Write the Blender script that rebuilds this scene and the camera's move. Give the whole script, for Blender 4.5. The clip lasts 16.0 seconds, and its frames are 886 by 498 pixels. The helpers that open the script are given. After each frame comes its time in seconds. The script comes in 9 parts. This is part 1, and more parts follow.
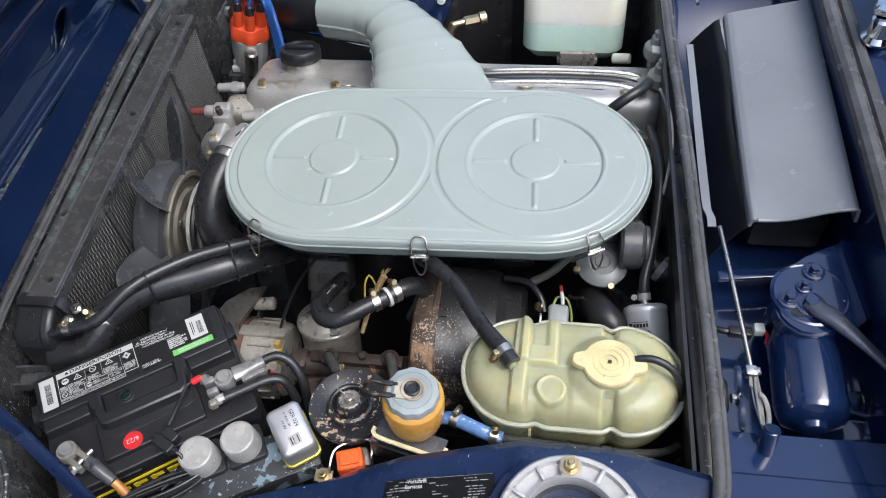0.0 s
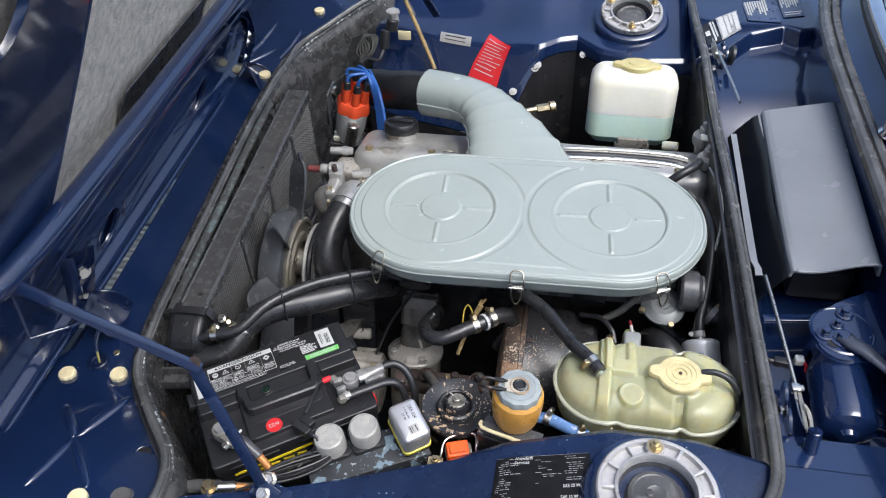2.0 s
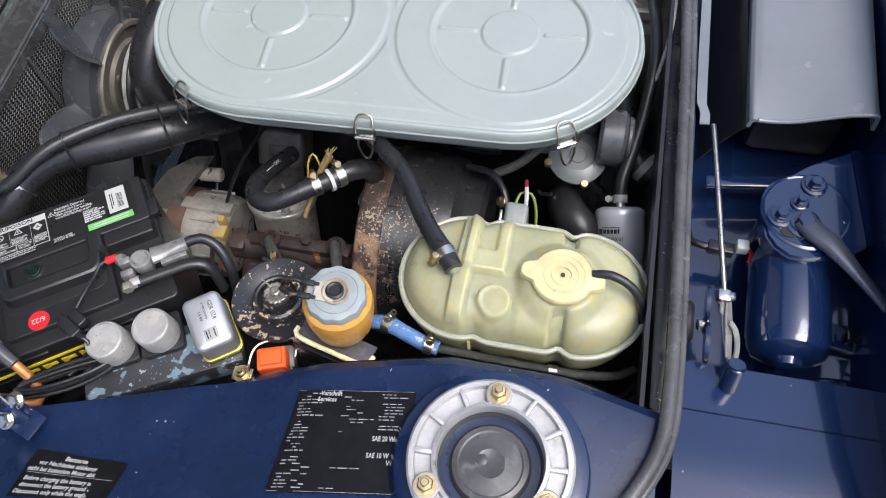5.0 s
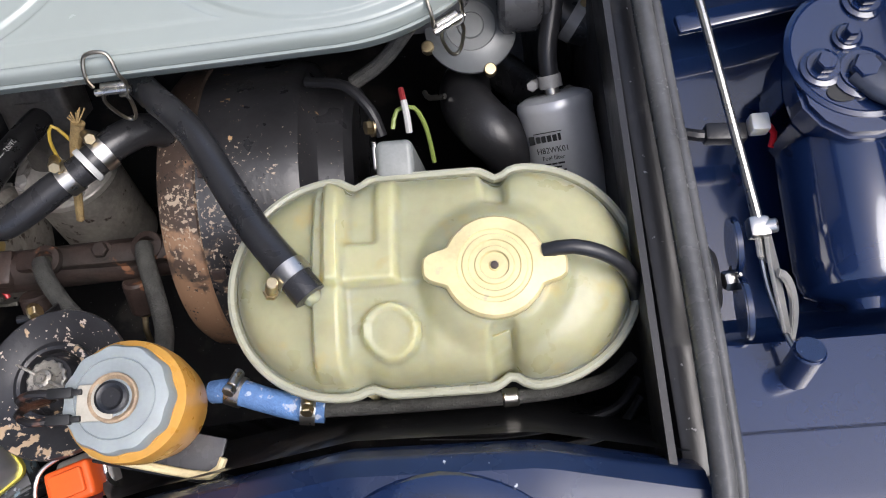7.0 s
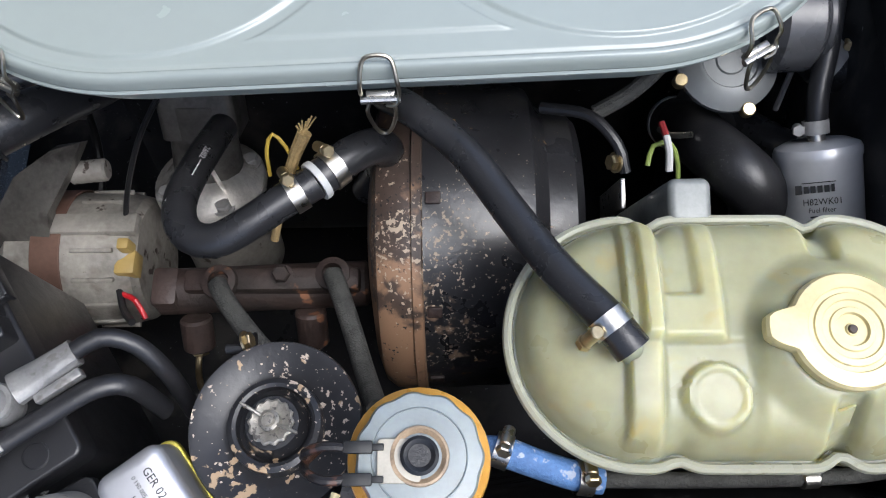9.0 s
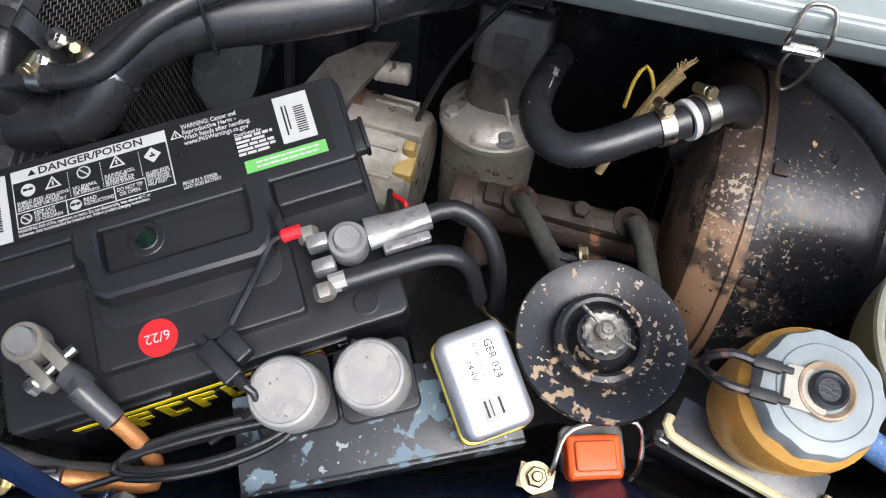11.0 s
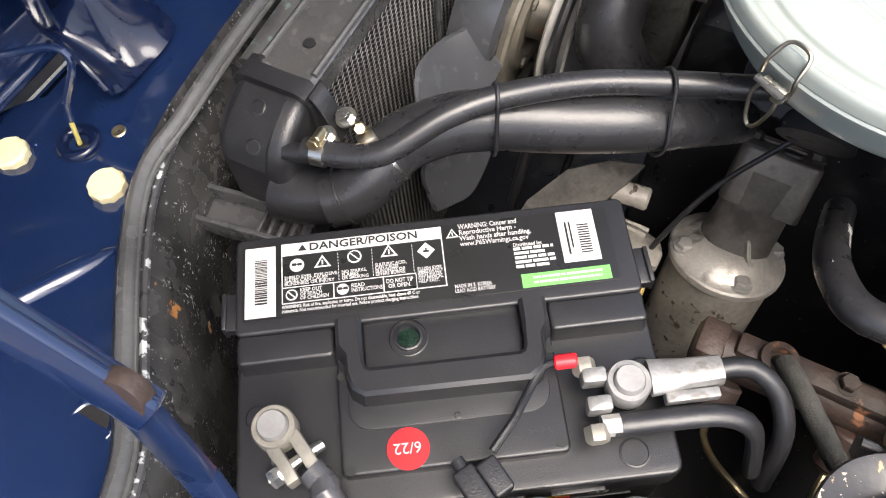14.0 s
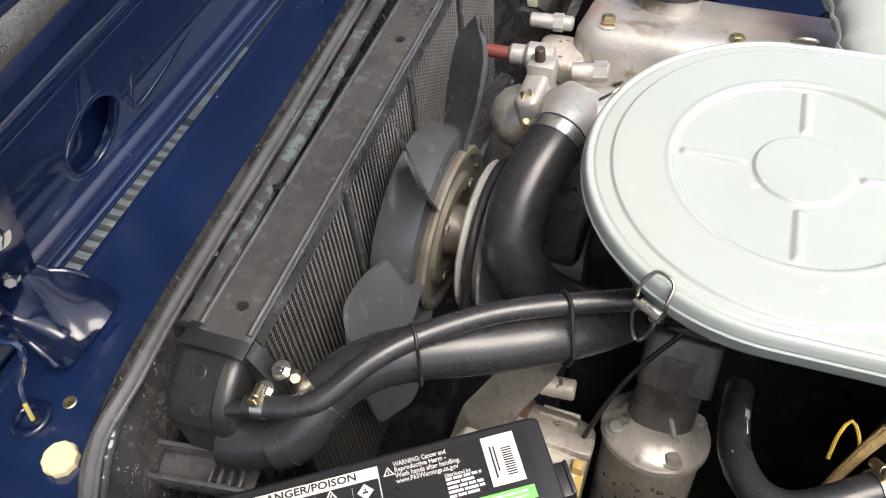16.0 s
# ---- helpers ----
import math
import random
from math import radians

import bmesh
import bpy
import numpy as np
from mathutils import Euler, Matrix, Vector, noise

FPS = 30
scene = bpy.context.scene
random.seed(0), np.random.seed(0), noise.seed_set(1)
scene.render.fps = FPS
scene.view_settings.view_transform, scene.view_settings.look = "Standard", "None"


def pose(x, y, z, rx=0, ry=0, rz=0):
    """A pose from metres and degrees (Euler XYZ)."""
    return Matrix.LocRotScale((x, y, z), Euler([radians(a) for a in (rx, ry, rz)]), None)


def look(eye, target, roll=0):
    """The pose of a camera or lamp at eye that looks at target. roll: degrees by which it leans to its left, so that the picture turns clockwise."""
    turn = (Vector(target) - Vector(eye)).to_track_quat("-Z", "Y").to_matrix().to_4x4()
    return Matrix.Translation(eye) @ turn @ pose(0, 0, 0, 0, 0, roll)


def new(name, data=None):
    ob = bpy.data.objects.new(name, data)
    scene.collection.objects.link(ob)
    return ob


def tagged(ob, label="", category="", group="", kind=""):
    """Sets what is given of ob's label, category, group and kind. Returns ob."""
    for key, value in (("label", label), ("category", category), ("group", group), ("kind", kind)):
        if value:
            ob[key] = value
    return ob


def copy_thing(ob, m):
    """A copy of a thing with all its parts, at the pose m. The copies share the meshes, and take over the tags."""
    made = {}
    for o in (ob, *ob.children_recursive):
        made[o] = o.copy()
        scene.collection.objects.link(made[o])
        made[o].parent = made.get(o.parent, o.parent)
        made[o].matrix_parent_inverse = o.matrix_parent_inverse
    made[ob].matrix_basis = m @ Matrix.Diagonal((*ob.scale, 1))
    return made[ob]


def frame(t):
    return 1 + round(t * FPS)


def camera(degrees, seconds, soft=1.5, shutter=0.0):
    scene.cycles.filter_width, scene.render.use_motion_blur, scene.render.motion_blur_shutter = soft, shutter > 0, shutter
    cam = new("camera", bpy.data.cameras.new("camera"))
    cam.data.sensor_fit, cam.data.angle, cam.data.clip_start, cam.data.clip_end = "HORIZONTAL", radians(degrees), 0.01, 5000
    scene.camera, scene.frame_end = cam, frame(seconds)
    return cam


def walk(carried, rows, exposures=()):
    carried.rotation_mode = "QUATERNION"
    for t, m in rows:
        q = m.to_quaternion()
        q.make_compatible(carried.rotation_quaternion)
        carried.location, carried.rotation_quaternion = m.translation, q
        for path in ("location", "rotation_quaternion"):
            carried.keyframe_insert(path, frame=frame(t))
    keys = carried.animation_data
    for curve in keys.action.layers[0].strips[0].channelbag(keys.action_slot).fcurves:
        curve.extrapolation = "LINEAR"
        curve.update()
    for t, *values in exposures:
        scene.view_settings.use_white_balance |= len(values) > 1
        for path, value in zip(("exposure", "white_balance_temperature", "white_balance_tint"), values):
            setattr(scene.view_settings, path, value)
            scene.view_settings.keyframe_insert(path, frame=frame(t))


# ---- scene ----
cam = camera(59.0, 16.0, soft=1.05)
PATH = [
    (0, (-0.0364, 0.0645, 1.6077), (-0.3016, 1.2853, 0.0448), -6.34),
    (0.5, (-0.002, -0.0082, 1.6523), (-0.2749, 1.2662, 0.1355), -5.1),
    (1, (-0.0204, -0.0934, 1.7154), (-0.2925, 1.2435, 0.2532), -4.21),
    (1.5, (-0.0958, -0.1304, 1.7216), (-0.3596, 1.2598, 0.3087), -3.36),
    (2, (-0.1375, -0.1537, 1.7035), (-0.4225, 1.2551, 0.3131), -2.63),
    (2.5, (-0.0897, -0.1249, 1.6928), (-0.4626, 1.2651, 0.3052), -2.23),
    (3, (0.0258, -0.0617, 1.6838), (-0.4631, 1.276, 0.2798), -2.1),
    (3.5, (0.1242, -0.0137, 1.6765), (-0.4753, 1.2531, 0.2493), -2.26),
    (4, (0.1598, 0.0224, 1.6465), (-0.4595, 1.1953, 0.1498), -3.42),
    (4.5, (0.1307, 0.0714, 1.5909), (-0.3699, 1.1376, -0.0257), -5.24),
    (5, (0.0229, 0.1604, 1.526), (-0.2535, 1.0916, -0.2219), -6.17),
    (5.2, (-0.0231, 0.1974, 1.4999), (-0.2045, 1.0475, -0.3023), -6.46),
    (7.3, (0.0303, 0.4017, 1.2648), (-0.0451, 0.9628, -0.6537), -12.63),
    (7.5, (0.0075, 0.408, 1.2566), (-0.05, 0.9881, -0.6566), -10.94),
    (8, (-0.0561, 0.4178, 1.2491), (-0.0793, 1.0403, -0.6512), -6.8),
    (8.5, (-0.1051, 0.4196, 1.243), (-0.1223, 1.0597, -0.6519), -4.64),
    (9, (-0.1504, 0.4141, 1.2394), (-0.1801, 1.0706, -0.6503), -3.32),
    (9.5, (-0.1863, 0.4056, 1.2368), (-0.2501, 1.079, -0.6458), -2.87),
    (10, (-0.2299, 0.3889, 1.2388), (-0.3473, 1.0697, -0.6383), -3.26),
    (10.2, (-0.2481, 0.3794, 1.2385), (-0.3864, 1.0637, -0.636), -3.0),
    (12.3, (-0.3718, 0.293, 1.1976), (-0.7279, 0.9423, -0.6609), -3.38),
    (12.5, (-0.3831, 0.2934, 1.197), (-0.7635, 0.9488, -0.6536), -3.96),
    (13, (-0.4001, 0.3024, 1.1971), (-0.8328, 0.9879, -0.6315), -4.93),
    (13.5, (-0.4103, 0.3143, 1.1978), (-0.8852, 1.0493, -0.6003), -5.23),
    (14, (-0.416, 0.3246, 1.2032), (-0.9272, 1.1179, -0.5592), -5.33),
    (14.5, (-0.4207, 0.3358, 1.2187), (-0.966, 1.2058, -0.4977), -5.14),
    (15, (-0.4224, 0.3427, 1.2383), (-0.9941, 1.2933, -0.425), -5.22),
    (15.5, (-0.4139, 0.3457, 1.2568), (-0.9893, 1.3874, -0.3504), -5.46),
    (16, (-0.3995, 0.3523, 1.2753), (-0.9366, 1.4856, -0.283), -6.17),
]
walk(cam, [(t, look(eye, target, roll)) for t, eye, target, roll in PATH],
     [(0, 0.62, 5850, 8), (5, 0.70, 5900, 10), (7.3, 0.60, 6000, 12), (7.6, 0.59, 5950, 12), (8.2, 0.56, 5700, 9), (10.2, 0.60, 5700, 8), (12.3, 1.15, 6400, 10), (13.2, 1.32, 6450, 10), (14.5, 1.52, 6550, 10), (15.4, 1.50, 6580, 10), (16, 1.28, 6600, 10)])

# ---- world, sun, exposure ----
world = bpy.data.worlds.new("overcast_sky")
scene.world = world
world.use_nodes = True
wn = world.node_tree.nodes
sky = wn.new("ShaderNodeTexSky")
sky.sky_type = "NISHITA"
sky.sun_disc = False
sky.sun_elevation = radians(64)
sky.sun_rotation = radians(118)
sky.air_density, sky.dust_density, sky.ozone_density = 1.0, 6.0, 1.0
wn["Background"].inputs["Strength"].default_value = 0.15
world.node_tree.links.new(sky.outputs[0], wn["Background"].inputs["Color"])

sun = new("sun", bpy.data.lights.new("sun", "SUN"))
sun.data.energy, sun.data.angle, sun.data.color = 1.35, radians(40), (1.0, 0.97, 0.93)
sun.matrix_world = look((1.68, 0.0, 4.5), (0, 0.9, 0.8))


# ---- small builders ----
def rough_mesh(bm, name, mat, sharp=32):
    me = bpy.data.meshes.new(name)
    bm.normal_update()
    bm.to_mesh(me)
    bm.free()
    me.polygons.foreach_set("use_smooth", [True] * len(me.polygons))
    me.set_sharp_from_angle(angle=radians(sharp))
    me.materials.append(mat)
    return me


def thing(name, label, category, at=(0, 0, 0), group="", kind=""):
    ob = new(name)
    ob.empty_display_size = 0.02
    ob.location = at
    return tagged(ob, label, category, group, kind)


def part(name, bm, mat, parent=None, label="", sharp=32):
    ob = new(name, rough_mesh(bm, name, mat, sharp))
    if parent is not None:
        ob.parent = parent
        base = Matrix.Identity(4)
        up = parent
        while up is not None:
            base = up.matrix_basis @ base if up.parent is None else up.matrix_parent_inverse @ up.matrix_basis @ base
            up = up.parent
        ob.matrix_parent_inverse = base.inverted() if parent.parent is None else Matrix.Identity(4)
    if label:
        ob["label"] = label
    return ob


def single(name, bm, mat, label, category, group="", kind="", sharp=32):
    """A thing that is one mesh."""
    return tagged(part(name, bm, mat, None, "", sharp), label, category, group, kind)


def join(*bms):
    out = bmesh.new()
    for b in bms:
        me = bpy.data.meshes.new("tmp")
        b.to_mesh(me)
        b.free()
        out.from_mesh(me)
        bpy.data.meshes.remove(me)
    return out


def moved(bm, m):
    bm.transform(m)
    return bm


def box(sx, sy, sz, m=None, bevel=0.0, seg=2):
    bm = bmesh.new()
    bmesh.ops.create_cube(bm, size=1)
    bmesh.ops.scale(bm, vec=(sx, sy, sz), verts=bm.verts)
    if bevel:
        bmesh.ops.bevel(bm, geom=bm.edges[:], offset=bevel, segments=seg, affect="EDGES", profile=0.5)
    return moved(bm, m) if m else bm


def lathe(profile, m=None, seg=32, wave=None):
    """Profile of (radius, height) turned about z. wave(angle, radius) may change the radius."""
    bm = bmesh.new()
    rings = []
    for r, z in profile:
        if r < 1e-6:
            rings.append([bm.verts.new((0, 0, z))])
        else:
            ring = []
            for i in range(seg):
                a = 2 * math.pi * i / seg
                q = wave(a, r) if wave else r
                ring.append(bm.verts.new((q * math.cos(a), q * math.sin(a), z)))
            rings.append(ring)
    for a, b in zip(rings, rings[1:]):
        for i in range(seg):
            j = (i + 1) % seg
            if len(a) == 1 and len(b) == 1:
                continue
            if len(a) == 1:
                bm.faces.new((a[0], b[j], b[i]))
            elif len(b) == 1:
                bm.faces.new((a[i], a[j], b[0]))
            else:
                bm.faces.new((a[i], a[j], b[j], b[i]))
    bmesh.ops.recalc_face_normals(bm, faces=bm.faces)
    return moved(bm, m) if m else bm


def along(p, q):
    """The pose at p whose z axis points to q."""
    d = Vector(q) - Vector(p)
    return Matrix.Translation(p) @ d.to_track_quat("Z", "Y").to_matrix().to_4x4()


def cyl(p, q, r, seg=24, bevel=0.0, r2=None):
    h = (Vector(q) - Vector(p)).length
    r2 = r if r2 is None else r2
    b = min(bevel, r * 0.45, r2 * 0.45, h * 0.45)
    prof = [(0, 0), (r - b, 0), (r, b), (r2, h - b), (r2 - b, h), (0, h)] if b else [(0, 0), (r, 0), (r2, h), (0, h)]
    return lathe(prof, along(p, q), seg)


def smooth_path(pts, step=0.006, closed=False):
    """A curve through the points (Catmull-Rom)."""
    P = [Vector(p) for p in pts]
    n = len(P)
    out = []
    rng = n if closed else n - 1
    for i in range(rng):
        p1, p2 = P[i], P[(i + 1) % n]
        p0 = P[i - 1] if (i > 0 or closed) else p1 * 2 - p2
        p3 = P[(i + 2) % n] if (i + 2 < n or closed) else p2 * 2 - p1
        k = max(2, int((p2 - p1).length / step))
        for j in range(k):
            t = j / k
            out.append(0.5 * (2 * p1 + (p2 - p0) * t + (2 * p0 - 5 * p1 + 4 * p2 - p3) * t * t
                              + (3 * p1 - p0 - 3 * p2 + p3) * t ** 3))
    if not closed:
        out.append(P[-1])
    return out


def tube(pts, r, seg=12, step=0.006, closed=False, raw=False, flat=1.0, cap=True):
    """A round bar or hose along the points. r: radius, or one for each point."""
    Q = [Vector(p) for p in pts] if raw else smooth_path(pts, step, closed)
    n = len(Q)
    if isinstance(r, (list, tuple)):
        xs = np.linspace(0, 1, len(r))
        R = np.interp(np.linspace(0, 1, n), xs, r)
    else:
        R = [r] * n
    bm = bmesh.new()
    up = None
    rings = []
    for i in range(n):
        a = Q[i - 1] if (i > 0 or closed) else Q[i]
        b = Q[(i + 1) % n] if (i + 1 < n or closed) else Q[i]
        d = (b - a).normalized()
        if up is None:
            up = Vector((0, 0, 1)) if abs(d.z) < 0.9 else Vector((1, 0, 0))
        up = (up - d * up.dot(d)).normalized()
        side = d.cross(up)
        rings.append([bm.verts.new(Q[i] + (side * math.cos(2 * math.pi * k / seg) + up * flat * math.sin(2 * math.pi * k / seg)) * R[i])
                      for k in range(seg)])
    m = n if closed else n - 1
    for i in range(m):
        a, b = rings[i], rings[(i + 1) % n]
        for k in range(seg):
            l = (k + 1) % seg
            bm.faces.new((a[k], a[l], b[l], b[k]))
    if not closed and cap:
        bm.faces.new(rings[0][::-1])
        bm.faces.new(rings[-1])
    bmesh.ops.recalc_face_normals(bm, faces=bm.faces)
    return bm


def loft(rings, close_ends=True):
    """A skin over rings of points of the same count."""
    bm = bmesh.new()
    V = [[bm.verts.new(p) for p in r] for r in rings]
    n = len(V[0])
    for a, b in zip(V, V[1:]):
        for k in range(n):
            l = (k + 1) % n
            bm.faces.new((a[k], a[l], b[l], b[k]))
    if close_ends:
        bm.faces.new(V[0][::-1])
        bm.faces.new(V[-1])
    bmesh.ops.recalc_face_normals(bm, faces=bm.faces)
    return bm


def rrect(w, h, r, k=5):
    """A rounded rectangle about the origin, as 2D points."""
    out = []
    for cx, cy, a0 in ((w / 2 - r, h / 2 - r, 0), (-w / 2 + r, h / 2 - r, 90), (-w / 2 + r, -h / 2 + r, 180), (w / 2 - r, -h / 2 + r, 270)):
        for i in range(k + 1):
            a = radians(a0 + 90 * i / k)
            out.append((cx + r * math.cos(a), cy + r * math.sin(a)))
    return out


def rbox(w, d, h, r, m=None, top=0.003, k=5, bottom=0.0, taper=0.0):
    """A block with round upright edges and a rounded top; its base is at z = 0."""
    rows = []
    if bottom:
        rows += [(0, bottom), (bottom, 0)]
    else:
        rows += [(0, 0)]
    s = 4
    for i in range(s + 1):
        a = math.pi / 2 * i / s
        rows.append((h - top + top * math.sin(a), top - top * math.cos(a)))
    rings = []
    for z, inset in rows:
        t = taper * z / h
        rings.append([(x, y, z) for x, y in rrect(w - 2 * inset - 2 * t, d - 2 * inset - 2 * t, max(r - inset, 0.0006), k)])
    bm = loft(rings)
    return moved(bm, m) if m else bm


def slab(f, us, vs, thick, m=None):
    """A sheet over the grid f(u, v), with a thickness down its normal."""
    bm = bmesh.new()
    V = [[bm.verts.new(f(u, v)) for v in vs] for u in us]
    for i in range(len(us) - 1):
        for j in range(len(vs) - 1):
            bm.faces.new((V[i][j], V[i + 1][j], V[i + 1][j + 1], V[i][j + 1]))
    bmesh.ops.recalc_face_normals(bm, faces=bm.faces)
    if thick:
        ret = bmesh.ops.solidify(bm, geom=bm.faces[:], thickness=thick)
    return moved(bm, m) if m else bm


def plate(points, thick, m=None, bevel=0.0):
    """A flat plate of the outline points (x, y), from z = 0 up."""
    bm = bmesh.new()
    f = bm.faces.new([bm.verts.new((x, y, 0)) for x, y in points])
    if f.normal.z < 0:
        f.normal_flip()
    r = bmesh.ops.extrude_face_region(bm, geom=[f])
    bmesh.ops.translate(bm, vec=(0, 0, thick), verts=[e for e in r["geom"] if isinstance(e, bmesh.types.BMVert)])
    bmesh.ops.recalc_face_normals(bm, faces=bm.faces)
    if bevel:
        es = [e for e in bm.edges if abs(e.verts[0].co.z - e.verts[1].co.z) < 1e-7]
        bmesh.ops.bevel(bm, geom=es, offset=bevel, segments=2, affect="EDGES")
    return moved(bm, m) if m else bm


def hexhead(m, r=0.006, h=0.005, washer=1.35, stud=0.0):
    b = [lathe([(0, 0), (r * 0.93, 0), (r, h * 0.15), (r, h * 0.8), (r * 0.86, h), (0, h)], m, 6)]
    if washer:
        b.append(lathe([(0, -0.0012), (r * washer, -0.0012), (r * washer, 0.0004), (0, 0.0004)], m, 20))
    if stud:
        b.append(lathe([(0, h), (r * 0.5, h), (r * 0.5, h + stud), (r * 0.4, h + stud + 0.001), (0, h + stud + 0.001)], m, 14))
    return join(*b)


def ring(m, r, w, t):
    """A flat band round the z axis: radius r, width w, thickness t."""
    return lathe([(r, -w / 2), (r + t, -w / 2), (r + t, w / 2), (r, w / 2), (r, -w / 2)], m, 32)


def lettering(text, size, m, mat, parent, name="lettering", width=None, align="LEFT", bold=0.0):
    cu = bpy.data.curves.new("letters", "FONT")
    cu.body, cu.size, cu.align_x, cu.extrude, cu.resolution_u = text, size, align, 0.00008, 2
    cu.offset = bold
    ob = bpy.data.objects.new("letters", cu)
    scene.collection.objects.link(ob)
    bpy.context.view_layer.update()
    me = bpy.data.meshes.new_from_object(ob.evaluated_get(bpy.context.evaluated_depsgraph_get()))
    bpy.data.objects.remove(ob)
    if width and len(me.vertices):
        xs = [v.co.x for v in me.vertices]
        k = width / (max(xs) - min(xs))
        me.transform(Matrix.Diagonal((k, 1, 1, 1)))
    bm = bmesh.new()
    bm.from_mesh(me)
    bpy.data.meshes.remove(me)
    bm.transform(m)
    return part(name, bm, mat, parent)


def bars(rows, m, mat, parent, name="print", t=0.0002):
    """Unreadable print: bars (x, y, w, h) on a plane."""
    bms = [box(w, h, t, m @ Matrix.Translation((x + w / 2, y + h / 2, 0))) for x, y, w, h in rows]
    return part(name, join(*bms), mat, parent)


def print_rows(x, y, w, n, pitch, h, seed=1, ragged=0.35, words=True):
    rnd = random.Random(seed)
    out = []
    for i in range(n):
        end = w * (1 - ragged * rnd.random())
        cx = 0.0
        while cx < end:
            k = rnd.uniform(3, 9) * h * 0.6 if words else end
            k = min(k, end - cx)
            out.append((x + cx, y - i * pitch, k, h))
            cx += k + h * 0.5
    return out


def hose_clamp(p, q, r, mat_band, mat_screw, parent, up=(0, 0, 1), name="hose_clamp", w=0.009):
    """A worm-drive clamp round a hose at p, whose axis points to q; the screw on the side up."""
    m = along(p, q)
    band = part(name, ring(m, r, w, 0.0009), mat_band, parent, "steel worm-drive hose clamp")
    d = (Vector(q) - Vector(p)).normalized()
    u = Vector(up)
    u = (u - d * u.dot(d)).normalized()
    s = d.cross(u)
    c = Vector(p) + u * (r + 0.0035)
    bm = join(cyl(c - s * 0.006, c + s * 0.006, 0.0034, 12, 0.0006), hexhead(along(c + s * 0.007, c + s * 0.02), 0.0042, 0.004, 0))
    part("clamp_screw", bm, mat_screw, band)
    return band


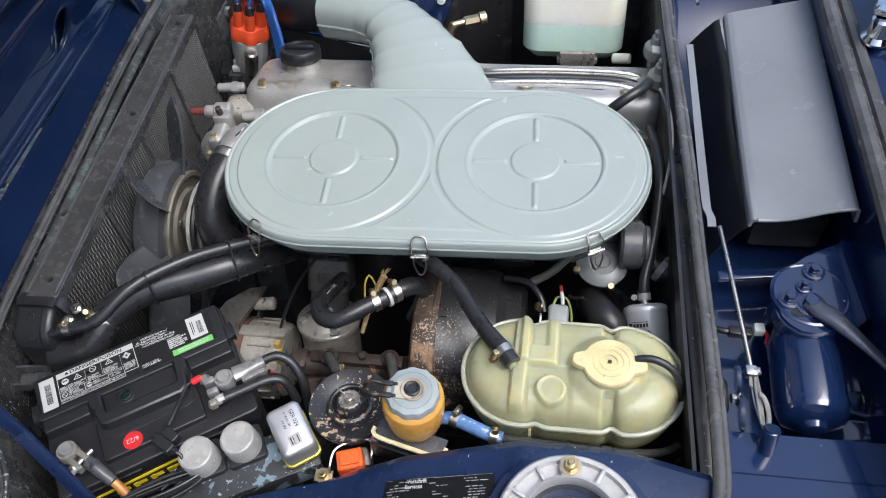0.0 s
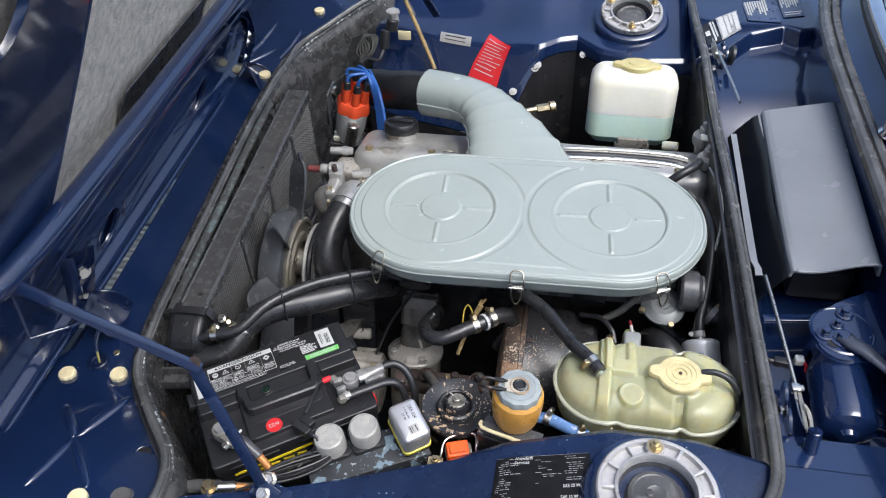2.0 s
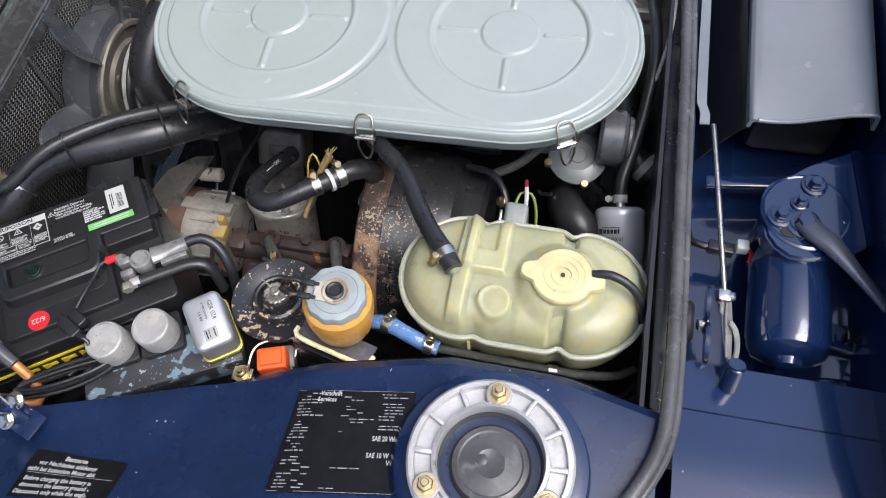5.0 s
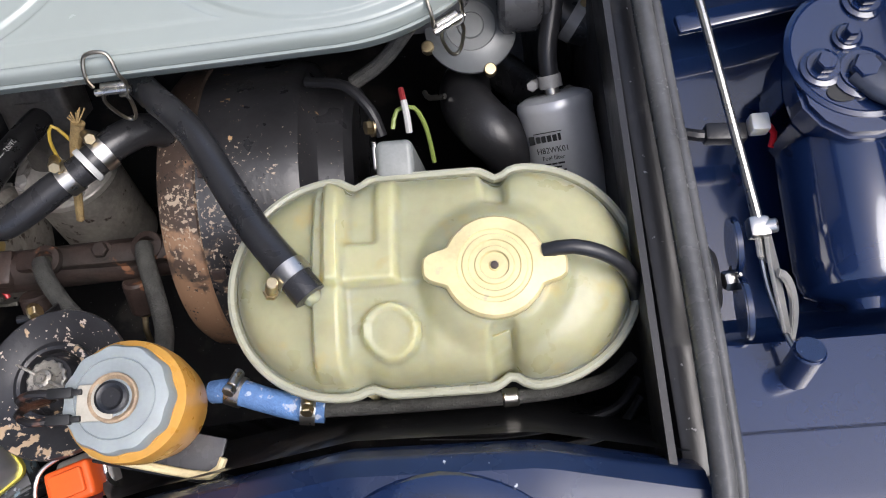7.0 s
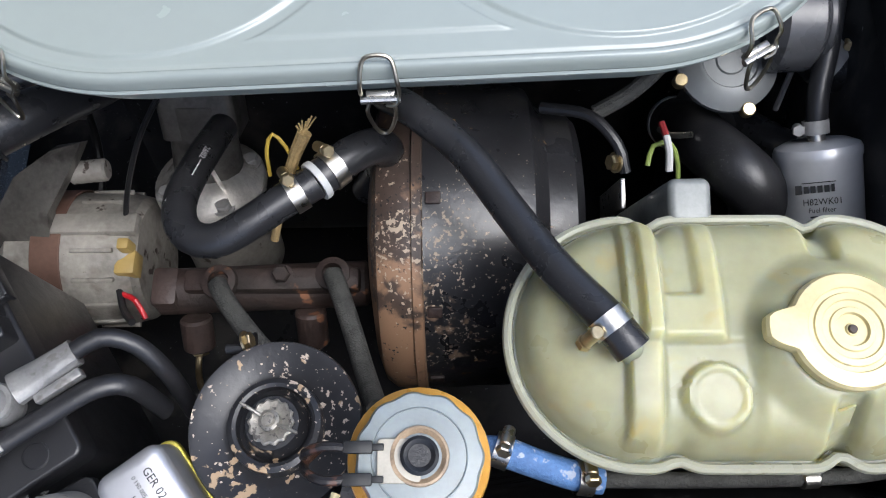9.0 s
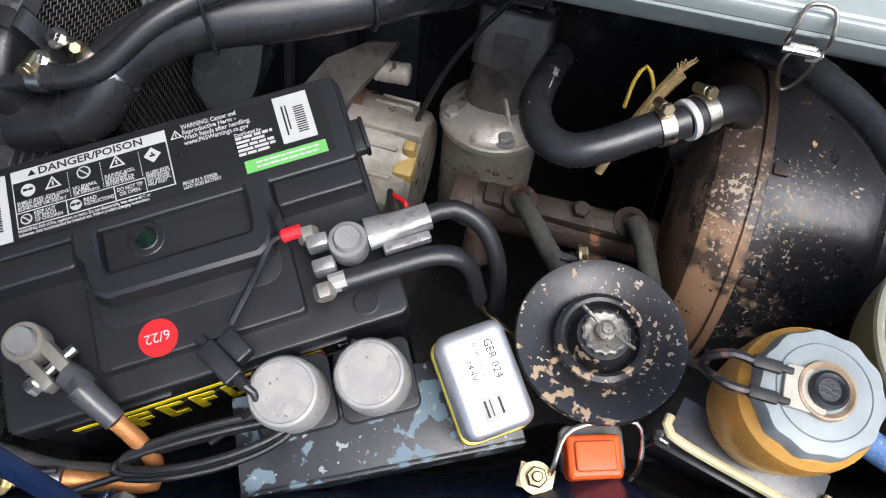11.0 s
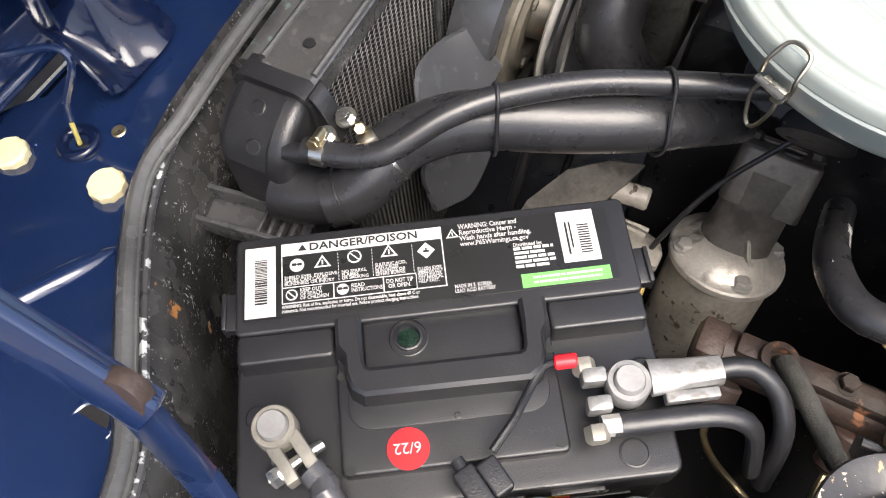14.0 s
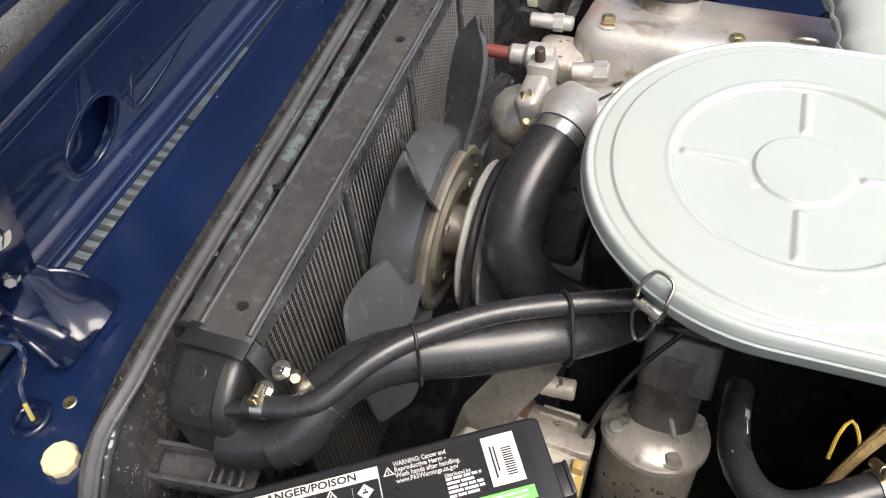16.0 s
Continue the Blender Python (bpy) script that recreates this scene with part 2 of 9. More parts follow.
# ---- materials ----
def material(name, col, rough=0.5, metal=0.0, var=0.12, vscale=25.0, bump=0.15, bscale=300.0, coat=0.0, spots=None, spec=0.5, rvar=0.15,
             trans=0.0, ior=1.5, sss=0.0, second=None):
    """Base colour with two scales of variation, fine relief, and up to a few layers of spots: (colour, scale, threshold, softness, rough, metal)."""
    mt = bpy.data.materials.new(name)
    mt.use_nodes = True
    nt = mt.node_tree
    N, L = nt.nodes, nt.links
    bsdf = N["Principled BSDF"]
    tc = N.new("ShaderNodeTexCoord")

    def noise_at(scale, detail=4.0, dist=0.0, off=0.0):
        mp = N.new("ShaderNodeMapping")
        mp.inputs["Location"].default_value = (off, off * 1.7, -off)
        L.new(tc.outputs["Object"], mp.inputs["Vector"])
        nz = N.new("ShaderNodeTexNoise")
        nz.inputs["Scale"].default_value = scale
        nz.inputs["Detail"].default_value = detail
        nz.inputs["Distortion"].default_value = dist
        L.new(mp.outputs[0], nz.inputs["Vector"])
        return nz.outputs["Fac"]

    def ramp(fac, a, b, ca=(0, 0, 0, 1), cb=(1, 1, 1, 1)):
        r = N.new("ShaderNodeValToRGB")
        r.color_ramp.elements[0].position, r.color_ramp.elements[1].position = a, b
        r.color_ramp.elements[0].color, r.color_ramp.elements[1].color = ca, cb
        L.new(fac, r.inputs[0])
        return r.outputs[0]

    def mix(fac, a, b):
        x = N.new("ShaderNodeMix")
        x.data_type = "RGBA"
        for sock, v in ((x.inputs[0], fac), (x.inputs[6], a), (x.inputs[7], b)):
            if isinstance(v, (int, float)):
                sock.default_value = v
            elif isinstance(v, tuple):
                sock.default_value = (*v[:3], 1)
            else:
                L.new(v, sock)
        return x.outputs[2]

    def mixf(fac, a, b):
        x = N.new("ShaderNodeMix")
        for sock, v in ((x.inputs[0], fac), (x.inputs[2], a), (x.inputs[3], b)):
            if isinstance(v, (int, float)):
                sock.default_value = v
            else:
                L.new(v, sock)
        return x.outputs[0]

    dark = tuple(c * (1 - var) for c in col)
    lite = tuple(min(1, c * (1 + var)) for c in col)
    big = noise_at(vscale)
    fine = noise_at(vscale * 9, 3.0, 0, 3.1)
    colour = mix(ramp(big, 0.35, 0.65), dark, lite)
    colour = mix(0.25, colour, mix(ramp(fine, 0.35, 0.65), dark, lite))
    ro = mixf(ramp(noise_at(vscale * 2.3, 5.0, 0, 7.0), 0.3, 0.7), max(0.02, rough * (1 - rvar)), min(1, rough * (1 + rvar)))
    me = metal
    for k, sp in enumerate(spots or ()):
        c, sc, th, soft, r2, m2 = sp[:6]
        grain = N.new("ShaderNodeMath")
        grain.operation = "MULTIPLY_ADD"
        L.new(noise_at(sc / 7, 2.0, 0.0, 23.0 + 3 * k), grain.inputs[0])
        grain.inputs[1].default_value = 0.34
        L.new(noise_at(sc, 5.0, 0.15, 11.0 + 5 * k), grain.inputs[2])
        value = grain.outputs[0]
        for centre, reach, gain in sp[6:]:          # worn most round these places
            far = N.new("ShaderNodeVectorMath")
            far.operation = "DISTANCE"
            L.new(tc.outputs["Object"], far.inputs[0])
            far.inputs[1].default_value = centre
            fall = N.new("ShaderNodeMapRange")
            fall.inputs["From Max"].default_value = reach
            fall.inputs["To Min"].default_value = gain
            fall.inputs["To Max"].default_value = 0.0
            L.new(far.outputs["Value"], fall.inputs["Value"])
            add = N.new("ShaderNodeMath")
            L.new(value, add.inputs[0])
            L.new(fall.outputs[0], add.inputs[1])
            value = add.outputs[0]
        f = ramp(value, th + 0.17, th + 0.17 + soft)
        colour = mix(f, colour, c)
        ro = mixf(f, ro, r2)
        me = mixf(f, me, m2)
    for sock, v in (("Base Color", colour), ("Roughness", ro), ("Metallic", me)):
        if isinstance(v, (int, float)):
            bsdf.inputs[sock].default_value = v
        else:
            L.new(v, bsdf.inputs[sock])
    bsdf.inputs["Coat Weight"].default_value = coat
    bsdf.inputs["Coat Roughness"].default_value = 0.06
    bsdf.inputs["Coat IOR"].default_value = 1.6
    bsdf.inputs["Specular IOR Level"].default_value = spec
    bsdf.inputs["Transmission Weight"].default_value = trans
    bsdf.inputs["IOR"].default_value = ior
    if sss:
        bsdf.inputs["Subsurface Weight"].default_value = sss
        bsdf.inputs["Subsurface Scale"].default_value = 0.03
        bsdf.inputs["Subsurface Radius"].default_value = (1.0, 0.8, 0.4)
    if bump:
        b = N.new("ShaderNodeBump")
        b.inputs["Strength"].default_value = bump
        b.inputs["Distance"].default_value = 0.001
        L.new(noise_at(bscale, 3.0, 0, 1.3), b.inputs["Height"])
        L.new(b.outputs[0], bsdf.inputs["Normal"])
    return mt


BLUE = material("dark_blue_car_paint", (0.007, 0.017, 0.058), 0.16, 0, 0.15, 9, 0.03, 30, coat=0.8,
                spots=[((0.35, 0.37, 0.4), 190, 0.775, 0.01, 0.6, 0)])
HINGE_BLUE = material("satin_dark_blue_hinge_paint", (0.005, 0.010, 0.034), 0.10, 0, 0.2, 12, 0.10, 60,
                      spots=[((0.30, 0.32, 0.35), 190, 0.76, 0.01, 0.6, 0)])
BLUE_WORN = material("chipped_dark_blue_paint", (0.008, 0.018, 0.056), 0.28, 0, 0.2, 12, 0.12, 30, coat=0.1,
                     spots=[((0.5, 0.52, 0.55), 150, 0.75, 0.012, 0.6, 0)])
BLACK_PAINT = material("worn_black_bay_paint", (0.018, 0.018, 0.0195), 0.32, 0, 0.3, 14, 0.2, 90,
                       spots=[((0.06, 0.056, 0.05), 22, 0.56, 0.1, 0.6, 0), ((0.30, 0.30, 0.30), 260, 0.72, 0.01, 0.7, 0)])
RUSTY_BLACK = material("black_bay_paint_with_rust", (0.038, 0.038, 0.038), 0.27, 0, 0.4, 14, 0.25, 90,
                       spots=[((0.45, 0.19, 0.05), 60, 0.74, 0.02, 0.85, 0, ((-0.679, 0.421, 0.765), 0.030, 0.24)), ((0.34, 0.33, 0.31), 420, 0.66, 0.015, 0.7, 0), ((0.45, 0.45, 0.45), 150, 0.72, 0.01, 0.7, 0), ((0.09, 0.088, 0.085), 35, 0.56, 0.12, 0.6, 0)])
RUBBER = material("black_rubber", (0.017, 0.017, 0.0185), 0.36, 0, 0.25, 30, 0.15, 400, spots=[((0.055, 0.055, 0.053), 520, 0.66, 0.10, 0.6, 0)])
RUBBER_GREY = material("aged_grey_rubber", (0.078, 0.078, 0.077), 0.25, 0, 0.3, 20, 0.3, 200, spots=[((0.055, 0.055, 0.053), 520, 0.66, 0.10, 0.6, 0)])
HOSE = material("coolant_hose_rubber", (0.021, 0.021, 0.0225), 0.29, 0, 0.2, 30, 0.12, 600, spots=[((0.055, 0.055, 0.053), 520, 0.66, 0.10, 0.6, 0)])
BLACK_PLASTIC = material("black_plastic", (0.016, 0.016, 0.0175), 0.33, 0, 0.15, 40, 0.25, 700, spots=[((0.055, 0.055, 0.053), 520, 0.66, 0.10, 0.6, 0)])
CASE_PLASTIC = material("grained_black_battery_case", (0.016, 0.016, 0.0175), 0.33, 0, 0.15, 40, 0.16, 1500)
MATT_BLACK = material("matt_black_metal", (0.060, 0.060, 0.063), 0.28, 0.0, 0.25, 25, 0.15, 200, spots=[((0.09, 0.09, 0.09), 40, 0.68, 0.06, 0.6, 0)])
AIRBOX = material("pale_grey_blue_enamel", (0.292, 0.325, 0.304), 0.24, 0, 0.03, 12, 0.015, 150, coat=0.25)
ALU = material("cast_aluminium", (0.44, 0.43, 0.405), 0.42, 0.6, 0.15, 30, 0.35, 350, spots=[((0.2, 0.17, 0.13), 30, 0.62, 0.12, 0.65, 0.4)])
DIST_BODY = material("bright_satin_distributor_body", (0.58, 0.58, 0.56), 0.35, 0.35, 0.1, 40, 0.1, 300)
FILTER_CAP = material("stained_filter_cap_aluminium", (0.46, 0.44, 0.40), 0.36, 0.45, 0.3, 30, 0.3, 350, spots=[((0.17, 0.15, 0.125), 38, 0.60, 0.12, 0.6, 0.3), ((0.07, 0.06, 0.05), 25, 0.68, 0.08, 0.6, 0.1)])
ALU_DIRTY = material("dirty_cast_aluminium", (0.33, 0.31, 0.275), 0.5, 0.3, 0.35, 24, 0.4, 300, spots=[((0.14, 0.12, 0.10), 30, 0.57, 0.15, 0.75, 0.1), ((0.08, 0.06, 0.05), 90, 0.64, 0.05, 0.8, 0.1)])
# Darkened so that the filter neck and head carry their shade in the colour.
HEAD_ALU = material("stained_shade_darkened_casting", (0.115, 0.108, 0.098), 0.4, 0.3, 0.4, 30, 0.35, 300, spots=[((0.05, 0.045, 0.04), 40, 0.56, 0.12, 0.5, 0.2)])
DARK_ALU = material("dark_aluminium", (0.085, 0.08, 0.075), 0.45, 0.3, 0.3, 30, 0.3, 300)
STEEL = material("zinc_plated_steel", (0.62, 0.60, 0.55), 0.3, 1.0, 0.1, 60, 0.1, 500)
CLIP_WIRE = material("dull_plated_spring_wire", (0.36, 0.33, 0.27), 0.35, 1.0, 0.15, 60, 0.1, 500)
BRASS = material("yellow_zinc_plating", (0.55, 0.45, 0.27), 0.36, 1.0, 0.2, 60, 0.1, 500)
CHROME = material("chrome", (0.75, 0.76, 0.78), 0.08, 1.0, 0.04, 30, 0.0, 300)
RUST = material("rusty_cast_iron", (0.046, 0.031, 0.026), 0.5, 0.1, 0.4, 40, 0.6, 250, spots=[((0.02, 0.015, 0.012), 25, 0.5, 0.15, 0.75, 0.1), ((0.22, 0.1, 0.05), 60, 0.66, 0.05, 0.85, 0)])
BOOSTER = material("flaking_black_booster_paint", (0.022, 0.022, 0.024), 0.30, 0, 0.3, 20, 0.3, 160,
                   spots=[((0.22, 0.15, 0.095), 90, 0.74, 0.10, 0.85, 0, ((-0.168, 0.555, 0.745), 0.055, 0.22), ((-0.165, 0.520, 0.690), 0.060, 0.22)),
                          ((0.42, 0.34, 0.25), 360, 0.70, 0.05, 0.85, 0, ((-0.155, 0.580, 0.765), 0.070, 0.15), ((-0.158, 0.530, 0.715), 0.05, 0.10)), ((0.42, 0.27, 0.13), 120, 0.72, 0.02, 0.85, 0)])
COPPER_RUST = material("dark_brown_shell_with_rust", (0.060, 0.042, 0.032), 0.42, 0.0, 0.35, 18, 0.3, 200,
                       spots=[((0.30, 0.18, 0.105), 55, 0.72, 0.12, 0.6, 0, ((-0.190, 0.530, 0.70), 0.15, 0.55)),
                              ((0.46, 0.37, 0.27), 300, 0.68, 0.05, 0.9, 0, ((-0.190, 0.585, 0.765), 0.060, 0.18)), ((0.02, 0.019, 0.018), 320, 0.66, 0.03, 0.5, 0)])
BAND_BROWN = material("brown_stator_band", (0.13, 0.075, 0.055), 0.5, 0.1, 0.2, 30, 0.2, 200)
HORN_PAINT = material("black_horn_paint_with_rust_chips", (0.022, 0.022, 0.024), 0.34, 0, 0.2, 30, 0.2, 200,
                      spots=[((0.40, 0.29, 0.18), 120, 0.69, 0.03, 0.85, 0, ((-0.222, 0.498, 0.80), 0.034, 0.26), ((-0.275, 0.424, 0.80), 0.042, 0.17)),
                             ((0.48, 0.40, 0.32), 300, 0.66, 0.02, 0.85, 0, ((-0.25, 0.465, 0.80), 0.035, 0.05))])
WORN_PLATE = material("worn_plated_nut", (0.30, 0.28, 0.24), 0.4, 0.5, 0.25, 120, 0.3, 500, spots=[((0.10, 0.09, 0.08), 300, 0.60, 0.05, 0.7, 0.1)])
TANK = material("yellowed_translucent_plastic", (0.370, 0.366, 0.222), 0.30, 0, 0.14, 16, 0.05, 100, sss=1.0, spec=0.4, spots=[((0.40, 0.345, 0.16), 40, 0.60, 0.12, 0.35, 0)])
GOLD_CAP = material("gold_chromate_cap", (0.64, 0.55, 0.29), 0.34, 0.2, 0.15, 40, 0.12, 250, spots=[((0.45, 0.40, 0.28), 90, 0.62, 0.1, 0.45, 0.4)])
SEAM_PALE = material("whitish_plastic_seam", (0.38, 0.38, 0.29), 0.3, 0, 0.05, 30, 0.05, 200, sss=0.2)
TANK_CAP = material("pale_yellow_plastic", (0.52, 0.45, 0.20), 0.32, 0, 0.06, 30, 0.06, 300)
AMBER = material("amber_plastic", (0.58, 0.30, 0.06), 0.3, 0, 0.15, 30, 0.05, 200, sss=0.3)
MILKY = material("milky_white_plastic", (0.27, 0.30, 0.30), 0.35, 0, 0.12, 60, 0.06, 300, sss=0.2)
WHITE_PLASTIC = material("white_translucent_plastic", (0.70, 0.69, 0.60), 0.32, 0, 0.06, 12, 0.05, 80, sss=0.4)
BLUE_FLUID = material("plastic_before_blue_fluid", (0.46, 0.60, 0.52), 0.33, 0, 0.05, 14, 0.05, 80, sss=0.4)
WHITE_PAPER = material("white_label", (0.46, 0.46, 0.445), 0.45, 0, 0.02, 30, 0.0, 300)
FADED_INK = material("faded_white_print", (0.48, 0.48, 0.47), 0.5, 0, 0.2, 200, 0.0)
RUBBED = material("rubbed_grey_print", (0.28, 0.28, 0.28), 0.5, 0, 0.5, 200, 0.0)
# Black for print, and for shade painted into the slot, core gaps and holes.
INK_AND_DARK = material("black_ink_and_shade_fill", (0.01, 0.01, 0.01), 0.5, 0, 0.0, 30, 0.0)
BLACK_LABEL = material("black_label", (0.012, 0.012, 0.012), 0.3, 0, 0.05, 30, 0.0)
WORN_LABEL = material("worn_matt_black_sticker", (0.008, 0.008, 0.009), 0.42, 0, 0.3, 60, 0.1, 200, spec=0.25)
GREEN = material("green_label", (0.15, 0.44, 0.11), 0.4, 0, 0.03, 30, 0.0)
RED = material("red_sticker", (0.52, 0.018, 0.022), 0.35, 0, 0.05, 20, 0.0)
RED_PLASTIC = material("red_plastic", (0.70, 0.02, 0.03), 0.35, 0, 0.05, 20, 0.0)
ORANGE = material("orange_plastic", (0.80, 0.12, 0.02), 0.35, 0, 0.08, 30, 0.05)
DIST_RED = material("orange_red_cap_plastic", (0.66, 0.075, 0.022), 0.35, 0, 0.12, 30, 0.05)
YELLOW = material("yellow_print", (0.85, 0.66, 0.02), 0.4, 0, 0.05, 30, 0.0)
BLUE_WIRE = material("blue_ignition_lead", (0.022, 0.085, 0.30), 0.35, 0, 0.1, 30, 0.0)
BLUE_HOSE = material("blue_braided_hose", (0.10, 0.20, 0.42), 0.7, 0, 0.3, 60, 0.8, 500, spots=[((0.4, 0.45, 0.55), 160, 0.6, 0.05, 0.8, 0)])
CLOTH_HOSE = material("grey_braided_hose", (0.052, 0.052, 0.047), 0.8, 0, 0.35, 80, 0.9, 700)
CREAM = material("cream_rubber_buffer", (0.75, 0.65, 0.38), 0.5, 0, 0.1, 60, 0.2, 300)
SILVER_CASE = material("dull_silver_case", (0.55, 0.55, 0.56), 0.38, 0.75, 0.08, 30, 0.1, 300)
FILTER_CASE = material("satin_silver_filter_case", (0.58, 0.585, 0.59), 0.34, 0.35, 0.06, 30, 0.05, 300)
GREY_CAP = material("stained_light_grey_cap", (0.31, 0.303, 0.283), 0.42, 0.1, 0.12, 60, 0.1, 300, spots=[((0.36, 0.345, 0.31), 110, 0.56, 0.12, 0.55, 0), ((0.16, 0.14, 0.11), 330, 0.68, 0.03, 0.7, 0)])
DUSTY = material("dusty_grey_metal", (0.36, 0.35, 0.33), 0.55, 0.3, 0.2, 30, 0.2, 300)
TOWER_RING = material("grey_cast_ring", (0.44, 0.43, 0.42), 0.45, 0.45, 0.15, 40, 0.35, 400, spots=[((0.2, 0.18, 0.16), 40, 0.65, 0.08, 0.6, 0.2)])
FELT = material("grey_speckled_hood_felt", (0.46, 0.44, 0.405), 0.95, 0, 0.25, 60, 0.9, 900, spots=[((0.80, 0.78, 0.74), 620, 0.60, 0.04, 0.9, 0), ((0.14, 0.135, 0.13), 700, 0.60, 0.05, 0.95, 0)])
CONCRETE = material("grey_ground", (0.10, 0.099, 0.095), 0.75, 0, 0.15, 2, 0.6, 260, spots=[((0.22, 0.215, 0.20), 210, 0.60, 0.05, 0.8, 0), ((0.05, 0.05, 0.05), 170, 0.60, 0.05, 0.8, 0)])
GRILLE = material("pale_grille_plastic", (0.80, 0.76, 0.66), 0.45, 0, 0.15, 40, 0.1, 200)
FAN_GREY = material("grey_fan_plastic", (0.060, 0.063, 0.069), 0.25, 0, 0.15, 30, 0.1, 300, coat=0.3)
PUMP_METAL = material("yellowed_pulley_metal", (0.17, 0.155, 0.125), 0.45, 0.3, 0.25, 40, 0.2, 300, spots=[((0.25, 0.12, 0.06), 40, 0.64, 0.06, 0.7, 0.3)])
COPPER = material("copper_cable_sleeve", (0.55, 0.24, 0.08), 0.45, 0.5, 0.2, 60, 0.3, 500)
WOOD_ROD = material("frayed_tan_sleeve", (0.30, 0.21, 0.09), 0.75, 0, 0.4, 90, 0.9, 500)
CORE = material("radiator_fin_metal", (0.13, 0.128, 0.124), 0.36, 0.6, 0.2, 40, 0.2, 300)
PRIMER = material("black_tray_flaked_to_grey_blue", (0.034, 0.036, 0.040), 0.36, 0, 0.2, 30, 0.2, 200, spots=[((0.15, 0.21, 0.25), 60, 0.555, 0.012, 0.7, 0), ((0.30, 0.33, 0.34), 190, 0.66, 0.02, 0.7, 0)])
SEAM = material("peeling_seam_black", (0.055, 0.055, 0.055), 0.35, 0, 0.2, 30, 0.3, 200, spots=[((0.115, 0.15, 0.15), 120, 0.55, 0.015, 0.8, 0), ((0.36, 0.37, 0.35), 500, 0.70, 0.01, 0.7, 0)])
# Dashboard colour stands in for the sky's reflection on the windscreen.
DASH = material("grey_green_reflection_tint", (0.22, 0.25, 0.24), 0.5, 0, 0.1, 10, 0.1, 200)
SCUFF = material("scuffed_black_edge", (0.05, 0.05, 0.052), 0.3, 0, 0.3, 30, 0.3, 200, spots=[((0.42, 0.44, 0.44), 120, 0.575, 0.03, 0.6, 0)])
GLASS = material("windscreen_glass", (0.75, 0.85, 0.80), 0.03, 0, 0.0, 10, 0.0, 100, trans=1.0, ior=1.45)
SKIRT = material("glossy_black_skirt", (0.012, 0.013, 0.015), 0.22, 0, 0.2, 20, 0.08, 60)
CAP_GREY = material("dusty_black_cap", (0.060, 0.060, 0.060), 0.32, 0, 0.3, 30, 0.15, 200, spots=[((0.11, 0.11, 0.105), 60, 0.58, 0.1, 0.5, 0)])
CRANK = material("grey_blue_crank_steel", (0.055, 0.062, 0.085), 0.3, 0.3, 0.2, 40, 0.15, 200)
TEXTILE_GREY = material("grey_plastic_cover", (0.190, 0.198, 0.210), 0.25, 0, 0.06, 8, 0.03, 100)


# ---- ground and car body ----
def lerp(a, b, t):
    return a + (b - a) * t


def smooth(a, b, x):
    t = min(1, max(0, (x - a) / (b - a)))
    return t * t * (3 - 2 * t)


def table(rows, x):
    """Value(s) at x between rows (x, v, ...)."""
    xs = [r[0] for r in rows]
    return [float(np.interp(x, xs, [r[k] for r in rows])) for k in range(1, len(rows[0]))]


def plate_holes(outer, holes, thick, m=None):
    bm = bmesh.new()
    edges = []
    for loop in (outer, *holes):
        vs = [bm.verts.new((x, y, 0)) for x, y in loop]
        edges += [bm.edges.new((vs[i], vs[(i + 1) % len(vs)])) for i in range(len(vs))]
    bmesh.ops.triangle_fill(bm, use_beauty=True, use_dissolve=False, edges=edges)
    for f in bm.faces:
        if f.normal.z < 0:
            f.normal_flip()
    r = bmesh.ops.extrude_face_region(bm, geom=bm.faces[:])
    bmesh.ops.translate(bm, vec=(0, 0, thick), verts=[e for e in r["geom"] if isinstance(e, bmesh.types.BMVert)])
    bmesh.ops.recalc_face_normals(bm, faces=bm.faces)
    return moved(bm, m) if m else bm


def oval(cx, cy, rx, ry, n=28):
    return [(cx + rx * math.cos(2 * math.pi * i / n), cy + ry * math.sin(2 * math.pi * i / n)) for i in range(n)]


MID = 0.90          # the car's centre line runs along x at this y


def mirror(y):
    return 2 * MID - y


ground = single("ground", slab(lambda u, v: (u, v, 0), [-60, -8, -3, 0, 3, 8, 60], [-60, -8, -3, 0, 3, 8, 60], 0.05),
                CONCRETE, "plain grey ground under the car", "ground", kind="structure")

car = thing("car_body", "dark blue classic car body with an open engine bay", "car", (0, 0.9, 0), kind="structure")

# the front edge of the engine bay, seen from above
NEAR_EDGE = [(-0.772, 0.90), (-0.767, 0.80), (-0.762, 0.68), (-0.757, 0.58), (-0.751, 0.520), (-0.740, 0.478), (-0.722, 0.442), (-0.692, 0.404),
             (-0.650, 0.356), (-0.622, 0.325), (-0.606, 0.290), (-0.600, 0.250), (-0.600, 0.19)]
FAR_EDGE = [(-0.600, 1.61), (-0.608, 1.56), (-0.636, 1.525), (-0.668, 1.488), (-0.712, 1.432), (-0.742, 1.394), (-0.762, 1.352), (-0.773, 1.29), (-0.779, 1.22),
            (-0.780, 1.14), (-0.779, 1.06), (-0.776, 0.98)]
FRONT = FAR_EDGE + NEAR_EDGE


def nose_z(x, y):
    return 0.768 + 0.02 * (y - 0.5) / 0.8 + 0.22 * max(0, 0.45 - y) + 0.22 * max(0, y - 1.38)


def fender_edge(x):
    return table([(-0.62, 0.270, 0.790), (-0.5, 0.302, 0.785), (-0.46, 0.312, 0.785), (-0.38, 0.336, 0.787), (-0.30, 0.358, 0.798), (-0.24, 0.364, 0.820), (-0.17, 0.376, 0.853),
                  (-0.05, 0.392, 0.882), (0.05, 0.390, 0.884), (0.128, 0.374, 0.880), (0.45, 0.36, 0.880)], x)


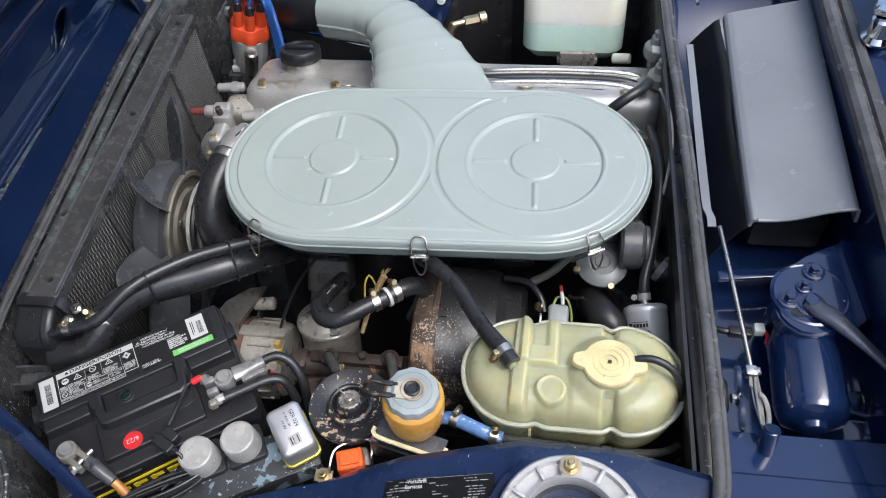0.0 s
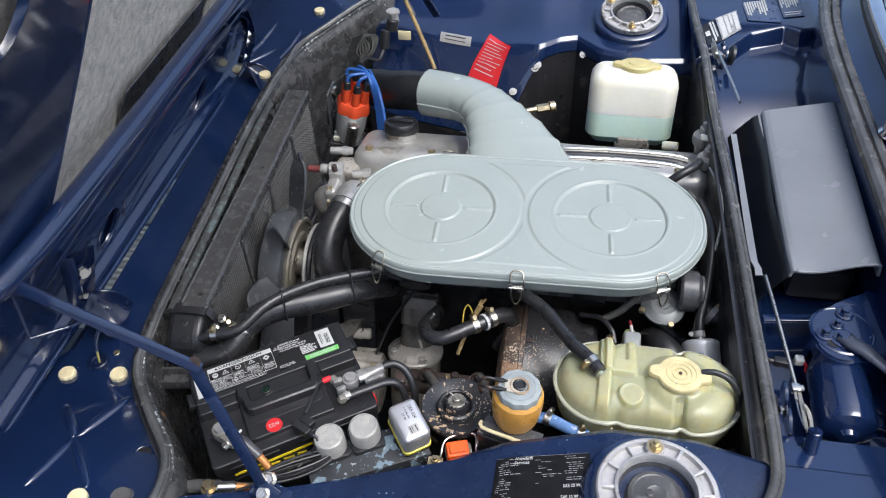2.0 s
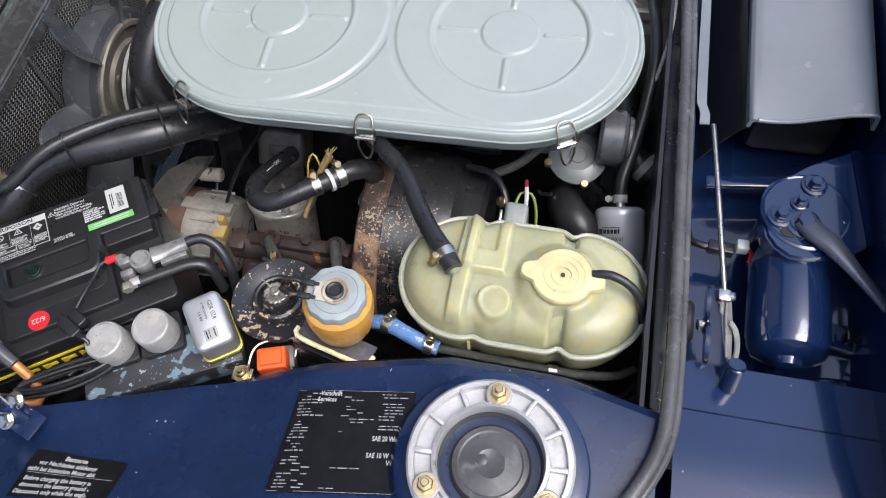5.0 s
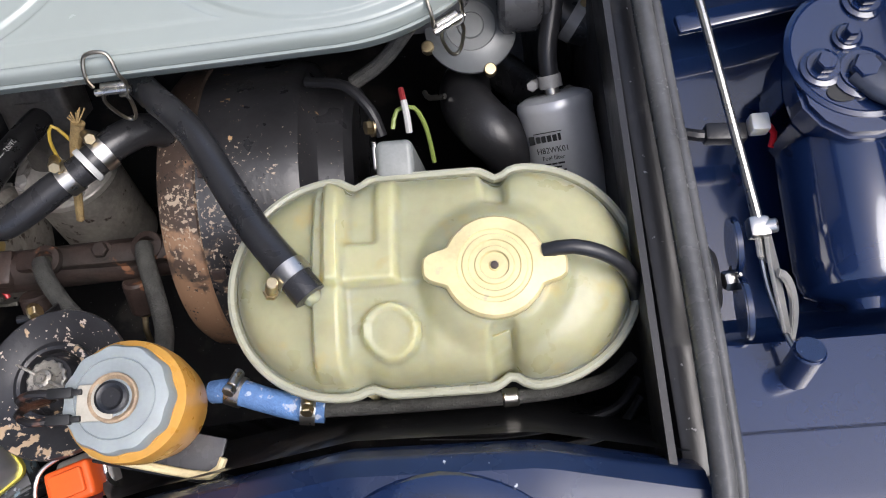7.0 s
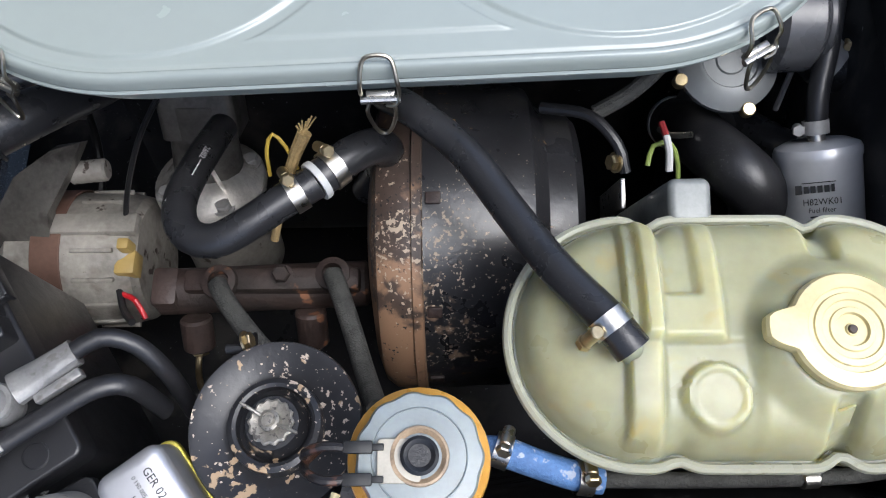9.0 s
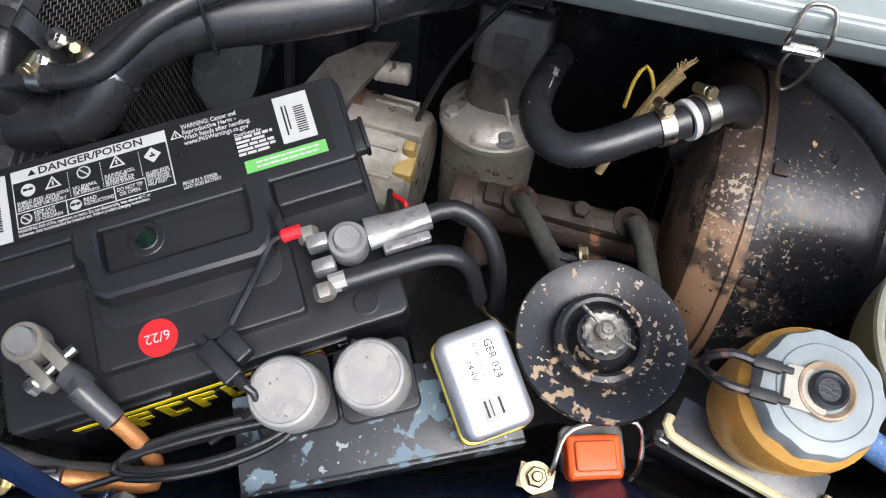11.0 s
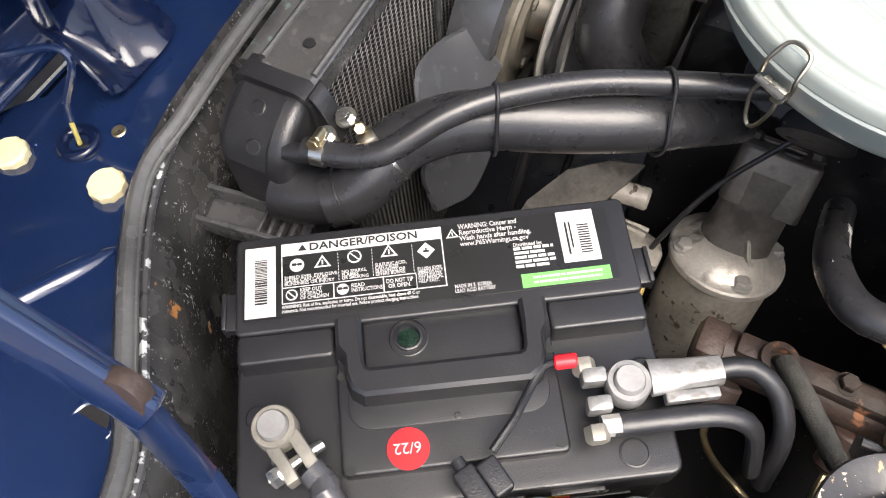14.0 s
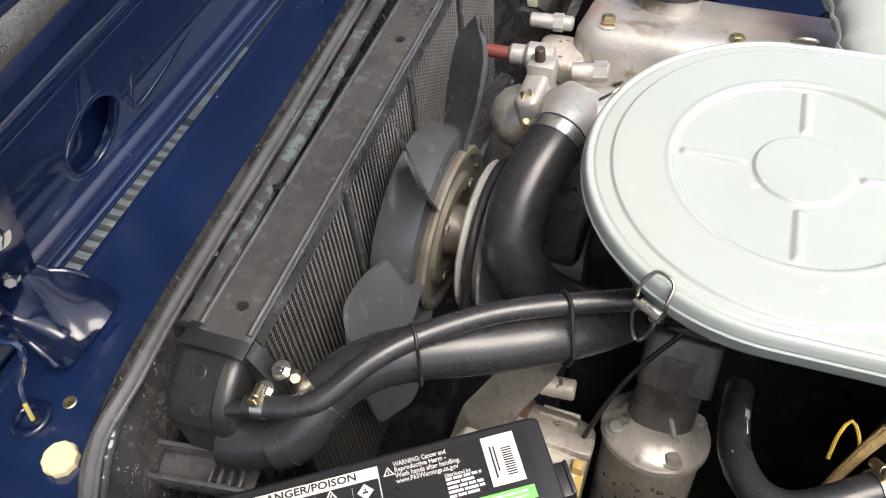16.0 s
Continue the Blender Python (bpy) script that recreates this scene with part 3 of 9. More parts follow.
RIBS = [((-0.783, 0.249), (-0.764, 0.337)), ((-0.764, 0.337), (-0.725, 0.427)), ((-0.813, 0.395), (-0.764, 0.337)), ((-0.764, 0.337), (-0.699, 0.262)),
        ((-0.897, 1.268), (-0.815, 1.376)), ((-0.893, 1.293), (-0.838, 1.467)), ((-0.800, 1.330), (-0.775, 1.440))]


# nose panel, with its pressed crosses at both ends
def nose(u, v):
    i = u * (len(FRONT) - 1)
    k = min(int(i), len(FRONT) - 2)
    x, y = (lerp(FRONT[k][j], FRONT[k + 1][j], i - k) for j in (0, 1))
    yo = MID + (y - MID) * 1.0
    xo = -0.857 - 0.012 * (y - 0.65)
    if abs(y - MID) > 0.40:
        t = (abs(y - MID) - 0.40) / 0.31
        xo = lerp(-0.857 - 0.012 * (y - 0.65), -1.02, min(1, t) ** 0.7)
        yo = MID + (y - MID) * lerp(1.0, 1.35, min(1, t))
    px, py = lerp(x, xo, v), lerp(y, yo, v)
    z = nose_z(px, py)
    return (px, py, z)


part("nose_panel", slab(nose, np.linspace(0, 1, 420), np.linspace(0, 1, 64), -0.002), BLUE, car)
for a, b in RIBS:
    pts = [(lerp(a[0], b[0], t), lerp(a[1], b[1], t)) for t in np.linspace(0, 1, 9)]
    part("pressed_rib", tube([(x, y, nose_z(x, y) - 0.003) for x, y in pts], [0.0045, 0.008, 0.0095, 0.010, 0.010, 0.010, 0.0095, 0.008, 0.0045], 14, 0.006), BLUE, car, sharp=80)
part("nose_front", slab(lambda u, v: (-0.862 - 0.012 * max(0, u - 0.65) - 0.03 * v, u, nose_z(-0.89, u) - 0.004 - 0.35 * v), np.linspace(0.5, 1.3, 20), [0, 1], 0.002), BLUE, car)


# bay wall under the front edge
def front_wall(u, v):
    i = u * (len(FRONT) - 1)
    k = min(int(i), len(FRONT) - 2)
    x, y = (lerp(FRONT[k][j], FRONT[k + 1][j], i - k) for j in (0, 1))
    dx, dy = FRONT[k + 1][0] - FRONT[k][0], FRONT[k + 1][1] - FRONT[k][1]
    n = math.hypot(dx, dy)
    ox, oy = -dy / n, dx / n          # inwards
    off, dz = table([(0, 0.0, 0.025), (0.12, 0.004, 0.012), (0.3, 0.016, -0.006), (0.55, 0.022, -0.04), (1, 0.026, -0.46)], v)
    return (x + ox * off, y + oy * off, nose_z(x, y) + dz)


part("front_bay_wall", slab(front_wall, np.linspace(0, 1, 90), np.linspace(0, 1, 22), 0.0), RUSTY_BLACK, car, "black bay wall with orange rust spots")

# rubber seal that runs round the front edge
seal_line = [(x, y, nose_z(x, y) + 0.022) for x, y in FRONT]
part("bay_seal", tube([(x + (0.012 if abs(y - MID) < 0.42 else 0.004), y, z) for x, y, z in seal_line], 0.0060, 12, 0.012, flat=1.1), RUBBER_GREY, car, "black rubber bay seal")
seal_out = [(x - 0.001, y + 0.008 * (0 if abs(y - MID) < 0.42 else (1 if y > MID else -1)), nose_z(x, y) + 0.006) for x, y in FRONT]
part("seal_lip", tube(seal_out, 0.0045, 10, 0.012, flat=1.3), RUBBER_GREY, car)
part("seal_bead", tube([(lerp(a[0], b[0], 0.5) - 0.001, lerp(a[1], b[1], 0.5), b[2] - 0.006) for a, b in zip(seal_out, seal_line)], 0.0036, 10, 0.012), RUBBER, car)
part("seal_fold", tube([(x + (0.0190 if abs(y - MID) < 0.42 else 0.0105), y, z + 0.001) for x, y, z in seal_line], 0.0022, 8, 0.012), RUBBER_GREY, car)
rail = [(x + 0.0290, y, nose_z(x, y) + 0.016) for x, y in FRONT[9:-9]]
part("seam_rail", tube(rail, 0.0080, 10, 0.02, flat=0.7), SEAM, car, "black seam with flaking paint")


scuff = []
for i in range(1, len(FRONT) - 1):
    dx, dy = FRONT[i + 1][0] - FRONT[i - 1][0], FRONT[i + 1][1] - FRONT[i - 1][1]
    n = math.hypot(dx, dy)
    scuff.append((FRONT[i][0] - dy / n * 0.011, FRONT[i][1] + dx / n * 0.011, nose_z(*FRONT[i]) + 0.016))
part("scuffed_edge", tube(scuff[:9], 0.0030, 8, 0.012), SCUFF, car, "bay edge with paint scuffed to pale metal")
part("scuffed_edge", tube(scuff[-9:], 0.0030, 8, 0.012), SCUFF, car, "bay edge with paint scuffed to pale metal")


# inner fenders with the suspension towers
def fender_profile(x, v, far):
    y_in, z_in = fender_edge(x)
    if far and x > -0.30:
        fy, fz = table([(-0.30, 0.358, 0.798), (-0.24, 0.380, 0.815), (-0.215, 0.388, 0.82), (-0.172, 0.352, 0.82), (-0.136, 0.338, 0.82), (-0.082, 0.392, 0.82), (0.016, 0.423, 0.82), (0.103, 0.414, 0.82), (0.45, 0.41, 0.82)], x)
        y_in, z_in = fy, fz
    if v <= 0.5:
        t = v / 0.5
        y = lerp(0.02, y_in, t)
        z = table([(0, 0.80), (0.10, 0.86), (0.25, 0.872), (1, 0.0)], 0)[0]
        z = lerp(0.872, z_in, smooth(0.25, 1.0, t)) - 0.09 * (1 - smooth(0, 0.12, t))
    else:
        t = (v - 0.5) / 0.5
        w = smooth(-0.30, -0.20, x)
        y1, z1 = table([(0, y_in, z_in), (0.3, y_in + 0.035, z_in - 0.035), (0.65, y_in + 0.095, z_in - 0.10), (1, y_in + 0.13, z_in - 0.16)], t)
        y2, z2 = table([(0, y_in, z_in), (0.25, y_in + 0.010, z_in - 0.008), (0.6, y_in + 0.014, z_in - 0.02), (1, y_in + 0.016, z_in - 0.03)], t)
        y, z = lerp(y1, y2, w), lerp(z1, z2, w)
        if x > -0.62 and not far:
            y, z = lerp(y_in, y, lerp(0.25, 1, w)), z
    return (x, mirror(y) if far else y, z)


def fender_low(x, v, far):
    x0, y, z = fender_profile(x, 1.0, far)
    s = -1 if far else 1
    bulge = 0.05 * math.exp(-((x - 0.0) / 0.13) ** 2) * math.sin(math.pi * min(1, v * 1.2)) if far else 0.02
    return (x, y + s * (0.004 + 0.05 * v + bulge * smooth(0, 0.2, v)), lerp(z, 0.25, v))


XS = np.linspace(-0.615, 0.13, 80)
for far in (False, True):
    part("inner_fender", slab(lambda u, v: fender_profile(u, v, far), XS, np.linspace(0, 1, 44), 0.0), BLUE if far else BLUE_WORN, car, "dark blue inner fender top")
    part("wheel_house", slab(lambda u, v: fender_low(u, v, far), XS, np.linspace(0, 1, 16), 0.0), BLACK_PAINT, car, "black painted wheel house wall")
    part("fender_side", slab(lambda u, v: (u, (mirror(-0.03 * v + 0.02) if far else 0.02 - 0.03 * v), 0.782 - 0.5 * v), [-1.0, -0.6, 0.2, 1.0], [0, 0.5, 1], 0.002), BLUE, car)
    part("fender_rear", slab(lambda u, v: (u, mirror(v) if far else v, 0.79), [0.13, 0.6, 1.0], [0.02, 0.2, 0.36], 0.002), BLUE, car)
# Unseen black floor added to block light from below the bay.
part("bay_light_block", box(1.0, 1.5, 0.02, Matrix.Translation((-0.25, 0.9, 0.24))), BLACK_PAINT, car)

# outer fender tops in front of the bay, beside the nose
for far in (False, True):
    s = (lambda y: mirror(y)) if far else (lambda y: y)
    part("fender_tip", slab(lambda u, v: (u, s(0.02 + 0.22 * v), 0.83 + 0.035 * smooth(-1.05, -0.62, u) - 0.05 * v ** 2 - 0.06 * (1 - smooth(0, 0.25, v))),
                            np.linspace(-1.05, -0.615, 16), np.linspace(0, 1, 10), 0.002), BLUE, car)


def tower(c, turns):
    """A suspension tower top in the pose c: pressed dome, cast ring with three nuts, rubber cap."""
    base = part("strut_tower", lathe([(0.088, -0.030), (0.084, -0.012), (0.079, -0.003), (0.072, 0.0), (0.060, 0.0), (0.045, -0.002)], c, 48), BLUE, car, "dark blue suspension tower top")
    part("tower_ring", join(
        lathe([(0.044, 0.001), (0.0665, 0.001), (0.0675, 0.003), (0.0675, 0.012), (0.0655, 0.014), (0.0615, 0.014), (0.0605, 0.008), (0.048, 0.008), (0.047, 0.015), (0.044, 0.016), (0.043, 0.014), (0.043, 0.001)], c, 56),
        *[box(0.018, 0.004, 0.006, c @ Matrix.Rotation(radians(turns[0] + a), 4, "Z") @ Matrix.Translation((0.054, 0, 0.011)), 0.001) for a in (30, 60, 90, 150, 180, 210, 270, 300, 330)]),
        TOWER_RING, base, "grey cast ring on the suspension tower")
    for a in turns:
        m = c @ Matrix.Rotation(radians(a), 4, "Z") @ Matrix.Translation((0.0545, 0, 0.009))
        part("boss", lathe([(0.011, 0), (0.011, 0.0055), (0.010, 0.0065), (0, 0.0065)], m, 24), TOWER_RING, base)
        part("nut", hexhead(m @ Matrix.Translation((0, 0, 0.0075)), 0.0068, 0.0065, 1.4, 0.004), BRASS, base, "yellow-plated hexagon nut")
    cap = part("bearing_cap", lathe([(0.043, 0.001), (0.041, -0.006), (0.0405, -0.016), (0.034, -0.017), (0.0335, -0.004), (0.031, 0.0005), (0.027, 0.0020), (0.0255, 0.0012), (0.012, 0.0030), (0.0105, 0.0022), (0.0, 0.0028)], c, 48), CAP_GREY, base, "dusty black rubber cap")
    part("cap_knob", hexhead(c @ Matrix.Rotation(radians(turns[0] + 40), 4, "Z") @ Matrix.Translation((0.006, 0.004, 0.0022)), 0.0050, 0.0015, 0), CAP_GREY, cap)


tower(Matrix.Translation((-0.002, 0.312, 0.888)), (92, 212, 332))
tower(Matrix.Translation((-0.021, 1.503, 0.852)) @ Matrix.Rotation(radians(13), 4, "X"), (-90, 30, 150))

# bulkhead, its seal, and the cowl behind it
part("bulkhead", box(0.020, 1.08, 0.60, Matrix.Translation((0.128, 0.92, 0.545)) @ Matrix.Rotation(radians(0.8), 4, "Z"), 0.003), BLACK_PAINT, car, "black bulkhead wall")
bs = [(0.092, 0.283, 0.893), (0.112, 0.315, 0.892), (0.128, 0.355, 0.889), (0.133, 0.41, 0.884), (0.134, 0.50, 0.879), (0.133, 0.62, 0.873), (0.131, 0.75, 0.872), (0.127, 0.90, 0.872),
      (0.121, 1.05, 0.872), (0.117, 1.20, 0.873), (0.114, 1.32, 0.875), (0.107, 1.40, 0.878), (0.099, 1.50, 0.884), (0.092, 1.60, 0.89)]
part("bulkhead_seal", join(tube([(x + 0.003, y, z) for x, y, z in bs], 0.0062, 16, 0.01, flat=1.1), tube([(x + 0.0105, y, z - 0.002) for x, y, z in bs], 0.0040, 12, 0.01, flat=1.3)), RUBBER_GREY, car, "grey-black rubber bulkhead seal", sharp=80)
part("seal_fold", tube([(x + 0.0065, y, z + 0.0035) for x, y, z in bs], 0.0009, 6, 0.01), SEAM_PALE, car, "pale edge of the rubber seal")
part("seal_channel", slab(lambda u, v: (0.118 + 0.004 * v, u, 0.868 - 0.055 * v), np.linspace(0.36, 1.30, 30), [0, 1], 0.004), RUBBER, car)


def cowl(x, y):
    """The tray, its near shelf, and the higher far end behind a pressed step."""
    z = 0.775 + 0.02 * smooth(0.22, 0.33, x)
    z = lerp(z, 0.836 + 0.17 * min(0.10, max(0, 0.452 - y)), smooth(0.47, 0.452, y))
    z = lerp(z, 0.828 + 0.06 * (x - 0.15), smooth(1.10, 1.26, y))
    step = table([(0.10, 1.335), (0.165, 1.360), (0.225, 1.436), (0.295, 1.463), (0.322, 1.442), (0.37, 1.462)], x)[0]
    z = lerp(z, 0.862 + 0.05 * (x - 0.2), smooth(step - 0.030, step, y))
    return (x, y, z)


part("cowl_panel", slab(lambda u, v: cowl(lerp(0.148 - 0.045 * smooth(1.20, 1.36, v), 0.36, u), v), np.linspace(0, 1, 90), [*np.linspace(0.40, 1.30, 110), *np.linspace(1.303, 1.48, 80), *np.linspace(1.49, 1.70, 12)], 0.0), BLUE, car, "dark blue cowl tray")
part("cowl_shelf", slab(cowl, np.linspace(0.147, 0.36, 14), np.linspace(0.10, 0.402, 20), 0.0), BLUE, car, "dark blue shelf beside the cowl tray")
part("cowl_front_wall", slab(lambda u, v: (0.149 - 0.02 * smooth(0.7, 1.3, u) + 0.002 * v, u, 0.862 - 0.12 * v), np.linspace(0.40, 1.33, 20), [0, 0.5, 1], 0.002), BLUE, car)
# the cowl's raised rear edge
CR = [(0.318, 0.10, 0.905), (0.320, 0.30, 0.918), (0.321, 0.45, 0.926), (0.322, 0.60, 0.932), (0.322, 0.80, 0.938), (0.318, 1.00, 0.944), (0.318, 1.20, 0.946), (0.330, 1.35, 0.944), (0.359, 1.48, 0.94), (0.41, 1.60, 0.93)]
part("cowl_rear_wall", slab(lambda u, v: (table([(r[1], r[0]) for r in CR], u)[0] - 0.004 * v, u, lerp(table([(r[1], r[2]) for r in CR], u)[0], 0.77, v)), np.linspace(0.1, 1.6, 40), np.linspace(0, 1, 8), 0.0), BLUE, car)
part("cowl_seal", join(tube([(x + 0.003, y, z + 0.004) for x, y, z in CR], 0.0115, 10, 0.012), tube([(x + 0.022, y, z + 0.007) for x, y, z in CR], 0.0085, 8, 0.012)), RUBBER_GREY, car, "thick grey rubber cowl seal")
part("corner_seal", tube([(0.352, 1.462, 0.944), (0.364, 1.505, 0.940), (0.356, 1.540, 0.934), (0.318, 1.556, 0.930), (0.25, 1.560, 0.926), (0.16, 1.562, 0.915), (0.10, 1.575, 0.900)], 0.0115, 12, 0.01), RUBBER_GREY, car, "rubber seal that turns along the far fender")
part("cowl_gutter", slab(lambda u, v: (table([(r[1], r[0]) for r in CR], u)[0] + 0.028 + 0.05 * v, u, table([(r[1], r[2]) for r in CR], u)[0] + 0.004 + 0.03 * v), np.linspace(0.1, 1.6, 40), np.linspace(0, 1, 5), 0.002), BLUE, car)
part("screen_trim", tube([(x + 0.082, y, z + 0.048) for x, y, z in CR], 0.017, 14, 0.02, flat=0.6), CHROME, car, "chrome windscreen trim")
part("screen_rubber", tube([(x + 0.064, y, z + 0.040) for x, y, z in CR], 0.008, 8, 0.02), RUBBER, car)
pane = part("windscreen", slab(lambda u, v: (table([(r[1], r[0]) for r in CR], u)[0] + 0.088 + 0.45 * v, u, table([(r[1], r[2]) for r in CR], u)[0] + 0.046 + 0.33 * v), np.linspace(0.1, 1.6, 30), np.linspace(0, 1, 6), 0.005), GLASS, car, "greenish windscreen glass")
pane.visible_shadow = False
part("dashboard", slab(lambda u, v: (0.46 + 0.5 * v, u, 0.93), [0.1, 0.9, 1.6], [0, 1], 0.05), DASH, car)
part("roof", slab(lambda u, v: (0.86 + 1.2 * v, u, 1.34 + 0.04 * v), [0.15, 0.9, 1.65], [0, 1], 0.03), BLUE, car)

for far in (False, True):
    s = (lambda y: mirror(y)) if far else (lambda y: y)
    part("side_panel", slab(lambda u, v: (u, s(0.02 - 0.03 * math.sin(math.pi * v)), lerp(0.92, 0.30, v)), np.linspace(1.0, 2.3, 8), np.linspace(0, 1, 8), 0.004), BLUE, car)
    part("windscreen_pillar", tube([(0.46, s(0.13), 0.95), (0.66, s(0.15), 1.14), (0.88, s(0.17), 1.35)], 0.028, 12, 0.03), BLUE, car)
    part("rear_pillar", tube([(2.04, s(0.17), 1.36), (2.15, s(0.12), 1.1), (2.22, s(0.06), 0.9)], 0.035, 12, 0.03), BLUE, car)
    part("door_rail", tube([(1.0, s(0.04), 0.92), (1.6, s(0.04), 0.925), (2.28, s(0.05), 0.92)], 0.02, 10, 0.05), CHROME, car)
part("cabin_floor", box(1.4, 1.6, 0.02, Matrix.Translation((1.6, 0.9, 0.30))), BLACK_PAINT, car)

# pale grille teeth in the slot between nose and hood
grille = thing("front_grille", "pale ribbed front grille seen through the hood slot", "grille", (-0.93, 0.9, 0.6))
part("grille_bar", box(0.012, 1.0, 0.02, Matrix.Translation((-0.985, 0.9, 0.67)), 0.002), GRILLE, grille)
for i in range(17):
    part("grille_rib", box(0.075, 0.0075, 0.03, Matrix.Translation((-0.945, 0.615 + 0.0145 * i, 0.685)), 0.0015, 1), GRILLE, grille)

# Panels, sheet and skirt added to close the slot off from the ground.
part("slot_panel", slab(lambda u, v: (-0.868 - 0.05 * v, u, 0.765 - 0.10 * v), np.linspace(0.12, 0.585, 8), [0, 0.5, 1], 0.002), BLUE, car)
part("slot_panel", slab(lambda u, v: (-0.868 - 0.05 * v, u, 0.765 - 0.10 * v), np.linspace(1.215, 1.68, 8), [0, 0.5, 1], 0.002), BLUE, car)
# Added black sheet; its colour stands for the shade down the slot.
part("slot_shade_sheet", box(0.16, 1.6, 0.004, Matrix.Translation((-0.955, 0.9, 0.60)), 0.001), INK_AND_DARK, car)
part("front_skirt", box(0.004, 1.6, 0.36, Matrix.Translation((-1.03, 0.9, 0.40)), 0.001), BLUE, car)

# Pale blocks added to stand for white reflections past the last rib.
for y, w in ((0.895, 0.020), (0.935, 0.028), (0.985, 0.022)):
    part("slot_reflection_block", box(0.06, w, 0.03, Matrix.Translation((-0.945, y, 0.685)), 0.002, 1), GRILLE, grille)

# ---- open hood ----
def oval_disc(c, rx, ry):
    return lathe([(0, 0), (1, 0), (1, 0.0008), (0, 0.0008)], Matrix.Translation((c.x, c.y, nose_z(c.x, c.y) + 0.0006)) @ Matrix.Diagonal((rx, ry, 1, 1)), 20)


HM = Matrix(((0.414, 0, 0.910, -0.898), (0, 1, 0, 0), (0.910, 0, -0.414, 0.800), (0, 0, 0, 1)))   # columns: up the slope, y, towards the engine
hood = thing("hood", "open dark blue front-hinged hood seen from below", "hood", (-0.9, 0.9, 0.8))
frame_out = [(-0.012, 0.20), (0.05, 0.13), (1.15, 0.10), (1.22, 0.2), (1.22, 1.6), (1.15, 1.70), (0.05, 1.67), (-0.012, 1.60)]
gap_low = [(0.176, 0.445), (0.188, 0.56), (0.202, 0.68), (0.206, 0.728), (0.214, 0.735), (0.250, 0.737), (0.256, 0.748)]
gap_top = [(1.02, 1.18), (0.62, 1.235), (0.52, 1.255), (0.44, 1.274), (0.36, 1.295), (0.26, 1.325), (0.20, 1.352), (0.18, 1.358)]
gap = gap_low + [(s, mirror(y)) for s, y in gap_low[::-1]] + [(s, y) for s, y in gap_top[::-1]] + [(s, mirror(y)) for s, y in gap_top]
holes = [oval(0.050, 0.693, 0.044, 0.033), oval(0.058, 1.075, 0.044, 0.033), oval(0.45, 0.33, 0.075, 0.040), oval(0.45, mirror(0.33), 0.075, 0.040), gap,
         oval(0.70, 0.38, 0.09, 0.06), oval(0.70, mirror(0.38), 0.09, 0.06)]
fr = plate_holes(frame_out, holes, 0.006, HM)
bmesh.ops.bevel(fr, geom=[e for e in fr.edges if e.is_manifold and e.calc_face_angle(0) > 1], offset=0.0018, segments=2, affect="EDGES")
inner = part("inner_frame", fr, BLUE, hood, "dark blue pressed inner frame with oval holes")
part("cross_tube", tube([HM @ Vector((0.306, 0.30, 0.000)), HM @ Vector((0.312, 0.42, 0.024)), HM @ Vector((0.314, 0.9, 0.028)), HM @ Vector((0.312, 1.38, 0.024)), HM @ Vector((0.306, 1.50, 0.000))], 0.0165, 20, 0.03), BLUE, inner, sharp=80)
part("tube_flange", tube([HM @ Vector((0.296, 0.42, 0.026)), HM @ Vector((0.298, 0.9, 0.030)), HM @ Vector((0.296, 1.38, 0.026))], 0.005, 10, 0.03), BLUE, inner, sharp=80)
part("slot_plate", slab(lambda u, v: HM @ Vector((lerp(0.20, 0.31, u), lerp(0.737, 1.063, v), -0.012 - 0.006 * math.sin(math.pi * u))), np.linspace(0, 1, 6), np.linspace(0, 1, 8), 0.002), MATT_BLACK, inner, "dark plate behind the cross tube")
for y0, y1, s0, s1, rr in ((0.44, 1.36, 0.146, 0.168, 0.015),):
    part("pressed_ridge", tube([HM @ Vector((s0 - 0.010, y0, -0.012)), HM @ Vector((s0, y0 + 0.08, -0.005)), HM @ Vector((s1, 0.9, -0.004)), HM @ Vector((s0, y1 - 0.08, -0.005)), HM @ Vector((s0 - 0.010, y1, -0.012))], rr, 16, 0.02), BLUE, inner, sharp=80)
for hs, hy in ((0.050, 0.693), (0.058, 1.075)):
    part("hole_rim", tube([HM @ Vector((hs + 0.047 * math.cos(a), hy + 0.036 * math.sin(a), 0.004)) for a in np.linspace(0, 2 * math.pi, 28, endpoint=False)], 0.0038, 8, 0.01, closed=True), BLUE, inner, sharp=80)
for c0, c1, c2 in (((0.084, 0.748), (0.022, 0.757), (0.046, 0.849)), ((0.092, mirror(0.748)), (0.030, mirror(0.757)), (0.054, mirror(0.849)))):
    part("pressed_crease", tube([HM @ Vector((*c0, 0.002)), HM @ Vector((*c1, 0.005)), HM @ Vector((*c2, 0.002))], 0.0045, 10, 0.006), BLUE, inner, sharp=80)
part("rolled_edge", tube([(-0.8655, 0.27, 0.787), (-0.866, 0.9, 0.787), (-0.8655, 1.53, 0.787)], 0.0055, 12, 0.03), BLUE, inner, sharp=80)
part("felt_pad", slab(lambda u, v: HM @ Vector((u, v, -0.030 + 0.003 * noise.noise((u * 9, v * 9, 0)))), np.linspace(0.112, 1.2, 40), np.linspace(0.2, 1.6, 40), 0.008), FELT, hood, "grey speckled felt insulation pad")
part("lower_lip", slab(lambda u, v: (lerp(-0.897, -0.8635, v ** 0.7), u, lerp(0.806, 0.786, v) - 0.004 * math.sin(math.pi * v)), np.linspace(0.25, 1.55, 30), np.linspace(0, 1, 8), 0.003), BLUE, inner)
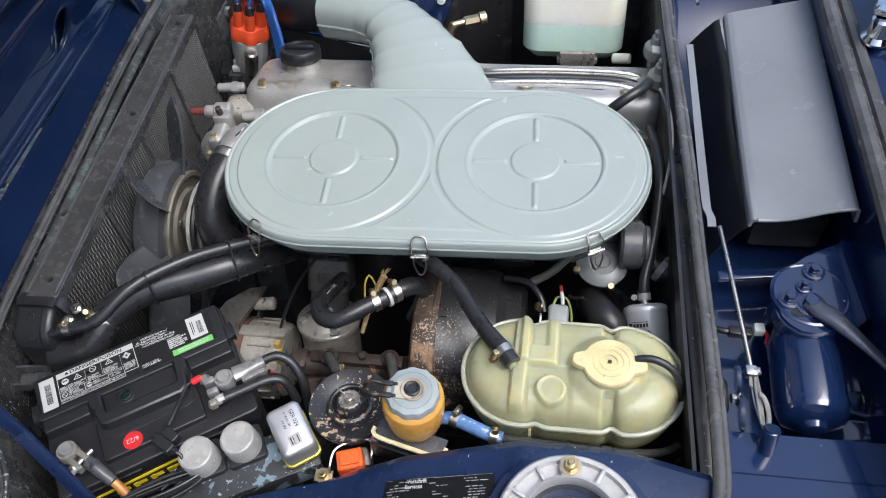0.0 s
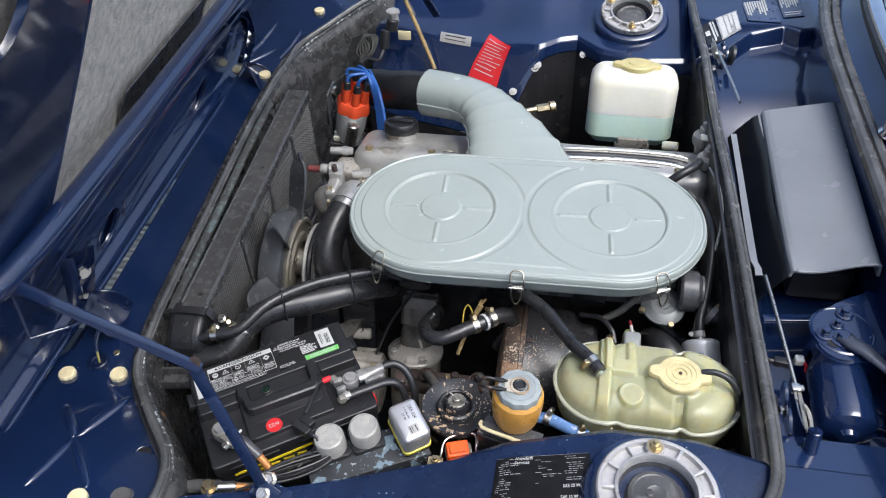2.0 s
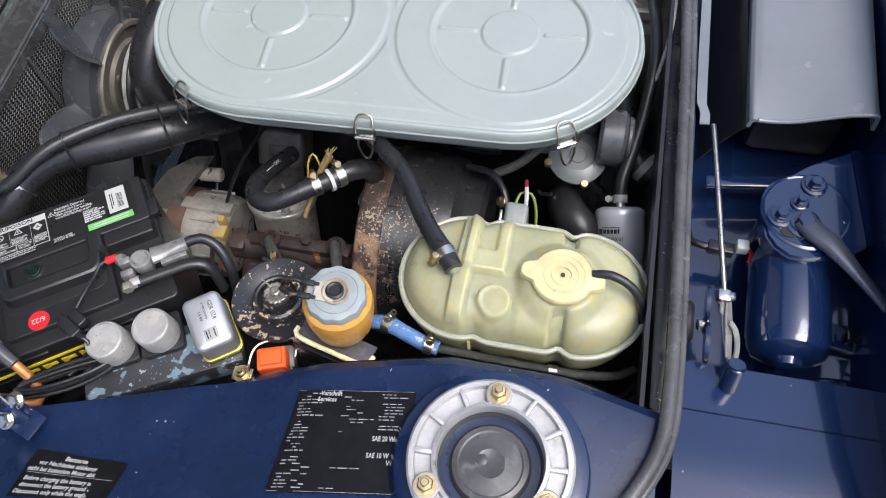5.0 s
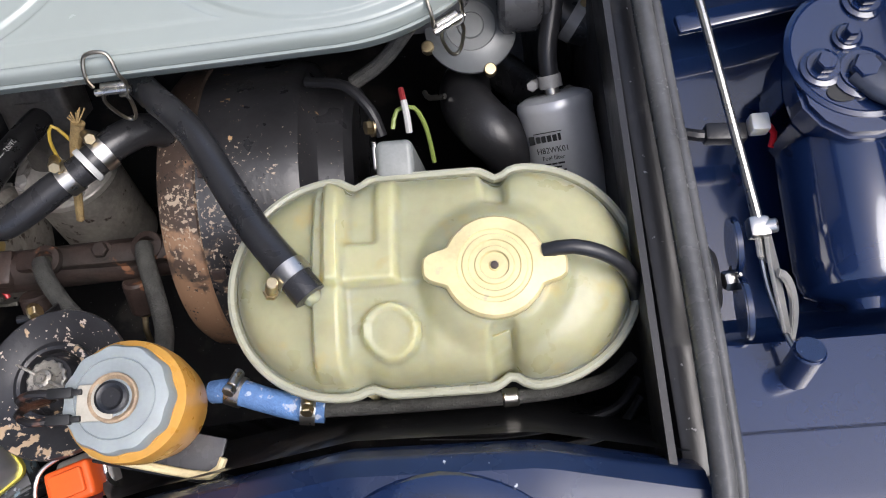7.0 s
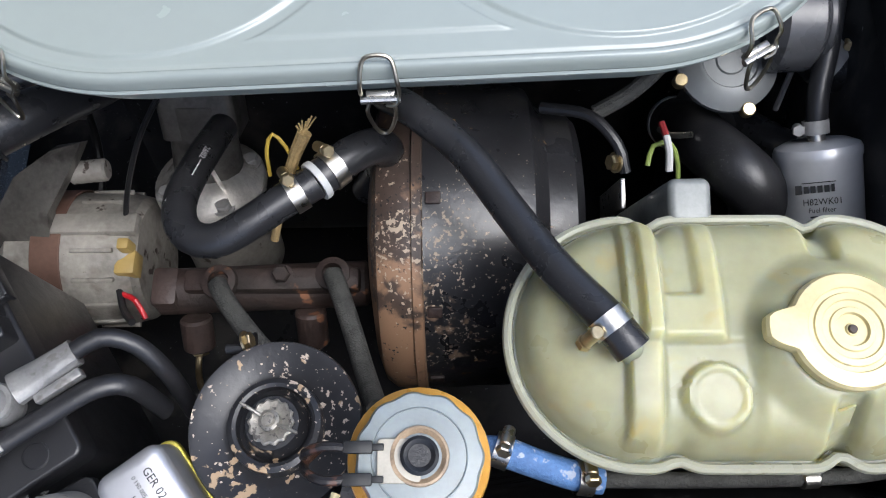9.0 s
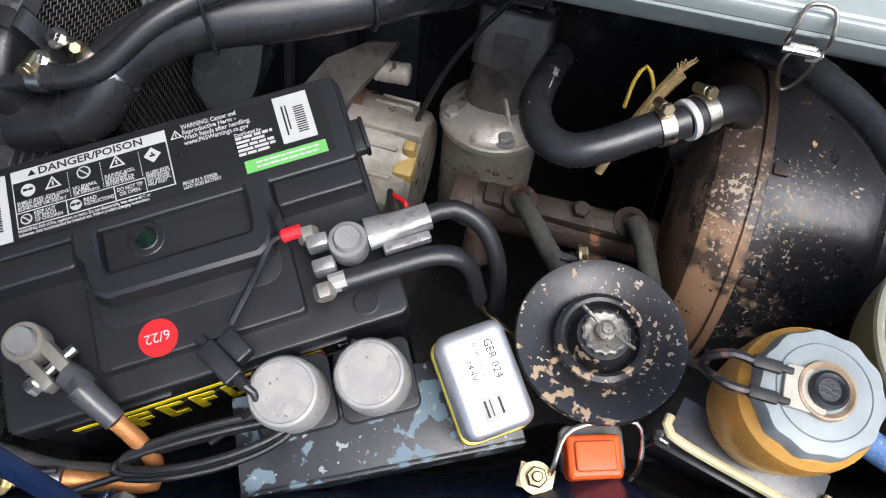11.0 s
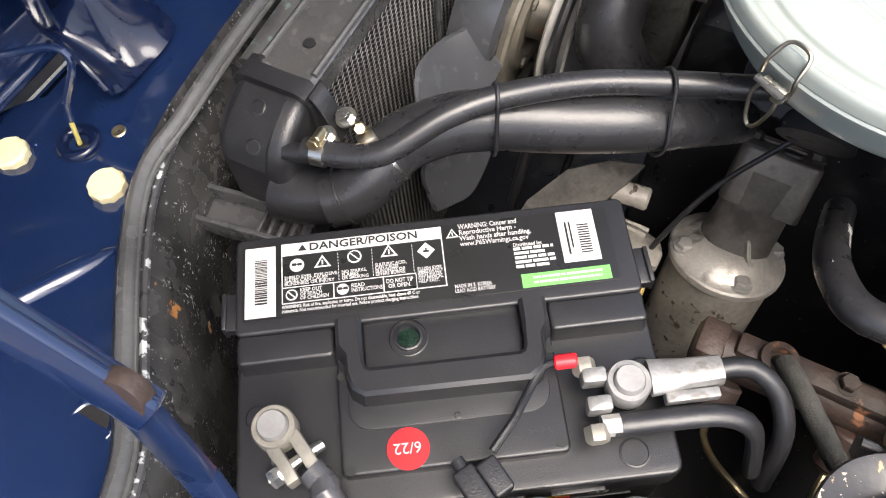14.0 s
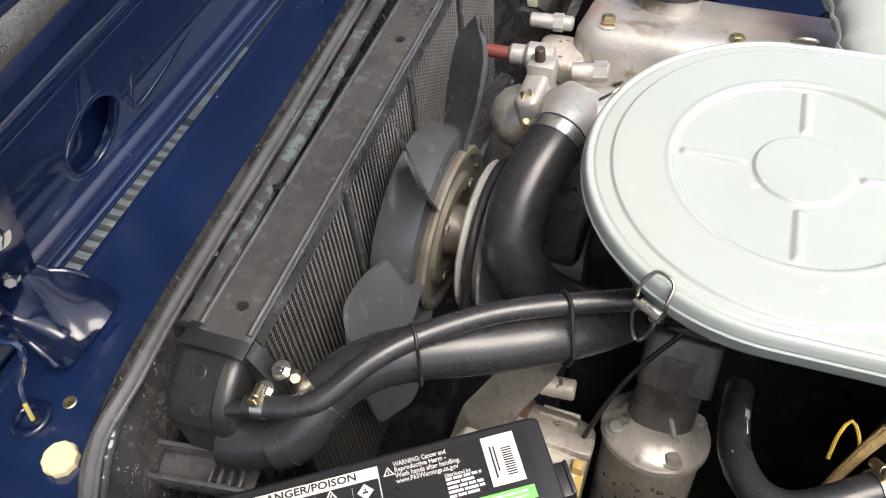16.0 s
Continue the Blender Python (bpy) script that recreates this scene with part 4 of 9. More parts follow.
part("lower_backing", slab(lambda u, v: HM @ Vector((u, v, -0.002 - 0.022 * smooth(-0.03, 0.06, u))), np.linspace(-0.012, 0.108, 14), np.linspace(0.12, 1.68, 20), 0.002), BLUE, hood)
part("outer_skin", slab(lambda u, v: HM @ Vector((u, v, -0.045 - 0.03 * (1 - ((v - 0.9) / 0.8) ** 2))), np.linspace(-0.06, 1.25, 12), np.linspace(0.08, 1.72, 16), 0.002), BLUE, hood)
for far in (False, True):
    f = (lambda y: mirror(y)) if far else (lambda y: y)
    k = -1 if far else 1
    def saddle(u, v):
        p = Vector((-0.800, f(0.516), 0.778)).lerp(Vector((-0.800, f(0.588), 0.780)), u)
        q = Vector((-0.866, f(0.530), 0.812)).lerp(Vector((-0.836, f(0.566), 0.836)), u)
        c = p.lerp(q, v)
        e = abs(2 * u - 1)
        c.z += 0.011 * math.sin(math.pi * min(1, 0.12 + v * 1.05)) * (1.35 * e ** 4 - 0.9 * (1 - e ** 2))      # dished, with both sides curled up
        c.z += 0.0035 * math.exp(-((u - 0.38 - 0.35 * v) / 0.10) ** 2) * smooth(0, 0.3, v)                    # pressed diagonal swage
        c.z += 0.0022 * math.sin(7 * u + 3) * v * (1 - v) * 4
        return c

    def upright(u, v):
        p = Vector((-0.866, f(0.530), 0.812)).lerp(Vector((-0.836, f(0.566), 0.836)), u)
        q = Vector((-0.838, f(0.532), 0.935)).lerp(Vector((-0.800, f(0.566), 0.935)), u)
        c = p.lerp(q, v)
        c += Vector((0.010, -k * 0.010, 0)) * math.sin(math.pi * v) * (1 - u)
        return c

    us = np.linspace(0, 1, 17)
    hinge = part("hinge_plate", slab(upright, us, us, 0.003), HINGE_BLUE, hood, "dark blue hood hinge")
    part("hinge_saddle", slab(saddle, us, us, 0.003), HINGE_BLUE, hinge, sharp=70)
    for u in (0, 1):
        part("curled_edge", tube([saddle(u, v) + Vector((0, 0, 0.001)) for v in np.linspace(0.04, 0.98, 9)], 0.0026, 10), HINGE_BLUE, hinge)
        part("drain_hole", oval_disc(saddle(u, 0) + Vector((0.006, 0, -0.004)), 0.006, 0.009), INK_AND_DARK, hinge)
    part("hinge_flange", slab(lambda u, v: Vector(upright(0, v)) + Vector((0.026 * u, -k * 0.012 * u * (1 - u), 0.004 * u)), us[::4], us, 0.003), BLUE, hinge)
    for u, v in ((0.62, 0.62), (0.25, 0.42), (0.6, 0.12)):
        p = Vector(upright(u, v))
        part("hinge_bolt", hexhead(along(p, p + Vector((0.72, -k * 0.62, 0.30))), 0.0085 if v > 0.2 else 0.005, 0.010, 1.4), STEEL, hinge, "zinc-plated hinge bolt")


# ---- air cleaner ----
def stadium(half, R, n):
    """Points c and outward normals round a stadium."""
    out = []
    per = 4 * half + 2 * math.pi * R
    for i in range(n):
        s = per * i / n
        if s < 2 * half:
            out.append((half - s, 0, 0, 1))
        elif s < 2 * half + math.pi * R:
            a = math.pi / 2 + (s - 2 * half) / R
            out.append((-half, 0, math.cos(a), math.sin(a)))
        elif s < 4 * half + math.pi * R:
            out.append((-half + (s - 2 * half - math.pi * R), 0, 0, -1))
        else:
            a = -math.pi / 2 + (s - 4 * half - math.pi * R) / R
            out.append((half, 0, math.cos(a), math.sin(a)))
    return out


def stadium_skin(half, R, rows, n, height, m):
    """Rings at the distances rows from the edge (0 = edge), raised to height(x, y, d)."""
    base = stadium(half, R, n)
    bm = bmesh.new()
    V = []
    for d in rows:
        r = max(R - d, 0)
        V.append([bm.verts.new((cx + nx * r, ny * r, height(cx + nx * r, ny * r, d))) for cx, _, nx, ny in base])
    for a, b in zip(V, V[1:]):
        for k in range(n):
            l = (k + 1) % n
            bm.faces.new((a[k], a[l], b[l], b[k]))
    bmesh.ops.remove_doubles(bm, verts=bm.verts, dist=1e-6)
    bmesh.ops.recalc_face_normals(bm, faces=bm.faces)
    return moved(bm, m)


AC = Matrix.Translation((-0.1925, 0.783, 0.879)) @ Matrix.Rotation(radians(1.8), 4, "Z")
ACH, ACR, DISC = 0.139, 0.1425, 0.134


def lid_height(x, y, d):
    z = 0.0
    # rounded outer bead and the groove inside it
    if d < 0.0035:
        z -= 0.0095 * (1 - math.sqrt(max(0, 1 - (1 - d / 0.0035) ** 2)))
    z -= 0.0016 * math.exp(-((d - 0.0068) / 0.0011) ** 2) + 0.0006 * smooth(0.006, 0.008, d)
    rr = []
    for cx in (-DISC, DISC):
        r = math.hypot(x - cx, y)
        rr.append(r)
        z += 0.0022 * smooth(0.1290, 0.1268, r)
        z -= 0.0034 * smooth(0.0870, 0.0842, r)
        z += 0.0007 * math.exp(-((r - 0.0895) / 0.0018) ** 2)
        z += 0.0024 * smooth(0.0328, 0.0308, r)
        a = math.atan2(y, x - cx) - radians(0.5)
        for q in range(4):
            t = a - q * math.pi / 2
            u, w = r * math.cos(t), r * math.sin(t)
            if u > 0:
                z += 0.0026 * smooth(0.0036, 0.0018, abs(w)) * smooth(0.036, 0.040, u) * smooth(0.0825, 0.078, u)
    # pressed triangles between the two discs
    e = min(min(rr) - 0.1345, 0.1215 - abs(y), 0.135 - abs(x))
    if abs(x) < 0.13:
        z += 0.0016 * smooth(0.000, 0.003, e)
    return z


air = thing("air_cleaner", "pale grey-blue oval twin air cleaner with wire clips", "air cleaner", (-0.19, 0.78, 0.82))
rows = list(np.linspace(0, 0.0035, 7)) + list(np.linspace(0.0042, 0.030, 34)) + list(np.linspace(0.0309, ACR, 124))
part("lid", stadium_skin(ACH, ACR, rows, 900, lid_height, AC), AIRBOX, air, "pale grey-blue pressed steel lid", sharp=60)
wall = [(0.0, -0.010), (-0.0012, -0.0115), (-0.0008, -0.0135), (0.003, -0.0145), (0.0085, -0.0150), (0.0095, -0.0190), (0.0105, -0.036), (0.016, -0.046), (0.032, -0.052), (0.08, -0.054)]


def sleeve(half, R, prof, n, m):
    base = stadium(half, R, n)
    bm = bmesh.new()
    V = [[bm.verts.new((cx + nx * (R - d), ny * (R - d), z)) for cx, _, nx, ny in base] for d, z in prof]
    for a, b in zip(V, V[1:]):
        for k in range(n):
            l = (k + 1) % n
            bm.faces.new((a[k], a[l], b[l], b[k]))
    bm.faces.new(V[-1])
    bmesh.ops.recalc_face_normals(bm, faces=bm.faces)
    return moved(bm, m)


part("casing", sleeve(ACH, ACR, wall, 160, AC), AIRBOX, air, "pale grey-blue lower casing")


def wire_clip(x, y, nx, ny, small=False):
    """A spring wire clip that hooks over the lid's edge at (x, y), facing (nx, ny)."""
    m = AC @ Matrix(((-ny, nx, 0, x), (nx, ny, 0, y), (0, 0, 1, -0.004), (0, 0, 0, 1)))   # x along the edge, y outwards
    T = lambda *p: m @ Vector(p)
    w = 0.0105
    up = [T(-w, 0.006, -0.010), T(-w * 0.95, 0.005, 0.000), T(-w * 0.62, -0.004, 0.009), T(w * 0.62, -0.004, 0.009), T(w * 0.95, 0.005, 0.000), T(w, 0.006, -0.010), T(w * 0.8, 0.010, -0.016), T(w * 0.3, 0.009, -0.018)]
    low = [T(-w * 0.55, 0.008, -0.014), T(-w * 0.75, 0.011, -0.022), T(-w * 0.42, 0.013, -0.037), T(0, 0.0135, -0.042), T(w * 0.42, 0.013, -0.037), T(w * 0.75, 0.011, -0.022), T(w * 0.55, 0.008, -0.014)]
    if small:
        up, low = up[1:5], up[1:3]
    clip = part("wire_clip", tube(up, 0.00125, 8, 0.002), CLIP_WIRE, air, "dull plated spring wire clip")
    if not small:
        part("lever_wire", tube(low, 0.00125, 8, 0.002), CLIP_WIRE, clip)
        part("clip_bracket", join(box(0.016, 0.004, 0.006, m @ Matrix.Translation((0, 0.004, -0.0155)), 0.0008), cyl(T(-0.011, 0.0075, -0.0145), T(0.011, 0.0075, -0.0145), 0.0022, 10)), STEEL, clip, "small steel clip bracket")


R0 = ACR
for x, y, a in ((-0.002, -R0, -90), (-ACH + R0 * math.cos(radians(240)), R0 * math.sin(radians(240)), 240), (ACH + R0 * math.cos(radians(298)), R0 * math.sin(radians(298)), 298)):
    wire_clip(x, y, math.cos(radians(a)), math.sin(radians(a)))
for x, y, a in ((-0.14, R0, 90), (0.115, R0, 90), (-ACH + R0 * math.cos(radians(160)), R0 * math.sin(radians(160)), 160), (ACH + R0 * math.cos(radians(27)), R0 * math.sin(radians(27)), 27)):
    wire_clip(x, y, math.cos(radians(a)), math.sin(radians(a)), True)

# duct that leaves the air cleaner and turns to the front
def oval_ring(c, d, w, h, upv=(0, 0, 1), n=28, p=2.6):
    d = Vector(d).normalized()
    u = Vector(upv)
    u = (u - d * u.dot(d)).normalized()
    s = d.cross(u)
    out = []
    for i in range(n):
        a = 2 * math.pi * i / n
        ca, sa = math.cos(a), math.sin(a)
        k = (abs(ca) ** p + abs(sa) ** p) ** (-1 / p)
        out.append(Vector(c) + s * (w / 2 * ca * k) + u * (h / 2 * sa * k))
    return out


duct_rows = []
D = [((-0.205, 0.890, 0.858), (-0.10, 1, 0), 0.186, 0.034), ((-0.212, 0.925, 0.859), (-0.14, 1, 0), 0.180, 0.040), ((-0.226, 0.965, 0.860), (-0.24, 1, 0), 0.163, 0.046),
     ((-0.243, 1.005, 0.860), (-0.34, 1, -0.01), 0.143, 0.054), ((-0.264, 1.045, 0.859), (-0.46, 1, -0.02), 0.122, 0.062), ((-0.286, 1.080, 0.858), (-0.62, 0.9, -0.03), 0.104, 0.068),
     ((-0.312, 1.108, 0.856), (-0.9, 0.75, -0.05), 0.094, 0.073), ((-0.345, 1.128, 0.853), (-1, 0.42, -0.07), 0.090, 0.078), ((-0.382, 1.142, 0.849), (-1, 0.32, -0.09), 0.089, 0.082), ((-0.420, 1.154, 0.845), (-1, 0.26, -0.10), 0.089, 0.084)]
for i in range(len(D) - 1):
    for j, t in enumerate(np.linspace(0, 1, 9)[:-1]):
        a, b = D[i], D[i + 1]
        w = lerp(a[2], b[2], t)
        h = lerp(a[3], b[3], t)
        ridge = 1.0 + 0.042 * math.exp(-((((i * 8 + j - 4) % 9) - 4) / 1.1) ** 2) * (1 if 16 <= i * 8 + j <= 48 else 0)
        duct_rows.append(oval_ring(Vector(a[0]).lerp(Vector(b[0]), t), Vector(a[1]).lerp(Vector(b[1]), t), w * ridge, h * ridge))
duct_rows.append(oval_ring(D[-1][0], D[-1][1], D[-1][2], D[-1][3]))
part("intake_duct", loft(duct_rows), AIRBOX, air, "pale grey-blue moulded intake duct", sharp=50)
part("duct_seam", tube([r[14] for r in duct_rows[12:]], 0.0024, 6, 0.01), AIRBOX, air)

hose_in = thing("intake_hose", "black corrugated intake hose from duct to grille", "hose", (-0.55, 1.28, 0.7))
HP = smooth_path([(-0.405, 1.150, 0.847), (-0.45, 1.168, 0.838), (-0.50, 1.205, 0.812), (-0.55, 1.250, 0.785), (-0.600, 1.282, 0.760), (-0.640, 1.295, 0.72), (-0.650, 1.295, 0.66)], 0.004)
part("corrugated_tube", tube(HP, [0.0385 + 0.0012 * (i % 2) for i in range(len(HP))], 22, raw=True), RUBBER, hose_in, sharp=70)

# ---- coolant expansion tank ----
tank = thing("expansion_tank", "yellowed translucent plastic coolant expansion tank", "coolant tank", (-0.008, 0.504, 0.74))
TK = Matrix.Translation((-0.0015, 0.5035, 0.832)) @ Matrix.Rotation(radians(-0.5), 4, "Z")
TH, TR = 0.0552, 0.0655


def notch(x, y):
    """How far the seam is drawn in by the upright channels."""
    return 0.006 * (math.exp(-((x + (0.045 if y > 0 else 0.038)) / 0.007) ** 2) * (1 if y > 0 else 0.6) + math.exp(-((x - 0.0425) / 0.007) ** 2))


def tank_top(x, y, d):
    d2 = max(0, d - 0.004)
    z = 0.026 * math.sqrt(max(0, 1 - (1 - min(1, d2 / 0.026)) ** 2)) if d > 0.004 else 0.0
    z += 0.004 * smooth(0.02, 0.055, d)
    # raised band across, with its shoulder
    mid = -0.0575 + 0.018 * (y + 0.02)
    band = smooth(0.0095, 0.0070, abs(x - mid)) * smooth(0.0, 0.012, d)
    z += 0.0070 * band
    sh = smooth(-0.060, -0.056, x) * smooth(-0.0155, -0.0195, x) * smooth(-0.0095, -0.0050, y) * smooth(0.002, 0.012, d)
    z += 0.0064 * sh
    dip = smooth(-0.0475, -0.0440, x) * smooth(-0.0270, -0.0305, x) * smooth(0.0130, 0.0165, y) * smooth(0.002, 0.012, d)
    z -= 0.0048 * dip
    # sunk field beside the band, and the raised round pad in it
    z -= 0.0022 * smooth(-0.049, -0.046, x) * smooth(0.002, -0.006, x) * smooth(-0.006, -0.010, y)
    r = math.hypot(x + 0.0232, y + 0.0350)
    z += 0.0060 * smooth(0.0172, 0.0150, r) - 0.0010 * smooth(0.0130, 0.0115, r)
    # upright channels, the near one with a small raised square
    for cx, sgn in ((0.0385, -1), (0.0400, 1)):
        z -= 0.0070 * smooth(0.0085, 0.0055, abs(x - cx)) * smooth(0.034, 0.042, sgn * y)
    z += 0.0045 * smooth(0.0058, 0.0040, abs(x - 0.0370)) * smooth(0.0058, 0.0040, abs(y + 0.0465))
    # neck under the cap
    r = math.hypot(x - 0.0370, y + 0.006)
    z += 0.009 * smooth(0.046, 0.030, r)
    return z


def tank_skin(rows, n, height, sign):
    base = stadium(TH, TR, n)
    bm = bmesh.new()
    V = []
    for d in rows:
        ring_v = []
        for cx, _, nx, ny in base:
            r = max(TR - d, 0)
            x, y = cx + nx * r, ny * r
            k = notch(x, y) * (1 if abs(ny) > 0.6 else 0) * smooth(0.05, 0.0, d)
            ring_v.append(bm.verts.new((x - nx * k, y - ny * k, sign * height(x, y, d))))
        V.append(ring_v)
    for a, b in zip(V, V[1:]):
        for k in range(n):
            l = (k + 1) % n
            bm.faces.new((a[k], a[l], b[l], b[k]))
    bmesh.ops.remove_doubles(bm, verts=bm.verts, dist=1e-6)
    bmesh.ops.recalc_face_normals(bm, faces=bm.faces)
    return moved(bm, TK)


rows = list(np.linspace(0, 0.03, 22)) + list(np.linspace(0.0315, TR, 30))
body = part("tank_body", join(tank_skin(rows, 360, tank_top, 1), tank_skin(rows, 160, lambda x, y, d: 2.6 * 0.026 * math.sqrt(max(0, 1 - (1 - min(1, d / 0.02)) ** 2)), -1)), TANK, tank, sharp=60)
seam_pts = []
for cx, _, nx, ny in stadium(TH, TR + 0.001, 140):
    x, y = cx + nx * (TR + 0.001), ny * (TR + 0.001)
    k = notch(x, y) * (1 if abs(ny) > 0.6 else 0)
    seam_pts.append(TK @ Vector((x - nx * k, y - ny * k, 0)))
part("weld_seam", tube(seam_pts, 0.0028, 8, raw=True, closed=True, flat=1.3), SEAM_PALE, body, "whitish weld seam")
CAPM = Matrix.Translation((0.0350, 0.4970, 0.8695)) @ Matrix.Rotation(radians(-3), 4, "Z") @ Matrix.Scale(0.875, 4)


def cap_wave(a, r):
    if r < 0.027:
        return r
    d = min(abs(((a - radians(0)) + math.pi) % (2 * math.pi) - math.pi), abs(((a - radians(180)) + math.pi) % (2 * math.pi) - math.pi))
    return r + 0.0125 * smooth(0.42, 0.10, d) * smooth(0.027, 0.031, r)


cap = part("cap", lathe([(0.0, 0.0), (0.031, 0.0), (0.0325, 0.0015), (0.0325, 0.0075), (0.031, 0.0095), (0.0235, 0.0100), (0.0228, 0.0090), (0.0205, 0.0090), (0.0198, 0.0102), (0.0165, 0.0103), (0.0158, 0.0092), (0.0125, 0.0092),
                         (0.0118, 0.0103), (0.0092, 0.0103), (0.0085, 0.0082), (0.0035, 0.0082), (0.0030, 0.0095), (0.0, 0.0096)], CAPM, 96, cap_wave), GOLD_CAP, tank, "gold-plated screw cap with two ears")
lettering("100", 0.0070, CAPM @ Matrix.Translation((0.0345, 0.0062, 0.0092)) @ Matrix.Rotation(radians(-90), 4, "Z"), BRASS, cap, "stamped_number", 0.012)
part("cap_pin", lathe([(0.0028, 0.0090), (0.0022, 0.0110), (0, 0.0112)], CAPM, 12), RUST, cap)
part("overflow_tube", tube([(0.062, 0.503, 0.876), (0.078, 0.503, 0.880), (0.098, 0.497, 0.874), (0.112, 0.488, 0.852), (0.118, 0.480, 0.81)], 0.0042, 12), RUBBER, tank, "thin black overflow tube")
part("neck", cyl((0.033, 0.4985, 0.850), (0.033, 0.4985, 0.8695), 0.027, 32), TANK, tank)
part("spout", cyl((-0.062, 0.488, 0.858), (-0.072, 0.496, 0.8745), 0.0065, 16), TANK, tank)
part("bracket", join(box(0.012, 0.006, 0.05, Matrix.Translation((-0.055, 0.446, 0.80)), 0.001), box(0.003, 0.006, 0.04, Matrix.Translation((-0.045, 0.442, 0.80)), 0.001)), CREAM, tank)

tank_hose = thing("tank_hose", "black rubber hose clamped to the expansion tank", "hose", (-0.12, 0.57, 0.84))
th_pts = [(-0.0665, 0.4895, 0.872), (-0.078, 0.505, 0.873), (-0.100, 0.534, 0.864), (-0.122, 0.570, 0.855), (-0.140, 0.600, 0.850), (-0.157, 0.621, 0.845), (-0.178, 0.643, 0.836), (-0.200, 0.675, 0.805), (-0.21, 0.73, 0.75)]
part("hose_tube", tube(th_pts, 0.0095, 16), HOSE, tank_hose)
hose_clamp((-0.0765, 0.5030, 0.8730), (-0.0665, 0.4895, 0.872), 0.0098, STEEL, BRASS, tank_hose, (-0.7, -0.5, 0.3))

# ---- battery ----
BC = (-0.507, 0.457)
BATM = Matrix.Translation((BC[0], BC[1], 0.803)) @ Matrix.Rotation(radians(34.2), 4, "Z") @ Matrix.Scale(0.955, 4)     # x along its length, y towards the label side, z = 0 on the label


def bm_at(x, y, z):
    return BATM @ Matrix.Translation((x, y, z))


def bp(x, y, z):
    return BATM @ Vector((x, y, z))


battery = thing("battery", "black car battery with printed warning label and handle", "battery", (BC[0], BC[1], 0.61))
case = part("case", rbox(0.240, 0.173, 0.150, 0.006, bm_at(0, 0, -0.190), 0.002), CASE_PLASTIC, battery, "grained black plastic case")
part("case_rim", rbox(0.246, 0.176, 0.022, 0.007, bm_at(0, 0, -0.0405), 0.0025), CASE_PLASTIC, battery)
for x in (-0.085, -0.045, 0.02, 0.065):
    part("rim_mark", box(0.03, 0.003, 0.0012, bm_at(x, -0.0885, -0.030), 0.0004), CASE_PLASTIC, case)
lid = part("lid", rbox(0.240, 0.064, 0.021, 0.004, bm_at(0, 0.0465, -0.0215), 0.002), CASE_PLASTIC, battery, "stepped black lid")
for x in (-0.091, 0.091):
    part("lid_step", rbox(0.058, 0.020, 0.017, 0.003, bm_at(x, 0.006, -0.0195), 0.002, taper=0.001), CASE_PLASTIC, lid)
part("handle_well", rbox(0.092, 0.034, 0.0140, 0.003, bm_at(0, 0.002, -0.0195), 0.0015), CASE_PLASTIC, lid)
part("front_step", rbox(0.126, 0.074, 0.0095, 0.004, bm_at(0, -0.034, -0.0195), 0.002), CASE_PLASTIC, lid)
U_OUT = [(-0.061, 0.016), (-0.061, 0.000), (-0.0562, -0.006), (-0.0557, -0.018), (-0.053, -0.0265), (-0.046, -0.0315), (0.046, -0.0325), (0.053, -0.0275), (0.0562, -0.018), (0.0567, -0.006), (0.0615, 0.000), (0.0615, 0.016)]
U_IN = [(-0.046, 0.016), (-0.046, 0.002), (-0.046, -0.006), (-0.0455, -0.011), (-0.0445, -0.014), (-0.042, -0.0152), (0.042, -0.0155), (0.0445, -0.0145), (0.0455, -0.0115), (0.046, -0.006), (0.046, 0.002), (0.046, 0.016)]
part("handle", loft([[bp(a[0] * 1.03, a[1] - 0.0022, -0.0095), bp(a[0], a[1], 0.0030), bp(lerp(a[0], b[0], 0.15), lerp(a[1], b[1], 0.15), 0.0048), bp(lerp(a[0], b[0], 0.85), lerp(a[1], b[1], 0.85), 0.0048), bp(b[0], b[1], 0.0030), bp(b[0], b[1], -0.0095)] for a, b in zip(U_OUT, U_IN)]), CASE_PLASTIC, battery, "black folding carrying handle")
part("handle_recess", rbox(0.114, 0.042, 0.0014, 0.013, bm_at(0, -0.026, -0.0104), 0.0005), CASE_PLASTIC, lid)
EY = bm_at(-0.0197, 0.0034, -0.0057)
eye = part("charge_eye", join(lathe([(0.0108, 0), (0.0116, 0), (0.0116, 0.0010), (0.0110, 0.0013), (0.0108, 0)], EY, 36), lathe([(0.0062, 0.0002), (0.0082, 0.0002), (0.0082, 0.0022), (0.0072, 0.0026), (0.0062, 0.0010), (0.0062, 0.0002)], EY, 36)), BLACK_PLASTIC, battery)
part("eye_glass", lathe([(0.0062, 0.0003), (0.003, 0.0006), (0, 0.0007)], EY, 24), material("dark_green_lens", (0.003, 0.012, 0.007), 0.25, 0, 0.8, 200, 0.3, 300), eye)
for x, y in ((-0.057, -0.068), (0.058, -0.066), (-0.060, -0.014), (0.061, -0.012)):
    part("lid_hole", cyl(bp(x, y, -0.012), bp(x, y, -0.0094), 0.0026, 14), INK_AND_DARK, lid)
for x, y in ((0.112, -0.028), (0.098, -0.074), (-0.110, -0.030), (-0.075, -0.072)):
    part("vent_disc", lathe([(0.0085, 0), (0.0085, 0.0008), (0.0075, 0.0010), (0.0072, 0.0004), (0, 0.0004)], bm_at(x, y, -0.0186), 28), CASE_PLASTIC, lid)
